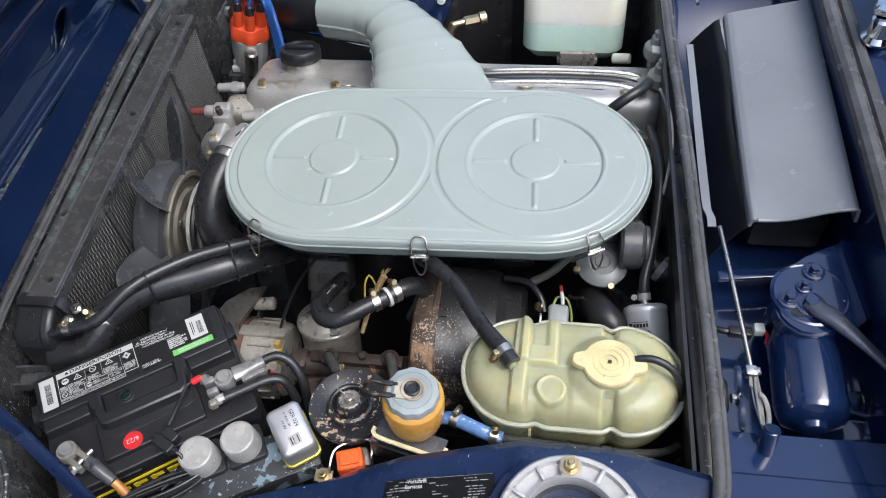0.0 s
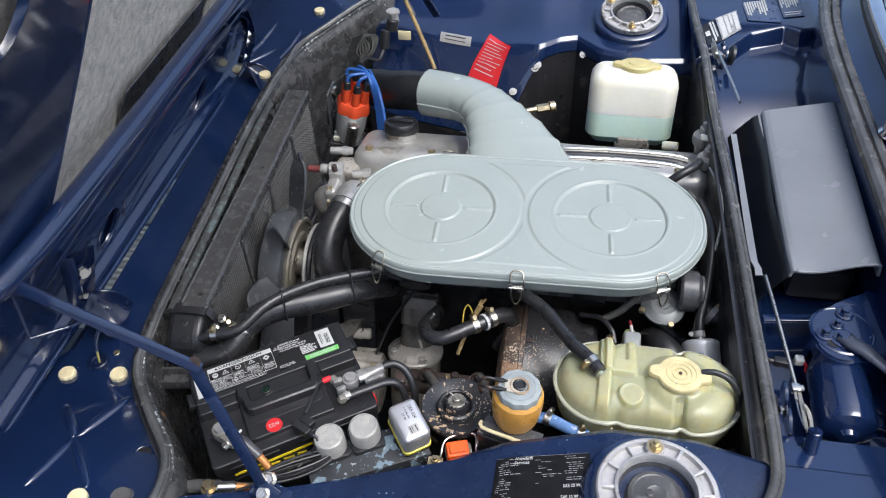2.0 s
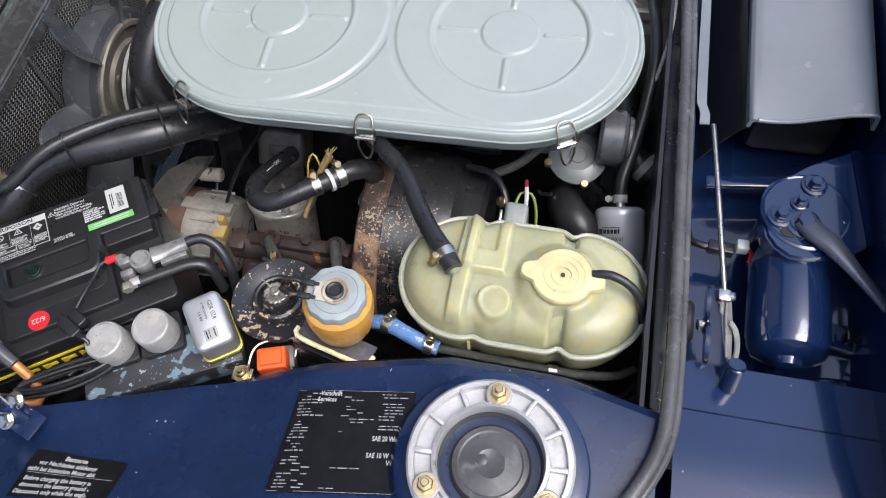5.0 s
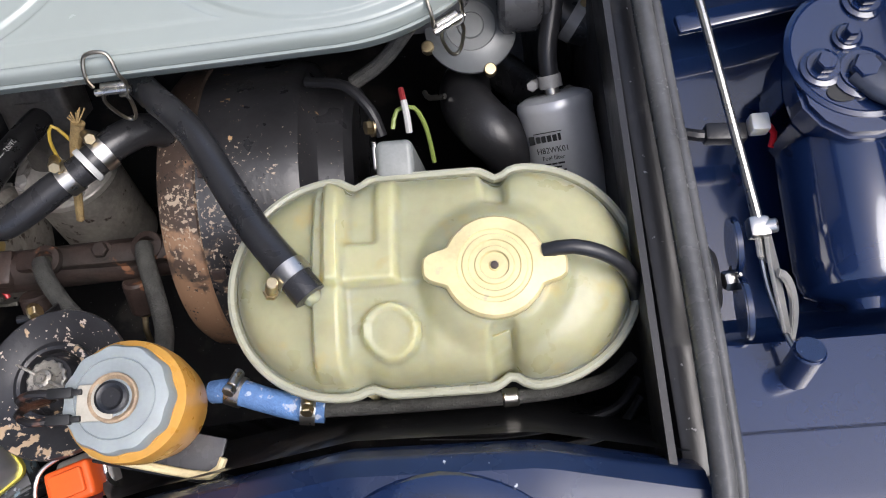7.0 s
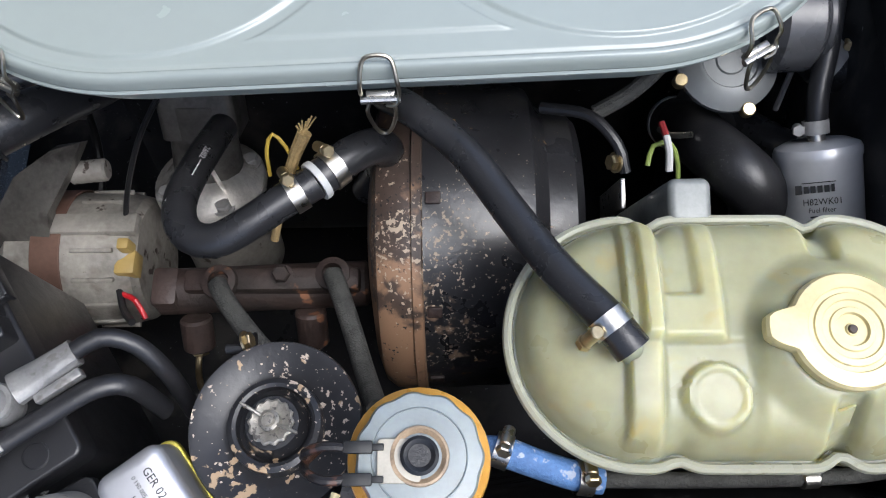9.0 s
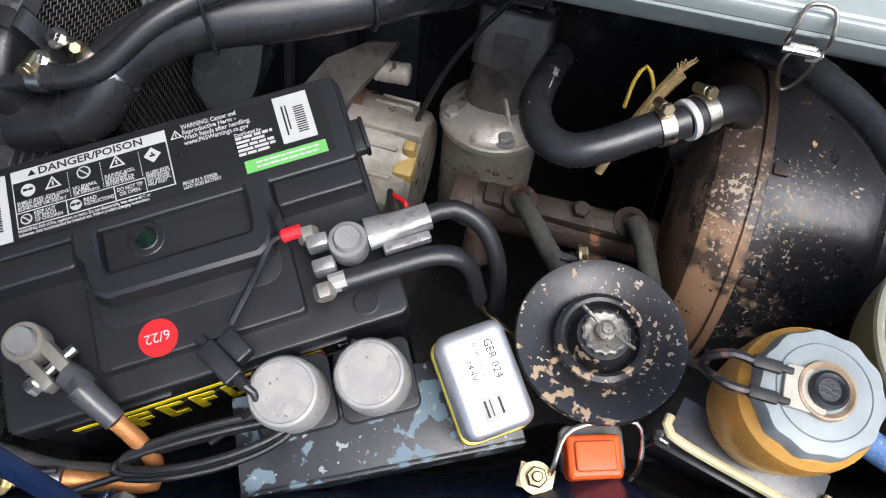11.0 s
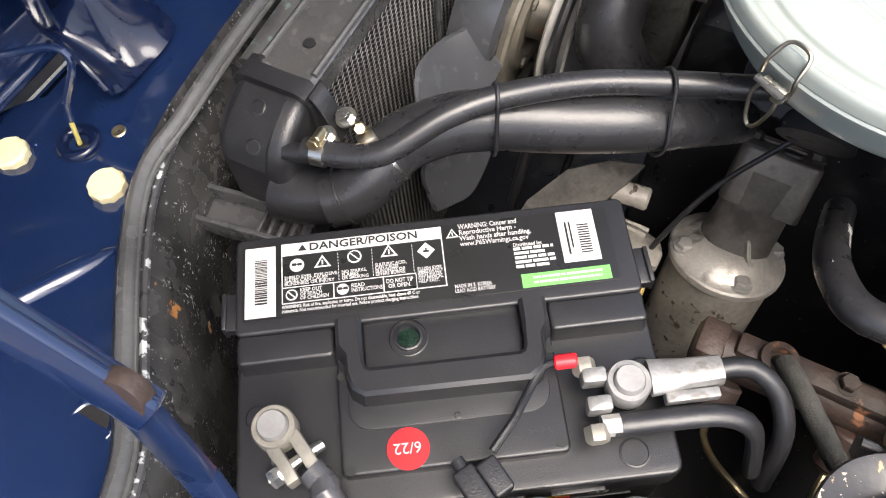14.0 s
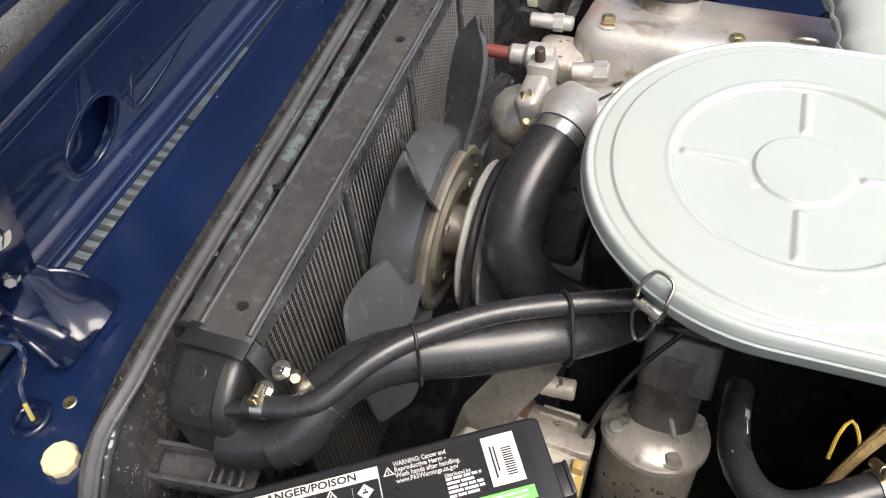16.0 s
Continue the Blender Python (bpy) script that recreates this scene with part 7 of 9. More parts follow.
part("horn_bracket", join(box(0.003, 0.012, 0.045, Matrix.Translation((-0.279, 0.512, 0.765)) @ Matrix.Rotation(radians(35), 4, "X"), 0.001), cyl((-0.287, 0.512, 0.782), (-0.272, 0.512, 0.782), 0.003, 10)), BLACK_PLASTIC, horn)
part("bracket_bolt", hexhead(along((-0.275, 0.516, 0.784), (-0.25, 0.522, 0.79)), 0.005, 0.004, 1.3), BRASS, horn)

res = thing("brake_fluid_reservoir", "amber brake fluid reservoir with milky white cap", "fluid reservoir", (-0.172, 0.441, 0.80))
RM = Matrix.Translation((-0.1715, 0.441, 0.803)) @ Matrix.Rotation(radians(3), 4, "Y")
part("reservoir_body", lathe([(0, 0), (0.016, 0.0), (0.024, 0.006), (0.030, 0.022), (0.0330, 0.045), (0.0335, 0.060), (0.0325, 0.068), (0.029, 0.072), (0, 0.072)], RM, 48), AMBER, res, "amber stained plastic bottle")
rcap = part("reservoir_cap", lathe([(0.0280, 0.066), (0.0285, 0.068), (0.0285, 0.078), (0.0272, 0.0815), (0.0235, 0.0825), (0.0120, 0.0828), (0.0115, 0.0842), (0, 0.0842)], RM, 96, lambda a, r: r * (1 + 0.022 * math.cos(11 * a)) if r > 0.0265 else r), MILKY, res, "milky white screw cap")
part("float_switch", join(lathe([(0.0085, 0.0835), (0.0085, 0.0875), (0.0070, 0.0885), (0.0055, 0.0878), (0.0050, 0.0872), (0, 0.0872)], RM, 26)), BLACK_PLASTIC, rcap)
part("contact_plate", rbox(0.019, 0.019, 0.0020, 0.002, RM @ Matrix.Translation((-0.009, -0.002, 0.0832)), 0.0005), material("yellowed_white_plastic", (0.42, 0.39, 0.32), 0.4, 0, 0.15, 90, 0.1), rcap, "yellowed contact plate")
part("cap_groove", lathe([(0.0205, 0.0824), (0.0210, 0.0832), (0.0216, 0.0824)], RM, 60), MILKY, rcap)
part("stained_ring", lathe([(0.0095, 0.0840), (0.0118, 0.0858), (0.0128, 0.0856), (0.0132, 0.0840)], RM, 40), material("brown_stained_rim", (0.30, 0.22, 0.14), 0.5, 0, 0.4, 120, 0.2), rcap)
for s in (-1, 1):
    part("spade_lug", join(box(0.013, 0.0055, 0.0035, RM @ Matrix.Translation((-0.0270, s * 0.0068 - 0.003, 0.0855)), 0.0008), box(0.006, 0.0030, 0.0030, RM @ Matrix.Translation((-0.0185, s * 0.0068 - 0.003, 0.0855)), 0.0006)), INK_AND_DARK, rcap, "black spade connector")
    part("switch_wire", tube([RM @ Vector((-0.033, s * 0.0068 - 0.003, 0.085)), RM @ Vector((-0.042, s * 0.0072 - 0.003, 0.086)), RM @ Vector((-0.050, s * 0.004 - 0.002, 0.082)), RM @ Vector((-0.051, 0.0, 0.070)), RM @ Vector((-0.048, 0.006, 0.05))], 0.0022, 8), material("scorched_brown_wire", (0.075, 0.035, 0.022), 0.45, 0, 0.5, 90, 0.6, 200, spots=[((0.012, 0.010, 0.009), 110, 0.5, 0.05, 0.4, 0)]), rcap)
HD = Matrix.Translation((-0.174, 0.414, 0.815)) @ Matrix.Rotation(radians(-14), 4, "Z")
part("holder", join(box(0.080, 0.022, 0.003, HD @ Matrix.Translation((0, 0.006, 0)), 0.001), box(0.080, 0.003, 0.016, HD @ Matrix.Translation((0, -0.005, -0.008)), 0.001)), MATT_BLACK, res, "black painted bracket")
part("holder_edge", tube([HD @ Vector((-0.042, 0.004, 0.002)), HD @ Vector((-0.038, -0.005, 0.003)), HD @ Vector((0, -0.0065, 0.003)), HD @ Vector((0.036, -0.005, 0.003)), HD @ Vector((0.042, 0.006, 0.004))], 0.0026, 8), CREAM, res, "cream painted bracket edge")
part("holder_arm", box(0.085, 0.006, 0.035, Matrix.Translation((-0.176, 0.406, 0.790)) @ Matrix.Rotation(radians(-14), 4, "Z"), 0.001), BLACK_PAINT, res)
for x, y in ((-0.213, 0.418), (-0.142, 0.400)):
    part("holder_screw", hexhead(along((x, y, 0.806), (x - 0.005, y - 0.02, 0.812)), 0.0045, 0.004, 1.3), STEEL, res)
clutch_hose = thing("clutch_feed_hose", "blue braided hose clamped to a dark metal pipe", "hose", (-0.11, 0.44, 0.8))
part("blue_hose", tube([(-0.143, 0.450, 0.808), (-0.128, 0.449, 0.811), (-0.108, 0.442, 0.810), (-0.088, 0.436, 0.807), (-0.074, 0.434, 0.805)], [0.0070, 0.0082, 0.0078, 0.0080, 0.0078], 16), BLUE_HOSE, clutch_hose, "frayed blue braided hose")
hose_clamp((-0.127, 0.449, 0.811), (-0.108, 0.442, 0.810), 0.0086, STEEL, STEEL, clutch_hose, (0.3, 0.5, 0.9))
hose_clamp((-0.084, 0.435, 0.807), (-0.074, 0.434, 0.805), 0.0084, STEEL, BRASS, clutch_hose, (-0.1, 0.5, 0.9))
part("metal_pipe", tube([(-0.078, 0.434, 0.806), (-0.03, 0.4335, 0.802), (0.03, 0.434, 0.796), (0.07, 0.436, 0.793), (0.10, 0.442, 0.788), (0.118, 0.455, 0.78)], 0.0044, 12), CLOTH_HOSE, clutch_hose, "rough dark grey pipe")
part("pipe_clip", cyl((0.034, 0.434, 0.7955), (0.044, 0.4345, 0.795), 0.0058, 14, 0.001), STEEL, clutch_hose)
cab = thing("black_cables", "two thin black cables along the fender", "cable", (0.05, 0.41, 0.78))
for o in (0, 0.012):
    part("cable", tube([(-0.02, 0.405 + o, 0.772), (0.04, 0.402 + o, 0.778 + o * 0.3), (0.10, 0.41 + o, 0.776), (0.122, 0.43 + o, 0.77)], 0.0034, 10), RUBBER, cab)

# coolant U hose with its joint
uh = thing("heater_hose", "black U-shaped heater hose with white ring and clamps", "hose", (-0.27, 0.6, 0.8))
part("hose_tube", tube([(-0.322, 0.694, 0.720), (-0.325, 0.668, 0.738), (-0.327, 0.640, 0.757), (-0.327, 0.615, 0.774), (-0.322, 0.594, 0.787), (-0.312, 0.580, 0.793), (-0.296, 0.575, 0.797), (-0.277, 0.583, 0.800), (-0.256, 0.597, 0.802), (-0.2345, 0.6105, 0.803)], 0.0108, 18), HOSE, uh)
part("hose_tube", tube([(-0.2325, 0.612, 0.803), (-0.215, 0.628, 0.801), (-0.200, 0.640, 0.791), (-0.194, 0.646, 0.770), (-0.200, 0.648, 0.74), (-0.215, 0.65, 0.70)], 0.0118, 18), HOSE, uh)
part("white_ring", lathe([(0.0108, -0.0022), (0.0130, -0.0022), (0.0133, 0), (0.0130, 0.0022), (0.0108, 0.0022), (0.0108, -0.0022)], along((-0.2335, 0.6113, 0.803), (-0.215, 0.628, 0.801)), 30), WHITE_PAPER, uh, "white plastic joint ring")
hose_clamp((-0.2465, 0.6030, 0.8025), (-0.2345, 0.6105, 0.803), 0.0112, STEEL, BRASS, uh, (-0.4, 0.5, 0.8))
hose_clamp((-0.2245, 0.6195, 0.8022), (-0.215, 0.628, 0.801), 0.0122, STEEL, BRASS, uh, (-0.4, 0.5, 0.8))
bars([(0.0 + 0.0042 * i, 0, 0.0030, 0.0032) for i in range(7)], Matrix.Translation((-0.3275, 0.604, 0.7915)) @ Matrix.Rotation(radians(88), 4, "Z") @ Matrix.Rotation(radians(32), 4, "Y"), DUSTY, uh, "hose_print")
hp, hd = Vector((-0.3265, 0.655, 0.7468)), Vector((-0.001, -0.028, 0.0195)).normalized()
hn = Vector((0.13, -0.24, 0.48))
hn = (hn - hd * hn.dot(hd)).normalized()
HPM = Matrix.Translation(hp + hn * 0.0113) @ Matrix((hd, hn.cross(hd), hn)).transposed().to_4x4()
lettering("26/02", 0.0056, HPM @ Matrix.Translation((0, -0.0005, 0)), FADED_INK, uh, "hose_print", 0.015)
part("print_stripe", box(0.020, 0.0008, 0.0003, HPM @ Matrix.Translation((0.028, 0.0015, -0.0001)), 0.0001), FADED_INK, uh)
frayed = thing("frayed_wires", "frayed tan sleeve with yellow wire ends", "wire", (-0.26, 0.63, 0.8))
part("tan_sleeve", tube([(-0.274, 0.598, 0.735), (-0.264, 0.618, 0.762), (-0.252, 0.634, 0.788), (-0.243, 0.644, 0.803)], [0.003, 0.0033, 0.0038, 0.0048], 10), WOOD_ROD, frayed)
part("yellow_wire", tube([(-0.270, 0.628, 0.775), (-0.269, 0.638, 0.792), (-0.264, 0.645, 0.800), (-0.257, 0.640, 0.792), (-0.252, 0.632, 0.776)], 0.0013, 8), material("dull_yellow_wire", (0.42, 0.29, 0.04), 0.5), frayed)
part("strand", join(*[tube([(-0.244, 0.643, 0.802), (-0.241 + 0.002 * k, 0.648 + 0.001 * k, 0.810 + 0.0015 * (k % 3))], 0.0006, 5) for k in range(-3, 4)]), WOOD_ROD, frayed)

# ---- alternator and oil filter ----
alt = thing("alternator", "dirty aluminium alternator with yellow plug", "alternator", (-0.5, 0.655, 0.5))
AX = lambda x: Matrix.Translation((x, 0.645, 0.562)) @ Matrix.Rotation(radians(90), 4, "Y") @ Matrix.Rotation(radians(0), 4, "Z")
part("rear_housing", lathe([(0, 0.075), (0.050, 0.075), (0.056, 0.070), (0.0605, 0.050), (0.061, 0.012)], AX(-0.497), 40), ALU_DIRTY, alt)
part("stator_band", lathe([(0.0625, -0.012), (0.0635, -0.011), (0.0635, 0.013), (0.0625, 0.014)], AX(-0.497), 40), BAND_BROWN, alt, "brown stator band")
part("front_housing", lathe([(0.061, -0.012), (0.060, -0.035), (0.050, -0.048), (0, -0.050)], AX(-0.497), 40), ALU_DIRTY, alt)
for a in range(0, 360, 24):
    part("cooling_rib", box(0.036, 0.004, 0.006, AX(-0.497) @ Matrix.Rotation(radians(a), 4, "Z") @ Matrix.Translation((0.0600, 0, 0.040)) @ Matrix.Rotation(radians(90), 4, "Y"), 0.001), ALU_DIRTY, alt)
part("yellow_plug", join(box(0.018, 0.022, 0.020, Matrix.Translation((-0.430, 0.624, 0.606)), 0.003), box(0.010, 0.010, 0.034, Matrix.Translation((-0.428, 0.636, 0.612)), 0.002)), material("yellow_plug_plastic", (0.42, 0.30, 0.10), 0.45), alt, "yellow plastic plug")
part("support_arm", loft([[(x, y, z), (x + w, y + 0.004, z + 0.006), (x + w, y + 0.012, z - 0.006), (x, y + 0.010, z - 0.010)] for x, y, z, w in ((-0.545, 0.615, 0.600, 0.050), (-0.540, 0.655, 0.632, 0.050), (-0.520, 0.690, 0.645, 0.050), (-0.490, 0.712, 0.650, 0.028))]), HEAD_ALU, alt)
part("arm_boss", cyl((-0.480, 0.700, 0.630), (-0.448, 0.703, 0.630), 0.010, 18, 0.002), ALU_DIRTY, alt)
part("top_rib", box(0.075, 0.020, 0.010, AX(-0.497) @ Matrix.Rotation(radians(170), 4, "Z") @ Matrix.Translation((0.060, 0, 0.040)) @ Matrix.Rotation(radians(90), 4, "Y"), 0.003), ALU_DIRTY, alt)
for pts in ([(-0.448, 0.632, 0.61), (-0.44, 0.61, 0.60), (-0.43, 0.585, 0.605), (-0.415, 0.57, 0.62)], [(-0.45, 0.625, 0.60), (-0.44, 0.60, 0.58), (-0.43, 0.59, 0.56)]):
    part("plug_wire", tube(pts, 0.0032, 8), RUBBER, alt)
part("red_wire", tube([(-0.435, 0.60, 0.60), (-0.42, 0.592, 0.607), (-0.412, 0.578, 0.60)], 0.0024, 8), RED_PLASTIC, alt)
of = thing("oil_filter_housing", "dusty aluminium oil filter housing with bolted cap", "oil filter", (-0.383, 0.70, 0.45))
OM = Matrix.Translation((-0.371, 0.706, 0.584)) @ Matrix.Rotation(radians(-16), 4, "X") @ Matrix.Scale(0.92, 4)
part("filter_can", lathe([(0.049, -0.12), (0.0495, 0.0), (0.0515, 0.002)], OM, 40), ALU_DIRTY, of)
part("filter_cap", lathe([(0.0530, 0.0), (0.0545, 0.002), (0.0545, 0.008), (0.0530, 0.010), (0.0500, 0.011), (0.046, 0.0135), (0.038, 0.020), (0.030, 0.026), (0, 0.030)], OM, 44), FILTER_CAP, of, "bolted aluminium cap")
for a in (-62, 28, 118, 208):
    part("cap_bolt", hexhead(OM @ Matrix.Rotation(radians(a), 4, "Z") @ Matrix.Translation((0.043, 0, 0.013)), 0.0080, 0.007, 1.3), DUSTY, of)
neck_top = Vector((-0.366, 0.752, 0.656))
neck = []
for t in np.linspace(0, 1, 7):
    c = (OM @ Vector((0, 0.004, 0.008))).lerp(neck_top, t)
    d = (neck_top - OM @ Vector((0, 0, 0.008))).lerp(Vector((0, 0.5, 0.5)), t * 0.5).normalized()
    neck.append(oval_ring(c, d, lerp(0.064, 0.054, t ** 0.7), lerp(0.056, 0.038, t ** 0.6), (0, -1, 0.4), 28, 2.4))
part("cap_neck", loft(neck), HEAD_ALU, of)
part("cap_rib", plate([(0.0, 0.0), (0.047, 0.0), (0.018, 0.034), (0.0, 0.040)], 0.004, OM @ Matrix.Rotation(radians(-50), 4, "Z") @ Matrix.Translation((0, 0.002, 0.008)) @ Matrix.Rotation(radians(90), 4, "X"), 0.001), FILTER_CAP, of)
HD = Matrix.Translation((-0.366, 0.766, 0.660)) @ Matrix.Rotation(radians(-38), 4, "X")
fhead = part("filter_head", rbox(0.066, 0.050, 0.050, 0.008, HD @ Matrix.Translation((0, 0, -0.040)), 0.004), HEAD_ALU, of, "cast head with a grooved flange")
part("head_groove", join(*[box(0.050, 0.004, 0.004, HD @ Matrix.Translation((0, y, 0.0105)), 0.001) for y in (0.006, 0.014)]), HEAD_ALU, fhead)
part("head_opening", rbox(0.016, 0.012, 0.003, 0.004, HD @ Matrix.Translation((0.006, -0.012, 0.0095)), 0.001), INK_AND_DARK, fhead)
for s in (-1, 1):
    part("head_bolt", hexhead(HD @ Matrix.Translation((s * 0.025, 0.003, 0.010)), 0.0068, 0.006, 1.3), DARK_ALU, fhead)
part("thin_wire", tube([(-0.352, 0.752, 0.735), (-0.372, 0.735, 0.715), (-0.405, 0.705, 0.675), (-0.428, 0.668, 0.630), (-0.436, 0.645, 0.59), (-0.436, 0.63, 0.54)], 0.0024, 8), RUBBER, of)

# ---- relays and the tray beside the battery ----
tray = thing("relay_tray", "black tray with flaked grey-blue patches", "tray", (-0.366, 0.391, 0.76))
TM = Matrix.Translation((-0.366, 0.391, 0.762)) @ Matrix.Rotation(radians(27), 4, "Z")
part("tray_base", box(0.165, 0.056, 0.003, TM, 0.001), PRIMER, tray)
part("tray_lip", box(0.165, 0.003, 0.030, TM @ Matrix.Translation((0, -0.0285, -0.012)), 0.001), PRIMER, tray)
for sx in (-0.080, 0.080):
    part("tray_end", box(0.003, 0.050, 0.020, TM @ Matrix.Translation((sx, 0, -0.010)), 0.001), PRIMER, tray)
for x, y in ((-0.4150, 0.3895), (-0.3725, 0.4120)):
    cr = thing("relay", "round relay with a light grey stained metal cap", "relay", (x, y, 0.76), "round relays beside the battery")
    part("relay_can", lathe([(0, 0), (0.0200, 0), (0.0200, 0.006), (0.0212, 0.007), (0.0212, 0.009), (0.0205, 0.0335), (0.0190, 0.0362), (0.0172, 0.0370), (0.0168, 0.0363), (0, 0.0366)], Matrix.Translation((x, y, 0.764)) @ Matrix.Rotation(radians(5), 4, "X"), 44), GREY_CAP, cr)
    part("relay_base", rbox(0.046, 0.044, 0.008, 0.006, Matrix.Translation((x, y, 0.7635)) @ Matrix.Rotation(radians(30), 4, "Z"), 0.001), BLACK_PLASTIC, cr)
reg = thing("voltage_regulator", "silver box regulator with printed numbers and yellow base", "regulator", (-0.314, 0.424, 0.77))
GM = Matrix.Translation((-0.3135, 0.425, 0.773)) @ Matrix.Rotation(radians(-54), 4, "Z") @ Matrix.Rotation(radians(7), 4, "Y")      # x along its length
part("regulator_case", rbox(0.060, 0.040, 0.034, 0.008, GM @ Matrix.Translation((0, 0, 0.004)), 0.006, k=6), SILVER_CASE, reg, "dull silver pressed case")
part("regulator_base", rbox(0.063, 0.043, 0.0045, 0.008, GM, 0.001), material("yellow_chromate", (0.55, 0.47, 0.08), 0.4, 0.6), reg, "yellow plated base plate")
for txt, dx, dy, sz, w in (("GER 024", -0.020, 0.006, 0.0066, 0.0215), ("0 190 005 024", -0.020, -0.0005, 0.0034, 0.0185), ("14.4V", -0.012, -0.0065, 0.0048, 0.0105)):
    lettering(txt, sz, GM @ Matrix.Translation((dx, dy, 0.0383)), INK_AND_DARK, reg, "case_print", w)
bars([(0.009, -0.007, 0.013, 0.0135)], GM @ Matrix.Translation((0, 0, 0.0380)), DUSTY, reg, "logo_shape")
bars([(0.011, -0.0050, 0.009, 0.0012), (0.011, -0.0020, 0.009, 0.0006), (0.011, 0.0030, 0.009, 0.0012)], GM @ Matrix.Translation((0, 0, 0.0383)), INK_AND_DARK, reg, "logo_shape")
orb = thing("orange_relay", "bright orange plastic relay in a wire holder", "relay", (-0.243, 0.405, 0.765))
part("relay_block", join(rbox(0.030, 0.024, 0.020, 0.003, Matrix.Translation((-0.2425, 0.402, 0.767)) @ Matrix.Rotation(radians(18), 4, "Z"), 0.003), rbox(0.022, 0.016, 0.004, 0.002, Matrix.Translation((-0.2425, 0.402, 0.786)) @ Matrix.Rotation(radians(18), 4, "Z"), 0.001)), ORANGE, orb)
part("relay_socket", rbox(0.036, 0.028, 0.012, 0.005, Matrix.Translation((-0.242, 0.408, 0.756)) @ Matrix.Rotation(radians(18), 4, "Z"), 0.002), DUSTY, orb)
part("wire_holder", tube([(-0.262, 0.385, 0.765), (-0.263, 0.390, 0.785), (-0.258, 0.412, 0.790), (-0.225, 0.425, 0.790), (-0.218, 0.405, 0.785), (-0.218, 0.398, 0.765)], 0.0014, 8, 0.004), STEEL, orb)
single("hexagon_bolt", join(hexhead(Matrix.Translation((-0.270, 0.383, 0.778)), 0.006, 0.006, 1.5, 0.003), box(0.02, 0.014, 0.002, Matrix.Translation((-0.270, 0.383, 0.776)), 0.0005), cyl((-0.27, 0.383, 0.74), (-0.27, 0.383, 0.776), 0.004, 10)), BRASS, "small plated hexagon bolt on the tray edge", "bolt")

# ---- things behind the expansion tank ----
ff = thing("fuel_filter", "silver metal fuel filter with printed band", "fuel filter", (0.09, 0.65, 0.66))
FA = Vector((0.14, -0.84, -0.52)).normalized()
FT = Vector((0.0895, 0.649, 0.770))
FF = along(FT, FT + FA)
part("filter_can", lathe([(0, 0.0), (0.020, 0.0), (0.0262, 0.003), (0.0275, 0.006), (0.0275, 0.010), (0.0268, 0.012), (0.0268, 0.100), (0.020, 0.104), (0, 0.104)], FF, 40), FILTER_CASE, ff)
part("filter_spout", cyl(FF @ Vector((0, 0, 0.002)), FF @ Vector((0, 0, -0.014)), 0.0055, 14), STEEL, ff)
FN = Vector((-0.20, -0.23, 0.48))
FN = (FN - FA * FN.dot(FA)).normalized()
fmx = Matrix.Translation(FT + FA * 0.034 + FN * 0.0276) @ Matrix(((-FA).cross(FN), -FA, FN)).transposed().to_4x4()
bars([(-0.016, 0.004, 0.004, 0.006), (-0.011, 0.0045, 0.003, 0.0045), (-0.007, 0.0045, 0.003, 0.0045), (-0.003, 0.0045, 0.003, 0.0045), (0.001, 0.0045, 0.003, 0.0045), (0.005, 0.0045, 0.002, 0.005), (-0.012, 0.0108, 0.02, 0.0006)], fmx, INK_AND_DARK, ff, "logo_shape")
lettering("H82WK01", 0.0060, fmx @ Matrix.Translation((-0.012, -0.0035, 0)), INK_AND_DARK, ff, "model_text", 0.022)
lettering("Fuel filter", 0.0045, fmx @ Matrix.Translation((-0.009, -0.0085, 0)), INK_AND_DARK, ff, "model_text", 0.016)
bars(print_rows(-0.008, -0.012, 0.016, 3, 0.0026, 0.0012, 3), fmx, INK_AND_DARK, ff, "small_print")
hose_clamp(FF @ Vector((0, 0, -0.009)), FF @ Vector((0, 0, -0.02)), 0.0074, DUSTY, DUSTY, ff, (-0.9, 0.1, -0.3))
fh = thing("fuel_hose", "thin black fuel hose running along the bulkhead", "hose", (0.1, 0.8, 0.8))
part("hose_tube", tube([FF @ Vector((0, 0, -0.006)), FT - FA * 0.03 + Vector((0.002, 0, 0.002)), (0.094, 0.705, 0.800), (0.102, 0.755, 0.817), (0.106, 0.81, 0.835), (0.104, 0.87, 0.83), (0.100, 0.93, 0.81)], 0.0070, 14), RUBBER, fh)
part("cable_beside", tube([(0.089, 0.70, 0.72), (0.100, 0.75, 0.80), (0.116, 0.82, 0.855), (0.120, 0.90, 0.86), (0.110, 0.97, 0.85)], 0.0022, 8), DUSTY, fh)
el = thing("heater_elbow", "thick black rubber elbow hose behind the tank", "hose", (0.05, 0.64, 0.70))
part("hose_tube", tube([(0.031, 0.722, 0.66), (0.027, 0.690, 0.710), (0.029, 0.658, 0.743), (0.039, 0.635, 0.757), (0.053, 0.622, 0.750), (0.063, 0.614, 0.725), (0.068, 0.609, 0.69), (0.072, 0.602, 0.63)], 0.0205, 24), RUBBER, el)
hose_clamp((0.030, 0.718, 0.668), (0.0275, 0.700, 0.694), 0.0208, DUSTY, BRASS, el, (0.9, 0.2, 0.3))
hh = thing("heater_pipe", "black heater hoses clamped at the bulkhead", "hose", (0.1, 0.75, 0.74))
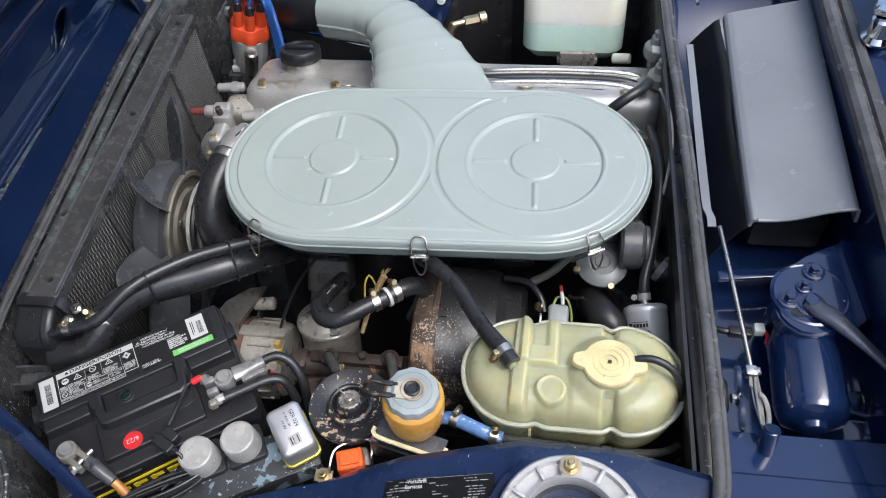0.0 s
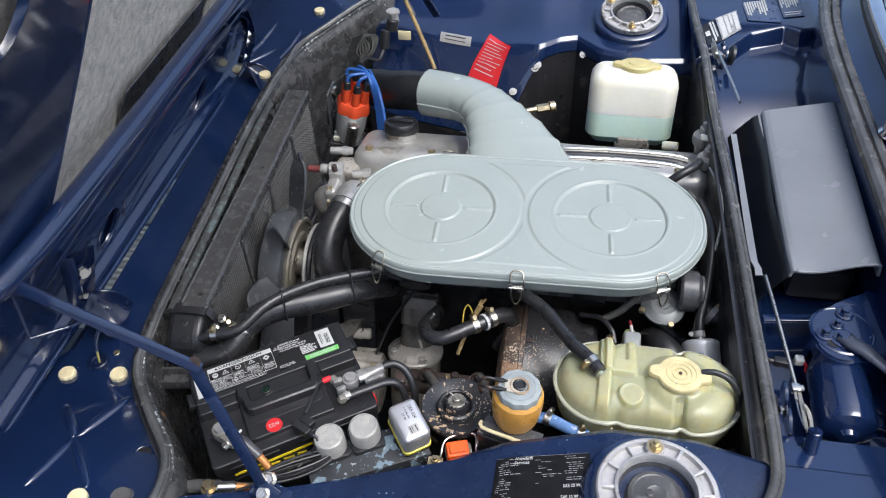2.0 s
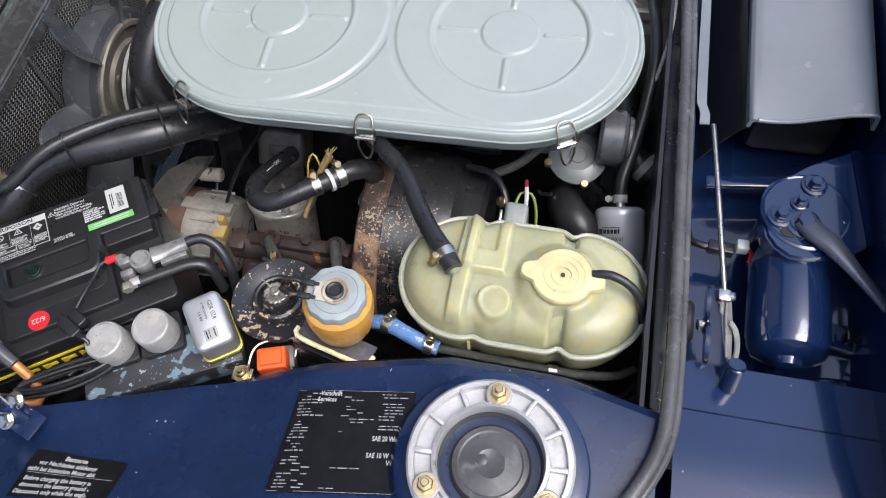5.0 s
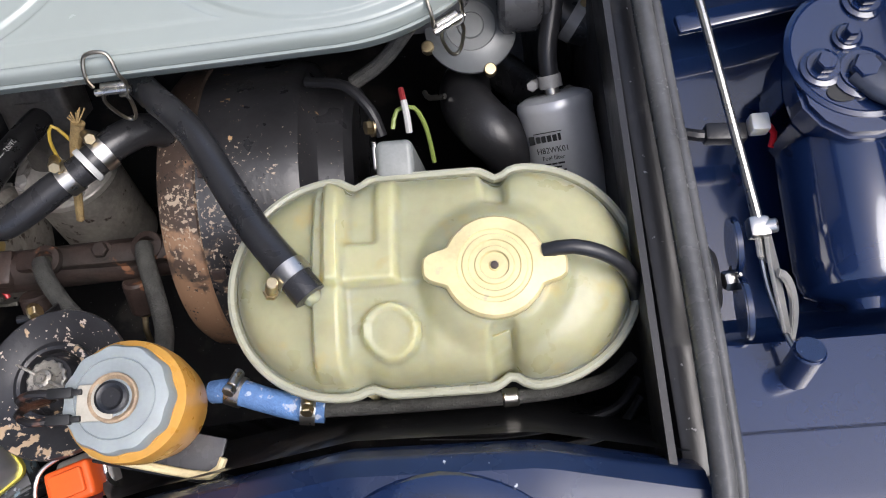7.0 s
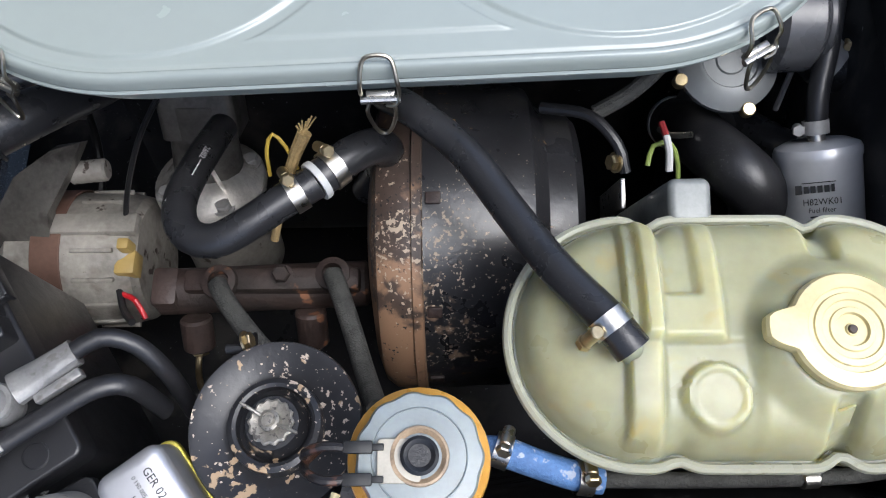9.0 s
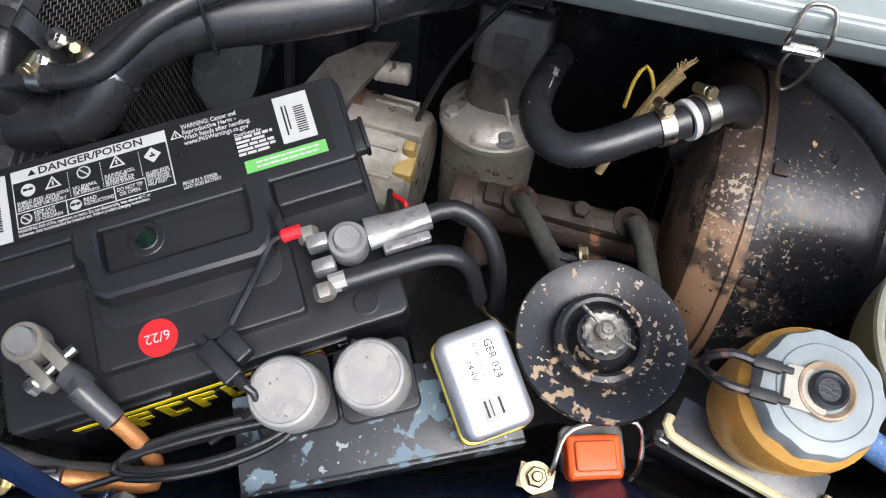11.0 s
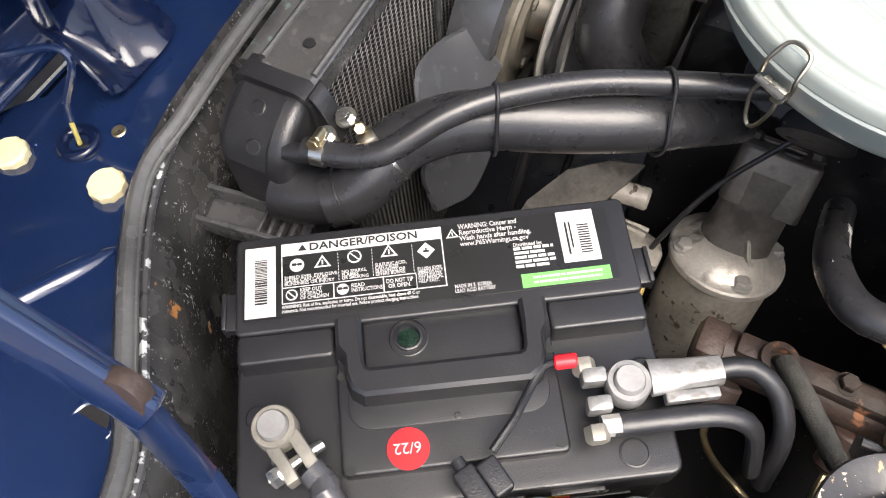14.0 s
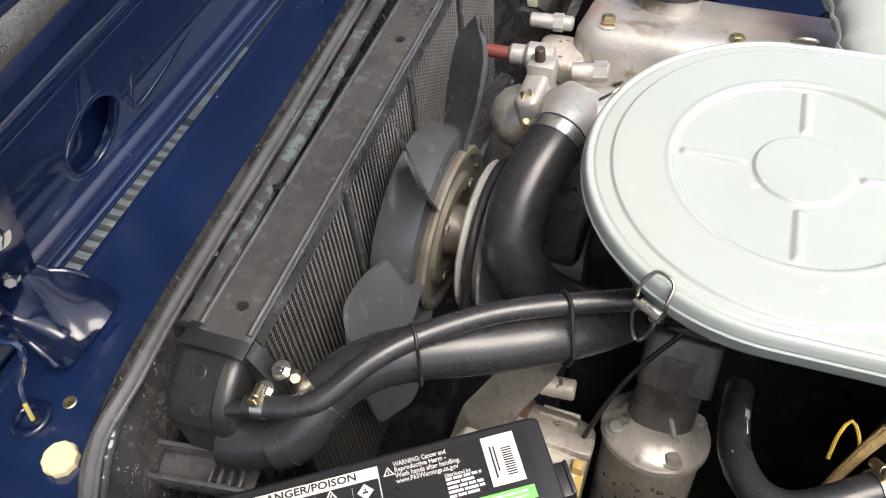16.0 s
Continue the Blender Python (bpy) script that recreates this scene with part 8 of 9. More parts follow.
part("hose_tube", tube([(0.125, 0.712, 0.752), (0.110, 0.718, 0.757), (0.092, 0.738, 0.765), (0.082, 0.775, 0.77), (0.080, 0.83, 0.76)], 0.0165, 18), HOSE, hh)
hose_clamp((0.114, 0.716, 0.756), (0.10, 0.725, 0.76), 0.0168, DUSTY, BRASS, hh, (-0.2, 0.5, 0.8))
part("hose_tube", tube([(0.125, 0.665, 0.70), (0.105, 0.672, 0.70), (0.075, 0.70, 0.69), (0.04, 0.74, 0.68)], 0.0165, 18), HOSE, hh)
hose_clamp((0.108, 0.671, 0.70), (0.09, 0.685, 0.695), 0.0168, DUSTY, BRASS, hh, (-0.2, -0.5, 0.8))
rl = thing("grey_relay", "grey box relay with coloured wires", "relay", (-0.02, 0.61, 0.72))
part("relay_box", rbox(0.024, 0.026, 0.142, 0.005, Matrix.Translation((-0.020, 0.614, 0.700)) @ Matrix.Rotation(radians(14), 4, "X"), 0.004), material("dull_grey_relay_case", (0.19, 0.20, 0.19), 0.4, 0.1, 0.2, 60, 0.15, 300), rl, "dull grey relay case")
part("relay_strip", box(0.003, 0.020, 0.075, Matrix.Translation((-0.041, 0.622, 0.735)) @ Matrix.Rotation(radians(14), 4, "X"), 0.0006), STEEL, rl)
part("strip_bolt", hexhead(along((-0.043, 0.638, 0.765), (-0.06, 0.634, 0.772)), 0.0055, 0.005, 1.3), BRASS, rl)
part("white_wire", tube([(-0.014, 0.622, 0.785), (-0.0145, 0.632, 0.792), (-0.016, 0.642, 0.794)], 0.0024, 8), WHITE_PAPER, rl)
part("red_wire", tube([(-0.0160, 0.642, 0.794), (-0.0168, 0.647, 0.7935), (-0.0175, 0.652, 0.7925)], 0.0022, 8), material("dull_red_wire", (0.20, 0.02, 0.022), 0.5), rl)
part("green_wire", tube([(-0.026, 0.628, 0.780), (-0.022, 0.640, 0.784), (-0.010, 0.642, 0.782), (-0.003, 0.632, 0.768), (0.000, 0.615, 0.745)], 0.0017, 8), material("green_yellow_wire", (0.20, 0.26, 0.06), 0.4), rl)
part("black_wire", tube([(-0.036, 0.632, 0.762), (-0.042, 0.648, 0.772), (-0.06, 0.668, 0.775), (-0.09, 0.68, 0.765)], 0.0040, 10), RUBBER, rl)
part("braided_loom", tube([(-0.055, 0.672, 0.77), (-0.03, 0.683, 0.780), (-0.006, 0.70, 0.80), (0.008, 0.715, 0.815)], 0.0055, 10), CLOTH_HOSE, rl)
vc = thing("vacuum_capsule", "round grey vacuum capsule under the air cleaner", "vacuum capsule", (0.03, 0.695, 0.76))
VC = Matrix.Translation((0.035, 0.703, 0.780)) @ Matrix.Rotation(radians(14), 4, "X")
part("capsule", lathe([(0, -0.02), (0.026, -0.018), (0.031, -0.006), (0.0335, -0.004), (0.0335, 0.0), (0.030, 0.002), (0.022, 0.006), (0.019, 0.0065), (0.018, 0.0050), (0.010, 0.0050), (0.009, 0.0062), (0, 0.0064)], VC, 40), material("aged_grey_zinc", (0.14, 0.147, 0.147), 0.45, 0.3, 0.1, 30, 0.1), vc)
for a in (-70, 0, 200, 110):
    part("capsule_screw", lathe([(0.0048, -0.004), (0.0048, 0.002), (0.0040, 0.003), (0, 0.003)], VC @ Matrix.Rotation(radians(a), 4, "Z") @ Matrix.Translation((0.0345, 0, 0)), 14), BRASS, vc)
part("rod", tube([(0.012, 0.66, 0.76), (0.000, 0.665, 0.75), (-0.004, 0.675, 0.74)], 0.0022, 8), STEEL, vc)
single("carburettor_casting", join(cyl((0.055, 0.72, 0.80), (0.085, 0.72, 0.80), 0.032, 28, 0.004), cyl((0.085, 0.72, 0.80), (0.092, 0.72, 0.80), 0.026, 28, 0.002), box(0.05, 0.08, 0.06, Matrix.Translation((0.03, 0.77, 0.79)), 0.008)), MATT_BLACK, "dirty aluminium throttle body under the air cleaner", "throttle body")

# ---- washer bottle and far side ----
wb = thing("washer_bottle", "white plastic washer bottle half full of blue fluid", "washer bottle", (-0.005, 1.24, 0.72))
WM = Matrix.Translation((-0.014, 1.240, 0.712)) @ Matrix.Rotation(radians(-1), 4, "Z") @ Matrix.Rotation(radians(-12), 4, "X")
part("bottle_fluid_part", rbox(0.174, 0.105, 0.066, 0.032, WM, 0.0005, k=8, bottom=0.018), BLUE_FLUID, wb, "lower half tinted by blue fluid")
part("bottle_upper", rbox(0.174, 0.105, 0.084, 0.032, WM @ Matrix.Translation((0, 0, 0.066)), 0.028, k=8), WHITE_PLASTIC, wb, "empty white upper half")
WC = WM @ Matrix.Translation((0.002, 0.0, 0.148))
part("bottle_cap", lathe([(0.030, 0), (0.034, 0.001), (0.035, 0.009), (0.033, 0.011), (0.018, 0.0115), (0.017, 0.0135), (0, 0.0135)], WC, 64, lambda a, r: r + (0.013 * smooth(0.4, 0.1, min(abs(a - math.pi), min(a, 2 * math.pi - a))) if r > 0.029 else 0)), TANK_CAP, wb, "pale yellow cap with ears")
part("bottle_bracket", join(box(0.06, 0.02, 0.03, Matrix.Translation((-0.005, 1.195, 0.728)), 0.002), box(0.07, 0.10, 0.012, Matrix.Translation((-0.005, 1.24, 0.722)), 0.002)), ALU_DIRTY, wb)
part("pump_plug", cyl((0.055, 1.185, 0.735), (0.085, 1.178, 0.740), 0.009, 14, 0.002), WHITE_PLASTIC, wb)
for k, (x, y, z) in enumerate(((0.1145, 1.105, 0.812), (0.1165, 1.032, 0.815))):
    vv = thing("vacuum_valve", "small grey metal valve on the bulkhead", "valve", (x, y, z - 0.03), "vacuum valves on the bulkhead")
    part("valve_body", lathe([(0, -0.04), (0.010, -0.04), (0.012, -0.012), (0.018, -0.006), (0.020, 0.004), (0.018, 0.012), (0.011, 0.018), (0.009, 0.028), (0.006, 0.030), (0.006, 0.038), (0, 0.039)], Matrix.Translation((x, y, z)), 28), DUSTY, vv)
single("valve_strap", box(0.030, 0.016, 0.004, Matrix.Translation((0.118, 1.068, 0.842)) @ Matrix.Rotation(radians(10), 4, "Y"), 0.001), WHITE_PLASTIC, "whitish plastic strap between two valves", "strap")
bf = thing("brass_fitting", "brass pipe fitting on the far wheel house", "pipe fitting", (-0.2, 1.26, 0.72))
part("fitting", join(cyl((-0.205, 1.225, 0.775), (-0.180, 1.235, 0.775), 0.009, 6, 0.001), cyl((-0.225, 1.215, 0.775), (-0.205, 1.225, 0.775), 0.006, 12), cyl((-0.180, 1.235, 0.775), (-0.168, 1.240, 0.775), 0.0115, 18, 0.001), cyl((-0.24, 1.21, 0.74), (-0.222, 1.217, 0.775), 0.008, 12)), BRASS, bf)


def far_wall(x, t, off=0.0018):
    p = Vector(fender_profile(x, 0.5 + 0.5 * t, True))
    q = Vector(fender_profile(x, 0.5 + 0.5 * min(1, t + 0.02), True))
    d = (q - p).normalized()
    n = Vector((0, d.z, -d.y))
    if n.z < 0:
        n = -n
    return p + n * off


rs = thing("red_sticker", "red warning sticker with white lines of print", "sticker", (-0.31, 1.42, 0.79))
STK = ((-0.335, 0.45), (-0.280, 0.52), (-0.375, 0.71), (-0.305, 0.75))          # corners along the far fender


def on_sticker(u, v, off):
    a, b, c, d = STK
    x = lerp(lerp(a[0], b[0], u), lerp(c[0], d[0], u), v)
    w = lerp(lerp(a[1], b[1], u), lerp(c[1], d[1], u), v)
    return far_wall(x, (w - 0.5) / 0.5, off)


part("sticker_sheet", slab(lambda u, v: on_sticker(u, v, 0.0022), np.linspace(0, 1, 10), np.linspace(0, 1, 16), 0.0), RED, rs)
for i in range(10):
    w = 0.78 - 0.22 * (i % 3 == 2) - 0.1 * (i % 2)
    part("print_line", slab(lambda u, v: on_sticker(0.1 + w * u, 0.09 + 0.083 * i + 0.018 * v, 0.0030), np.linspace(0, 1, 10), [0, 1], 0.0), WHITE_PAPER, rs)
pl = thing("type_plate", "small grey metal type plate", "plate", (-0.41, 1.45, 0.81))
part("plate_sheet", slab(lambda u, v: far_wall(-0.452 + 0.076 * u, -0.05 + 0.13 * v, 0.002), np.linspace(0, 1, 5), np.linspace(0, 1, 4), 0.0), DUSTY, pl)
for i in range(2):
    part("print_line", slab(lambda u, v: far_wall(-0.440 + 0.05 * u, -0.02 + 0.045 * i + 0.012 * v, 0.0026), np.linspace(0, 1, 4), [0, 1], 0.0), INK_AND_DARK, pl)
hs = thing("hood_sensor", "dirty plug sensor with black cables on the far fender", "sensor", (-0.57, 1.45, 0.78))
part("sensor_plug", join(cyl((-0.575, 1.43, 0.775), (-0.572, 1.445, 0.815), 0.011, 18, 0.002), cyl((-0.560, 1.452, 0.810), (-0.556, 1.458, 0.835), 0.014, 18, 0.002)), BLACK_PLASTIC, hs)
part("sensor_bracket", box(0.030, 0.004, 0.022, Matrix.Translation((-0.530, 1.452, 0.80)), 0.001), CREAM, hs)
part("sensor_cap", lathe([(0.014, 0), (0.012, 0.018), (0.016, 0.020), (0.016, 0.026), (0, 0.028)], Matrix.Translation((-0.558, 1.470, 0.825)), 8), DUSTY, hs)
part("cable", tube([(-0.577, 1.425, 0.775), (-0.583, 1.395, 0.765), (-0.60, 1.36, 0.79), (-0.605, 1.32, 0.80)], 0.0045, 10), RUBBER, hs)
for i in range(5):
    part("wire_tangle", tube([(-0.635 + 0.008 * i, 1.405, 0.775 + 0.004 * i), (-0.625, 1.425 + 0.004 * i, 0.800), (-0.605 + 0.004 * i, 1.43, 0.805), (-0.598, 1.41, 0.785 - 0.003 * i), (-0.615, 1.395, 0.77)], 0.0018, 7, closed=True), CLOTH_HOSE, hs)
hp = thing("hood_prop_strap", "tan rod with black strap beside the far fender", "rod", (-0.49, 1.45, 0.8))
part("tan_rod", tube([(-0.455, 1.420, 0.735), (-0.485, 1.447, 0.79), (-0.520, 1.478, 0.852), (-0.56, 1.515, 0.92), (-0.64, 1.58, 1.06)], 0.0048, 10), WOOD_ROD, hp)
part("black_strap", tube([(-0.511, 1.476, 0.838), (-0.530, 1.490, 0.868), (-0.57, 1.525, 0.935), (-0.65, 1.59, 1.07)], 0.0065, 8), MATT_BLACK, hp)
ig = thing("ignition_bracket", "dark metal bracket with plugs beside the distributor", "bracket", (-0.63, 1.19, 0.70))
part("bracket_plate", join(box(0.004, 0.06, 0.12, Matrix.Translation((-0.640, 1.205, 0.745)), 0.001), box(0.07, 0.05, 0.004, Matrix.Translation((-0.605, 1.175, 0.700)), 0.001)), MATT_BLACK, ig)
part("bracket_bolt", hexhead(along((-0.637, 1.22, 0.79), (-0.60, 1.215, 0.795)), 0.010, 0.006, 1.5), STEEL, ig)
part("terminal", join(*[box(0.014, 0.010, 0.012, Matrix.Translation((-0.625, 1.185 - 0.012 * k, 0.722 - 0.006 * k)), 0.002) for k in range(3)]), WHITE_PLASTIC, ig)

# ---- cowl: heater blower cover, wiper motor and linkages ----
cb = thing("heater_cover", "smooth dark grey heater blower cover in the cowl", "heater cover", (0.24, 0.9, 0.80))


def cover(u, v):
    y = lerp(0.703, 1.100, v)
    x, z = table([(0, 0.198, 0.868), (0.10, 0.199, 0.8735), (0.22, 0.2025, 0.8775), (0.34, 0.209, 0.8805), (0.93, 0.309, 0.9045), (0.975, 0.3145, 0.903), (1, 0.3165, 0.885)], u)
    wob = 0.004 * math.exp(-((v - 0.0) / 0.10) ** 2) * math.sin(3 * math.pi * u)
    return (x + 0.004 * v, y, z + 0.010 * v + wob)


part("cover_shell", slab(cover, list(np.linspace(0, 0.4, 22)) + list(np.linspace(0.45, 0.9, 8)) + list(np.linspace(0.92, 1, 8)), np.linspace(0, 1, 40), 0.004), TEXTILE_GREY, cb, "smooth grey plastic shell", sharp=60)
part("front_skirt", slab(lambda u, v: (lerp(0.1985, 0.163, u ** 0.8) + 0.002 * math.sin(11 * v), lerp(0.703, 1.100, v) + 0.02 * u * (1 if v > 0.9 else 0), lerp(0.8685, 0.800, u) + 0.010 * v), np.linspace(0, 1, 12), np.linspace(0, 1, 30), 0.002), SKIRT, cb, "glossy black side of the cover", sharp=60)
part("rear_skirt", slab(lambda u, v: (lerp(0.3168, 0.332, u) + 0.004 * v, lerp(0.703, 1.100, v), lerp(0.886, 0.868, u) + 0.010 * v), [0, 0.5, 1], np.linspace(0, 1, 20), 0.002), SKIRT, cb, "black strip behind the cover")
part("edge_fold", tube([cover(u, 0.0) for u in np.linspace(0.30, 0.96, 20)], 0.0022, 8, 0.02), TEXTILE_GREY, cb)
part("side_flap", slab(lambda u, v: (0.148 + 0.004 * smooth(0.25, 0.15, v) + 0.010 * u, lerp(0.700, 0.80 + 0.25 * smooth(0.3, 1, v), v), 0.868 + 0.001 * u + 0.006 * math.sin(9 * v) * (1 - u) * 0.4), [0, 0.5, 1], np.linspace(0, 1, 16), 0.002), TEXTILE_GREY, cb)
part("blower_inside", box(0.09, 0.36, 0.06, Matrix.Translation((0.258, 0.91, 0.825)), 0.01), BLACK_PLASTIC, cb)

wm = thing("wiper_motor", "dark blue painted wiper motor with crank arm", "wiper motor", (0.255, 0.56, 0.79))
MC = Matrix.Translation((0.254, 0.566, 0.822)) @ Matrix.Rotation(radians(90), 4, "X") @ Matrix.Rotation(radians(-2), 4, "Y")
part("motor_can", lathe([(0, -0.004), (0.033, -0.004), (0.0375, 0.0), (0.0380, 0.004), (0.0380, 0.074), (0.0368, 0.077), (0.0368, 0.082), (0.034, 0.088), (0.022, 0.093), (0.014, 0.095), (0.011, 0.101), (0, 0.102)], MC, 48), BLUE, wm, "dark blue motor can")
GP = Matrix.Translation((0.256, 0.610, 0.864))
GEAR = [(0.217, 0.593), (0.2195, 0.612), (0.228, 0.634), (0.243, 0.651), (0.258, 0.664), (0.275, 0.675), (0.303, 0.690), (0.313, 0.583), (0.298, 0.571), (0.280, 0.562), (0.258, 0.556), (0.240, 0.557), (0.227, 0.566), (0.219, 0.578)]
gear = part("gear_housing", plate(GEAR[::-1], 0.024, Matrix.Translation((0, 0, 0.8415)), 0.003), BLUE, wm, "dark blue gear housing")
part("gear_plate", lathe([(0, 0), (0.0425, 0), (0.0425, 0.0022), (0.0400, 0.0036), (0.0385, 0.0026), (0, 0.0026)], GP, 48), BLUE, gear)
part("housing_slope", slab(lambda u, v: (lerp(lerp(0.3015, 0.3115, v), 0.328, u), lerp(lerp(0.690, 0.583, v), lerp(0.700, 0.588, v), u), 0.8655 - 0.016 * u ** 1.6), np.linspace(0, 1, 8), np.linspace(0, 1, 6), 0.004), BLUE, gear, sharp=60)
part("housing_side", slab(lambda u, v: (*table([(i / 13, p[0], p[1]) for i, p in enumerate(GEAR)], u), 0.842 - 0.04 * v), np.linspace(0, 1, 40), [0, 1], 0.002), BLUE, gear)
for x, y, r in ((-0.024, -0.010, 0.0085), (0.008, 0.031, 0.0085), (-0.006, 0.008, 0.0060), (-0.003, -0.015, 0.0115)):
    bolt = part("housing_bolt", hexhead(GP @ Matrix.Translation((x, y, 0.0065)), r * 0.72, 0.0065, 0), BLUE, gear)
    part("bolt_washer", lathe([(0, 0.002), (r * 1.45, 0.002), (r * 1.45, 0.0045), (r * 1.1, 0.0052), (r * 1.1, 0.0066), (0, 0.0066)], GP @ Matrix.Translation((x, y, 0)), 24), BLUE, bolt)
part("crank_slot", lathe([(0, 0), (1, 0), (1, 0.0006), (0, 0.0006)], GP @ Matrix.Translation((-0.015, -0.026, 0.0028)) @ Matrix.Diagonal((0.009, 0.006, 1, 1)), 20), INK_AND_DARK, gear)
part("crank_arm", tube([(0.253, 0.596, 0.8705), (0.262, 0.584, 0.8715), (0.276, 0.573, 0.872), (0.304, 0.540, 0.870), (0.338, 0.499, 0.866), (0.352, 0.482, 0.864)], [0.012, 0.0115, 0.0080, 0.0062, 0.0060, 0.0060], 12, flat=0.5), CRANK, wm, "grey-blue steel crank arm", sharp=60)
part("cowl_rib", box(0.10, 0.014, 0.006, Matrix.Translation((0.222, 0.678, 0.808)) @ Matrix.Rotation(radians(8), 4, "Z"), 0.002), BLUE, wm)
part("motor_bracket", rbox(0.046, 0.026, 0.004, 0.004, Matrix.Translation((0.316, 0.511, 0.799)) @ Matrix.Rotation(radians(-12), 4, "Z"), 0.001), BLUE, wm)
part("return_spring", tube([(0.306 + 0.0019 * k / 2, 0.512 + 0.0078 * math.cos(k * math.pi / 4), 0.812 + 0.0078 * math.sin(k * math.pi / 4)) for k in range(30)], 0.0017, 6, 0.003), SKIRT, wm, "black coil spring")
conn = thing("cable_connector", "dark cable connector with white plug and red wire", "connector", (0.2, 0.59, 0.80))
part("connector_block", box(0.026, 0.012, 0.012, Matrix.Translation((0.190, 0.588, 0.812)) @ Matrix.Rotation(radians(-5), 4, "Z"), 0.002), BLACK_PLASTIC, conn)
part("white_plug", box(0.012, 0.012, 0.012, Matrix.Translation((0.210, 0.590, 0.818)), 0.002), WHITE_PLASTIC, conn)
part("red_wire", tube([(0.215, 0.590, 0.818), (0.220, 0.585, 0.814), (0.219, 0.578, 0.808)], 0.0022, 8), RED_PLASTIC, conn)
part("black_wires", tube([(0.178, 0.588, 0.812), (0.168, 0.590, 0.812), (0.160, 0.60, 0.805), (0.156, 0.63, 0.80)], 0.004, 8), RUBBER, conn)
lk = thing("throttle_linkage", "bright steel throttle rod with joint and return plates", "linkage", (0.18, 0.52, 0.80))
part("rod", tube([(0.166, 0.700, 0.868), (0.172, 0.640, 0.866), (0.180, 0.560, 0.860), (0.1845, 0.517, 0.856)], 0.0028, 10, 0.02), STEEL, lk, "long steel rod")
part("joint_block", join(box(0.012, 0.012, 0.010, Matrix.Translation((0.1845, 0.512, 0.854)), 0.002), cyl((0.1845, 0.512, 0.854), (0.1945, 0.512, 0.857), 0.0042, 12, 0.001)), STEEL, lk, "pale joint block")
part("pivot_plate", join(plate(oval(0, 0, 0.020, 0.017, 24), 0.004, Matrix.Translation((0.170, 0.505, 0.846)) @ Matrix.Rotation(radians(82), 4, "Y"), 0.001), plate(oval(0, 0, 0.020, 0.019, 24), 0.004, Matrix.Translation((0.172, 0.470, 0.838)) @ Matrix.Rotation(radians(82), 4, "Y"), 0.001)), BLUE, lk, "dark blue pivot plate with two lobes")
ZINC = material("whitish_zinc_plate", (0.45, 0.44, 0.41), 0.35, 0.6, 0.15, 80, 0.2, 400)
arc = [(0.020 * math.cos(radians(a)), 0.028 * math.sin(radians(a))) for a in range(-80, 81, 16)] + [(0.0145 * math.cos(radians(a)), 0.0235 * math.sin(radians(a))) for a in range(80, -81, -16)]
part("return_hook", plate(arc, 0.003, Matrix.Translation((0.186, 0.462, 0.846)) @ Matrix.Rotation(radians(28), 4, "X") @ Matrix.Rotation(radians(34), 4, "Y"), 0.0006), ZINC, lk, "whitish zinc hook plate")
part("return_lever", plate([(-0.005, -0.030), (0.005, -0.030), (0.007, 0.010), (0.002, 0.034), (-0.004, 0.034), (-0.008, 0.008)], 0.0025, Matrix.Translation((0.190, 0.482, 0.848)) @ Matrix.Rotation(radians(55), 4, "Y"), 0.0006), ZINC, lk)
part("lever_arm", plate([(-0.005, -0.020), (0.005, -0.022), (0.006, 0.0), (0.003, 0.026), (-0.005, 0.026), (-0.003, 0.0)], 0.0025, Matrix.Translation((0.184, 0.515, 0.850)) @ Matrix.Rotation(radians(50), 4, "Y"), 0.0006), ZINC, lk)
part("lower_rod", tube([(0.184, 0.508, 0.852), (0.187, 0.480, 0.845), (0.190, 0.455, 0.848), (0.192, 0.443, 0.852)], 0.0016, 8), STEEL, lk)
part("pivot_bolt", hexhead(along((0.172, 0.487, 0.838), (0.15, 0.485, 0.84)), 0.006, 0.007, 1.4), STEEL, lk)
part("pivot_stop", lathe([(0.020, 0), (0.020, 0.006), (0.016, 0.009), (0, 0.009)], along((0.152, 0.487, 0.840), (0.165, 0.487, 0.842)), 24), RUBBER, lk)
post = single("cable_post", join(cyl((0.194, 0.430, 0.838), (0.194, 0.440, 0.868), 0.0085, 20, 0.001), cyl((0.194, 0.440, 0.868), (0.194, 0.4405, 0.8690), 0.0075, 18)), BLUE, "dark blue cable post on the cowl shelf", "post")
lk2 = copy_thing(lk, Matrix.Translation((0.152, 1.300, 0.822)) @ Matrix.Rotation(math.pi, 4, "Z"))
lk2["label"] = "bright steel return plates at the far cowl end"
wa = thing("windscreen_wiper", "silver wiper arm on the windscreen", "wiper arm", (0.36, 0.95, 0.97))
part("arm_head", join(box(0.030, 0.050, 0.016, Matrix.Translation((0.365, 0.965, 0.998)) @ Matrix.Rotation(radians(-20), 4, "Z") @ Matrix.Rotation(radians(-12), 4, "X"), 0.006), cyl((0.360, 0.948, 0.965), (0.360, 0.948, 0.992), 0.014, 20, 0.003)), CHROME, wa, "chrome arm head")
part("arm", loft([oval_ring((0.368, 0.985, 1.002), (0.3, 1, 0.2), 0.020, 0.010, n=12), oval_ring((0.395, 1.06, 1.020), (0.3, 1, 0.25), 0.014, 0.008, n=12), oval_ring((0.43, 1.17, 1.05), (0.3, 1, 0.25), 0.010, 0.007, n=12), oval_ring((0.47, 1.30, 1.085), (0.3, 1, 0.25), 0.008, 0.006, n=12)]), STEEL, wa)
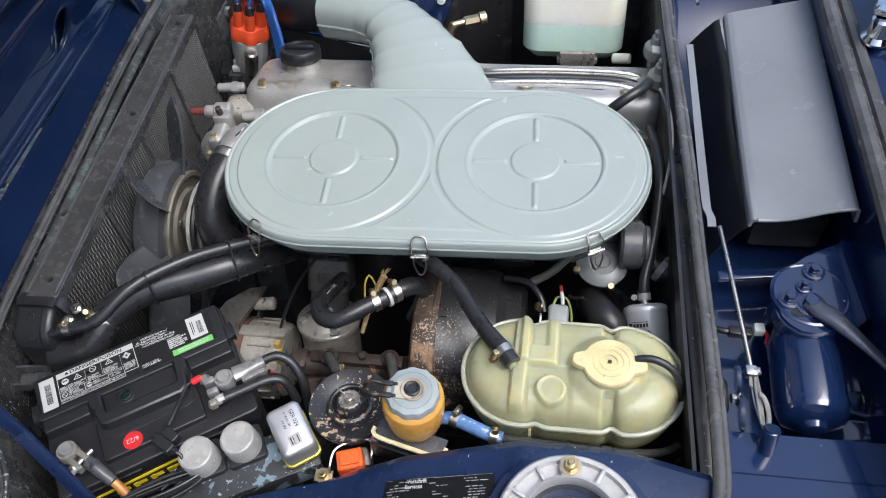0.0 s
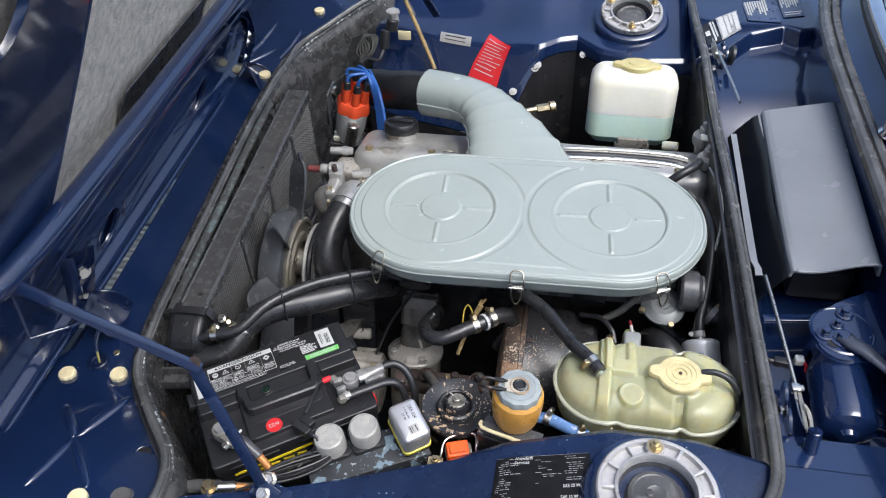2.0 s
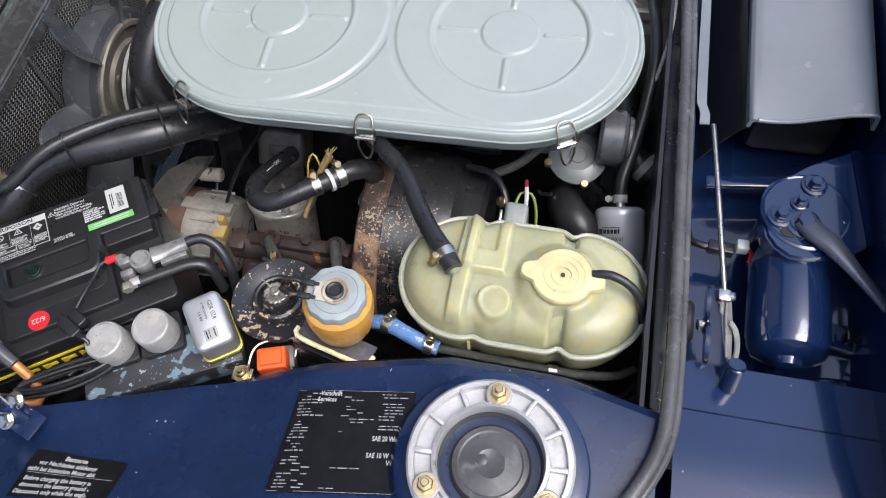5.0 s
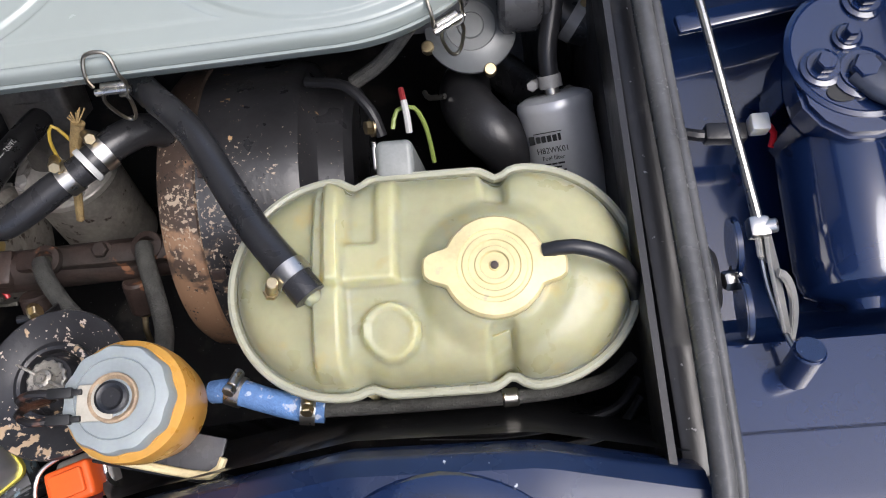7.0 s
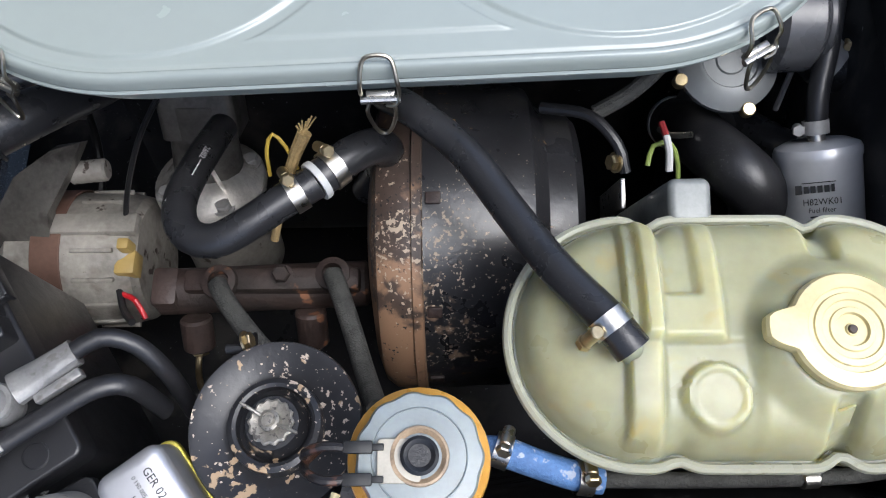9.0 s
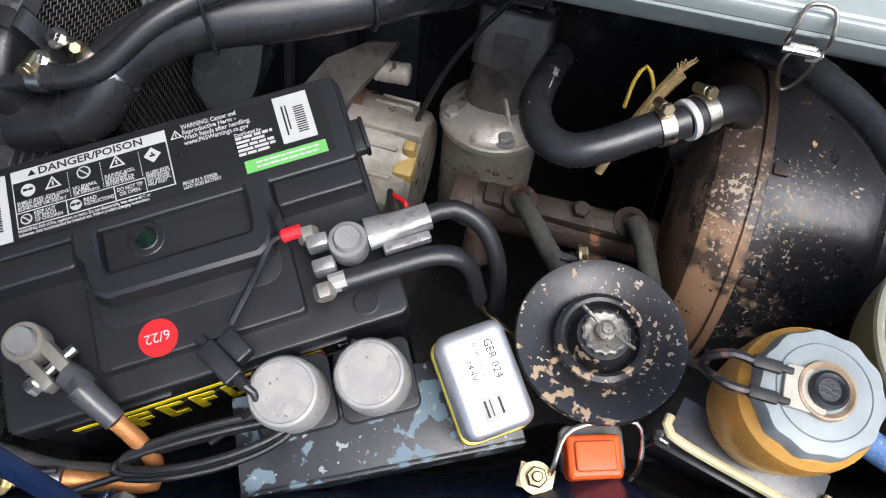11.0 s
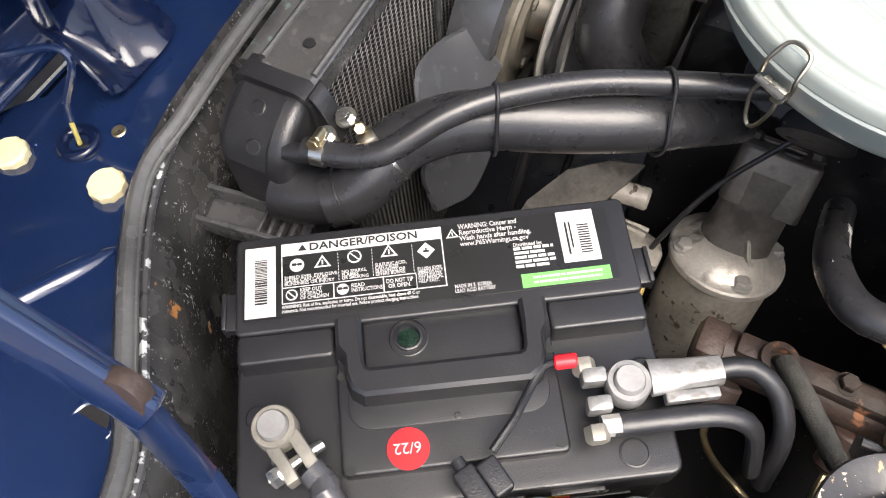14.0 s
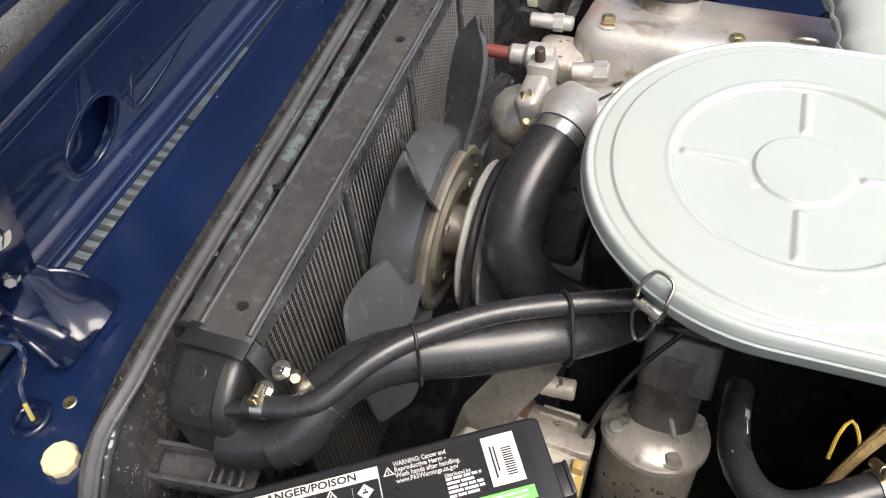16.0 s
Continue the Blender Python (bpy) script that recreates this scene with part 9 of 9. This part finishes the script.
part("spindle_nut", lathe([(0.018, 0), (0.019, 0.004), (0.014, 0.010), (0.012, 0.010)], Matrix.Translation((0.360, 0.948, 0.958)), 24), CHROME, wa)

# ---- hood stay ----
stay = thing("hood_stay", "dark blue jointed hood stay with paint chips", "hood stay", (-0.47, 0.29, 0.80))


def bar(p, q, w, t, up):
    d = (Vector(q) - Vector(p))
    z = d.normalized()
    u = Vector(up)
    u = (u - z * u.dot(z)).normalized()
    s = z.cross(u)
    m = Matrix((s, u, z)).transposed().to_4x4()
    return box(w, t, d.length, Matrix.Translation((Vector(p) + Vector(q)) / 2) @ m, 0.0015)


part("lower_arm", join(bar((-0.474, 0.298, 0.811), (-0.523, 0.331, 0.950), 0.015, 0.005, (0.3, -1, 0.3)), bar((-0.522, 0.330, 0.946), (-0.537, 0.339, 1.003), 0.015, 0.005, (0.3, -1, 0.3)), bar((-0.452, 0.290, 0.804), (-0.477, 0.299, 0.814), 0.016, 0.005, (0.3, -0.8, 0.6))), BLUE_WORN, stay)
part("upper_arm", join(bar((-0.525, 0.336, 0.992), (-0.705, 0.336, 1.103), 0.014, 0.005, (0.3, -1, 0.5)), bar((-0.525, 0.339, 0.992), (-0.705, 0.339, 1.103), 0.005, 0.010, (0.3, -1, 0.5))), BLUE, stay)
part("joint_rivet", join(lathe([(0.0065, -0.003), (0.0075, 0.0), (0.006, 0.003), (0, 0.004)], along((-0.537, 0.336, 0.996), (-0.53, 0.30, 1.01)), 20)), RUST, stay, "rusty joint rivet")
part("joint_washer", lathe([(0.003, -0.003), (0.0080, -0.0030), (0.0088, 0.0), (0.0080, 0.0030), (0.003, 0.003)], along((-0.533, 0.3375, 0.998), (-0.526, 0.302, 1.012)), 24), RUST, stay, "rusty joint washer")
part("foot_plate", join(box(0.050, 0.026, 0.004, Matrix.Translation((-0.462, 0.294, 0.803)) @ Matrix.Rotation(radians(-18), 4, "Z"), 0.001), box(0.004, 0.026, 0.022, Matrix.Translation((-0.486, 0.300, 0.797)) @ Matrix.Rotation(radians(-18), 4, "Z"), 0.001)), BLUE_WORN, stay)
for q in ((-0.468, 0.307, 0.812), (-0.471, 0.288, 0.809)):
    part("foot_bolt", hexhead(along(q, (q[0], q[1] - 0.010, q[2] + 0.02)), 0.0070, 0.008, 1.3), STEEL, stay)
stay2 = thing("hood_stay", "dark blue jointed hood stay with paint chips", "hood stay", (-0.47, 1.51, 0.80))
part("lower_arm", join(bar((-0.462, mirror(0.292), 0.822), (-0.540, mirror(0.340), 0.998), 0.021, 0.005, (0.3, 1, 0.3))), BLUE_WORN, stay2)
part("upper_arm", join(bar((-0.525, mirror(0.336), 0.992), (-0.705, mirror(0.336), 1.103), 0.020, 0.005, (0.3, 1, 0.5))), BLUE, stay2)

# ---- small things on nose and fenders ----
for x, y in ((-0.764, 0.460), (-0.842, 0.450), (-0.880, 1.276), (-0.806, 1.262), (-0.745, 1.500), (-0.700, 0.246)):
    single("hood_buffer", lathe([(0.0115, 0), (0.0125, 0.002), (0.0125, 0.008), (0.0110, 0.010), (0, 0.0105)], Matrix.Translation((x, y, nose_z(x, y))), 40, lambda a, r: r * (1 + 0.04 * math.cos(10 * a)) if r > 0.011 else r), CREAM, "cream rubber hood buffer on the blue panel", "buffer", "hood buffers")
NH = (-0.656, 0.329)
part("panel_hole", lathe([(0.0100, 0.0004), (0.0115, 0.0018), (0.0140, 0.0020), (0.0155, 0.0)], Matrix.Translation((NH[0], NH[1], nose_z(*NH) + 0.0006)), 32), BLUE, car, "round pressed hole in the nose panel", sharp=60)
part("panel_hole_floor", lathe([(0, 0), (0.0102, 0), (0.0102, 0.0006), (0, 0.0006)], Matrix.Translation((NH[0], NH[1], nose_z(*NH) + 0.0012)), 28), INK_AND_DARK, car)
cg = thing("cable_grommet", "dark blue grommet with a thin hood wire", "grommet", (-0.792, 0.472, 0.77))
GR = (-0.806, 0.479)
part("grommet_ring", tube([(GR[0] + 0.0115 * math.cos(a), GR[1] + 0.0115 * math.sin(a), nose_z(*GR) + 0.0035) for a in np.linspace(0, 2 * math.pi, 24, endpoint=False)], 0.0044, 12, 0.004, closed=True), HINGE_BLUE, cg, "dark blue painted grommet ring", sharp=80)
part("grommet_floor", lathe([(0.0025, 0.0006), (0.003, 0.002), (0.009, 0.003), (0.0115, 0.001), (0.0115, 0)], Matrix.Translation((*GR, nose_z(*GR))), 28), BLUE_WORN, cg)
part("grommet_hole", lathe([(0, 0.0004), (0.0032, 0.0004), (0.0032, 0), (0, 0)], Matrix.Translation((GR[0] + 0.001, GR[1] + 0.001, nose_z(*GR) + 0.002)), 16), INK_AND_DARK, cg)
part("wire", tube([(-0.803, 0.483, 0.793), (-0.803, 0.487, 0.806), (-0.797, 0.495, 0.822), (-0.792, 0.501, 0.836), (-0.796, 0.503, 0.844), (-0.808, 0.499, 0.845), (-0.832, 0.484, 0.842), (-0.87, 0.45, 0.85)], 0.0026, 10), BLUE, cg)
part("yellow_end", tube([(-0.806, 0.479, 0.768), (-0.803, 0.483, 0.795)], 0.0017, 8), material("yellow_sheath", (0.6, 0.5, 0.15), 0.5), cg)
single("plated_screw", lathe([(0.006, 0), (0.006, 0.0015), (0.0045, 0.0028), (0.002, 0.0024), (0, 0.0018)], Matrix.Translation((-0.788, 0.500, nose_z(-0.788, 0.5))), 20), BRASS, "small yellow-plated screw in the nose panel", "screw")


def fender_top(x, y):
    y_in, z_in = fender_edge(x)
    t = (y - 0.02) / (y_in - 0.02)
    return lerp(0.872, z_in, smooth(0.25, 1.0, t))


def decal(name, label, corners, mat, lines, words=()):
    """A sticker laid on the fender top: corners as (x, y), lines as (u0, u1, v, h)."""
    A, B, C, D2 = corners
    th_ = thing(name, label, "sticker", (A[0], A[1], fender_top(*A)))

    def at(u, v, off):
        x = lerp(lerp(A[0], B[0], u), lerp(D2[0], C[0], u), v)
        y = lerp(lerp(A[1], B[1], u), lerp(D2[1], C[1], u), v)
        return (x, y, fender_top(x, y) + off)
    part("sticker_sheet", slab(lambda u, v: at(u, v, 0.0014), np.linspace(0, 1, 16), np.linspace(0, 1, 12), 0.0), mat, th_)
    for u0, u1, v, h in lines:
        part("print_line", slab(lambda a, c: at(lerp(u0, u1, a), v + h * c, 0.0022), np.linspace(0, 1, 4), [0, 1], 0.0), RUBBED, th_)
    for txt, u, v, sz, w in words:
        o = Vector(at(u, v, 0.0026))
        ex = (Vector(at(u + 0.2, v, 0.0026)) - o).normalized()
        ey = (Vector(at(u, v - 0.2, 0.0026)) - o)
        ey = (ey - ex * ey.dot(ex)).normalized()
        m = Matrix((ex, ey, ex.cross(ey))).transposed().to_4x4()
        lettering(txt, sz, Matrix.Translation(o) @ m, WHITE_PAPER, th_, "sticker_text", w, bold=sz * 0.02)
    return th_


rt = random.Random(11)
scraps = []
for i in range(30):
    v = 0.035 + 0.0315 * i
    u = 0.03 + rt.uniform(0, 0.03)
    for k in range(rt.randint(1, 4)):
        w = rt.uniform(0.02, 0.07)
        if u + w < 0.36 and rt.random() < 0.7:
            scraps.append((u, u + w, v, 0.011))
        u += w + 0.012
    if v < 0.34 or rt.random() < 0.25:
        u = 0.40 + rt.uniform(0, 0.1)
        for k in range(rt.randint(1, 3)):
            w = rt.uniform(0.02, 0.08)
            if rt.random() < 0.6:
                scraps.append((u, min(u + w, 0.70), v, 0.009))
            u += w + 0.015
    if v < 0.45 and rt.random() < 0.75:
        u = 0.72 + rt.uniform(0, 0.06)
        for k in range(3):
            w = rt.uniform(0.02, 0.07)
            if u + w < 0.97:
                scraps.append((u, u + w, v, 0.010))
            u += w + 0.012
scraps += [(0.015, 0.985, 0.006, 0.004), (0.015, 0.985, 0.985, 0.004)]
decal("oil_change_sticker", "worn black lubricant sticker with rubbed white print", ((-0.185, 0.356), (-0.075, 0.364), (-0.070, 0.276), (-0.187, 0.262)), WORN_LABEL, scraps,
      (("SAE 20 W 50", 0.72, 0.50, 0.0060, 0.026), ("SAE 10 W 40", 0.70, 0.66, 0.0060, 0.026), ("W 50", 0.86, 0.73, 0.0060, 0.011), ("-Vorschrift", 0.20, 0.06, 0.0060, 0.022), ("Services", 0.20, 0.12, 0.0060, 0.018)))
decal("battery_sticker", "small black battery warning sticker with white text", ((-0.435, 0.270), (-0.333, 0.270), (-0.333, 0.232), (-0.428, 0.221)), WORN_LABEL, [(0.05, 0.95, 0.48, 0.012)],
      (("Batterie", 0.36, 0.17, 0.0068, 0.024), ("vor Nachladen abklemmen,", 0.12, 0.31, 0.0068, 0.070), ("nicht bei laufendem Motor abklemmen", 0.04, 0.45, 0.0068, 0.088), ("Before charging the battery always", 0.06, 0.65, 0.0068, 0.080), ("disconnect the battery ground cable.", 0.06, 0.79, 0.0068, 0.080), ("Disconnect only while the engine is off.", 0.04, 0.93, 0.0068, 0.088)))
def cowl_sticker(corners, mat, label, rows):
    """A sticker on the far end of the cowl; rows of print as (u0, u1, v0, v1)."""
    A, B, C, D2 = corners
    st = thing("data_sticker", label, "sticker", (*A, cowl(*A)[2]), "data stickers on the cowl")

    def at(u, v, off):
        x = lerp(lerp(A[0], B[0], u), lerp(D2[0], C[0], u), v)
        y = lerp(lerp(A[1], B[1], u), lerp(D2[1], C[1], u), v)
        return (x, y, cowl(x, y)[2] + off)
    part("sticker_sheet", slab(lambda u, v: at(u, v, 0.002), np.linspace(0, 1, 8), np.linspace(0, 1, 8), 0.0), mat, st)
    for u0, u1, v0, v1 in rows:
        part("print_line", slab(lambda u, v: at(lerp(u0, u1, u), lerp(v0, v1, v), 0.0032), np.linspace(0, 1, 4), [0, 1], 0.0), FADED_INK, st)


FADED_BLUE = material("faded_blue_sticker", (0.05, 0.07, 0.13), 0.3)
rz = random.Random(6)
cowl_sticker(((0.124, 1.452), (0.152, 1.484), (0.162, 1.392), (0.134, 1.370)), BLACK_LABEL, "black sticker with white blocks of print", [(0.10, 0.42, 0.38, 0.60), (0.58, 0.72, 0.06, 0.94), (0.80, 0.90, 0.10, 0.80)])
cowl_sticker(((0.156, 1.488), (0.203, 1.525), (0.206, 1.441), (0.164, 1.393)), RUBBED, "pale framed type sticker with worn print", [(0.06, 0.30, 0.05, 0.95), (0.36, 0.52, 0.10, 0.9), (0.58, 0.70, 0.05, 0.6), (0.76, 0.94, 0.08, 0.92)])
cowl_sticker(((0.218, 1.560), (0.288, 1.580), (0.290, 1.470), (0.223, 1.480)), FADED_BLUE, "faded blue sticker with columns of pale print", [(0.05 + 0.075 * k, 0.10 + 0.075 * k, 0.03, rz.uniform(0.35, 0.85)) for k in range(9)])
cowl_sticker(((0.294, 1.578), (0.340, 1.586), (0.342, 1.502), (0.297, 1.492)), FADED_BLUE, "faded blue sticker with short rows of pale print", [(0.05 + 0.11 * k, 0.12 + 0.11 * k, 0.04, rz.uniform(0.25, 0.6)) for k in range(8)] + [(0.1, 0.9, 0.75, 0.80), (0.1, 0.8, 0.86, 0.91)])

# ---- things on the bay walls ----
wp = thing("wall_grommet", "black rubber grommet with a dusty black pipe", "grommet", (-0.606, 0.31, 0.72))
part("grommet_ring", lathe([(0.012, 0.004), (0.020, 0.006), (0.026, 0.003), (0.028, 0.0), (0.012, 0.0), (0.012, 0.004)], along((-0.612, 0.312, 0.735), (-0.56, 0.330, 0.76)), 32), RUBBER, wp)
part("pipe", tube([(-0.625, 0.305, 0.733), (-0.595, 0.308, 0.757), (-0.565, 0.309, 0.765), (-0.530, 0.310, 0.766), (-0.49, 0.320, 0.755)], 0.0095, 16), RUBBER_GREY, wp, "dusty black pipe")
for x, z in ((-0.221, 0.772), (-0.216, 0.730), (-0.266, 0.732), (-0.118, 0.750)):
    q = min((far_wall(x, t / 20, 0.001) for t in range(21)), key=lambda p: abs(p.z - z))
    single("washer_screw", join(lathe([(0.004, 0), (0.0085, 0), (0.0085, 0.0015), (0.004, 0.0015), (0.004, 0)], along(q, q + Vector((0, -0.6, 0.8))), 20), hexhead(along(q, q + Vector((0, -0.6, 0.8))), 0.0045, 0.004, 0)), DUSTY, "plated screw with washer on the far wheel house", "screw", "screws on the wheel house")
single("rubber_stop", lathe([(0, 0), (0.016, 0), (0.016, 0.012), (0.0145, 0.014), (0.0135, 0.018), (0.012, 0.020), (0, 0.020)], Matrix.Translation((-0.648, 0.257, 0.792)), 32), RUBBER_GREY, "round black ribbed rubber stop", "rubber stop")
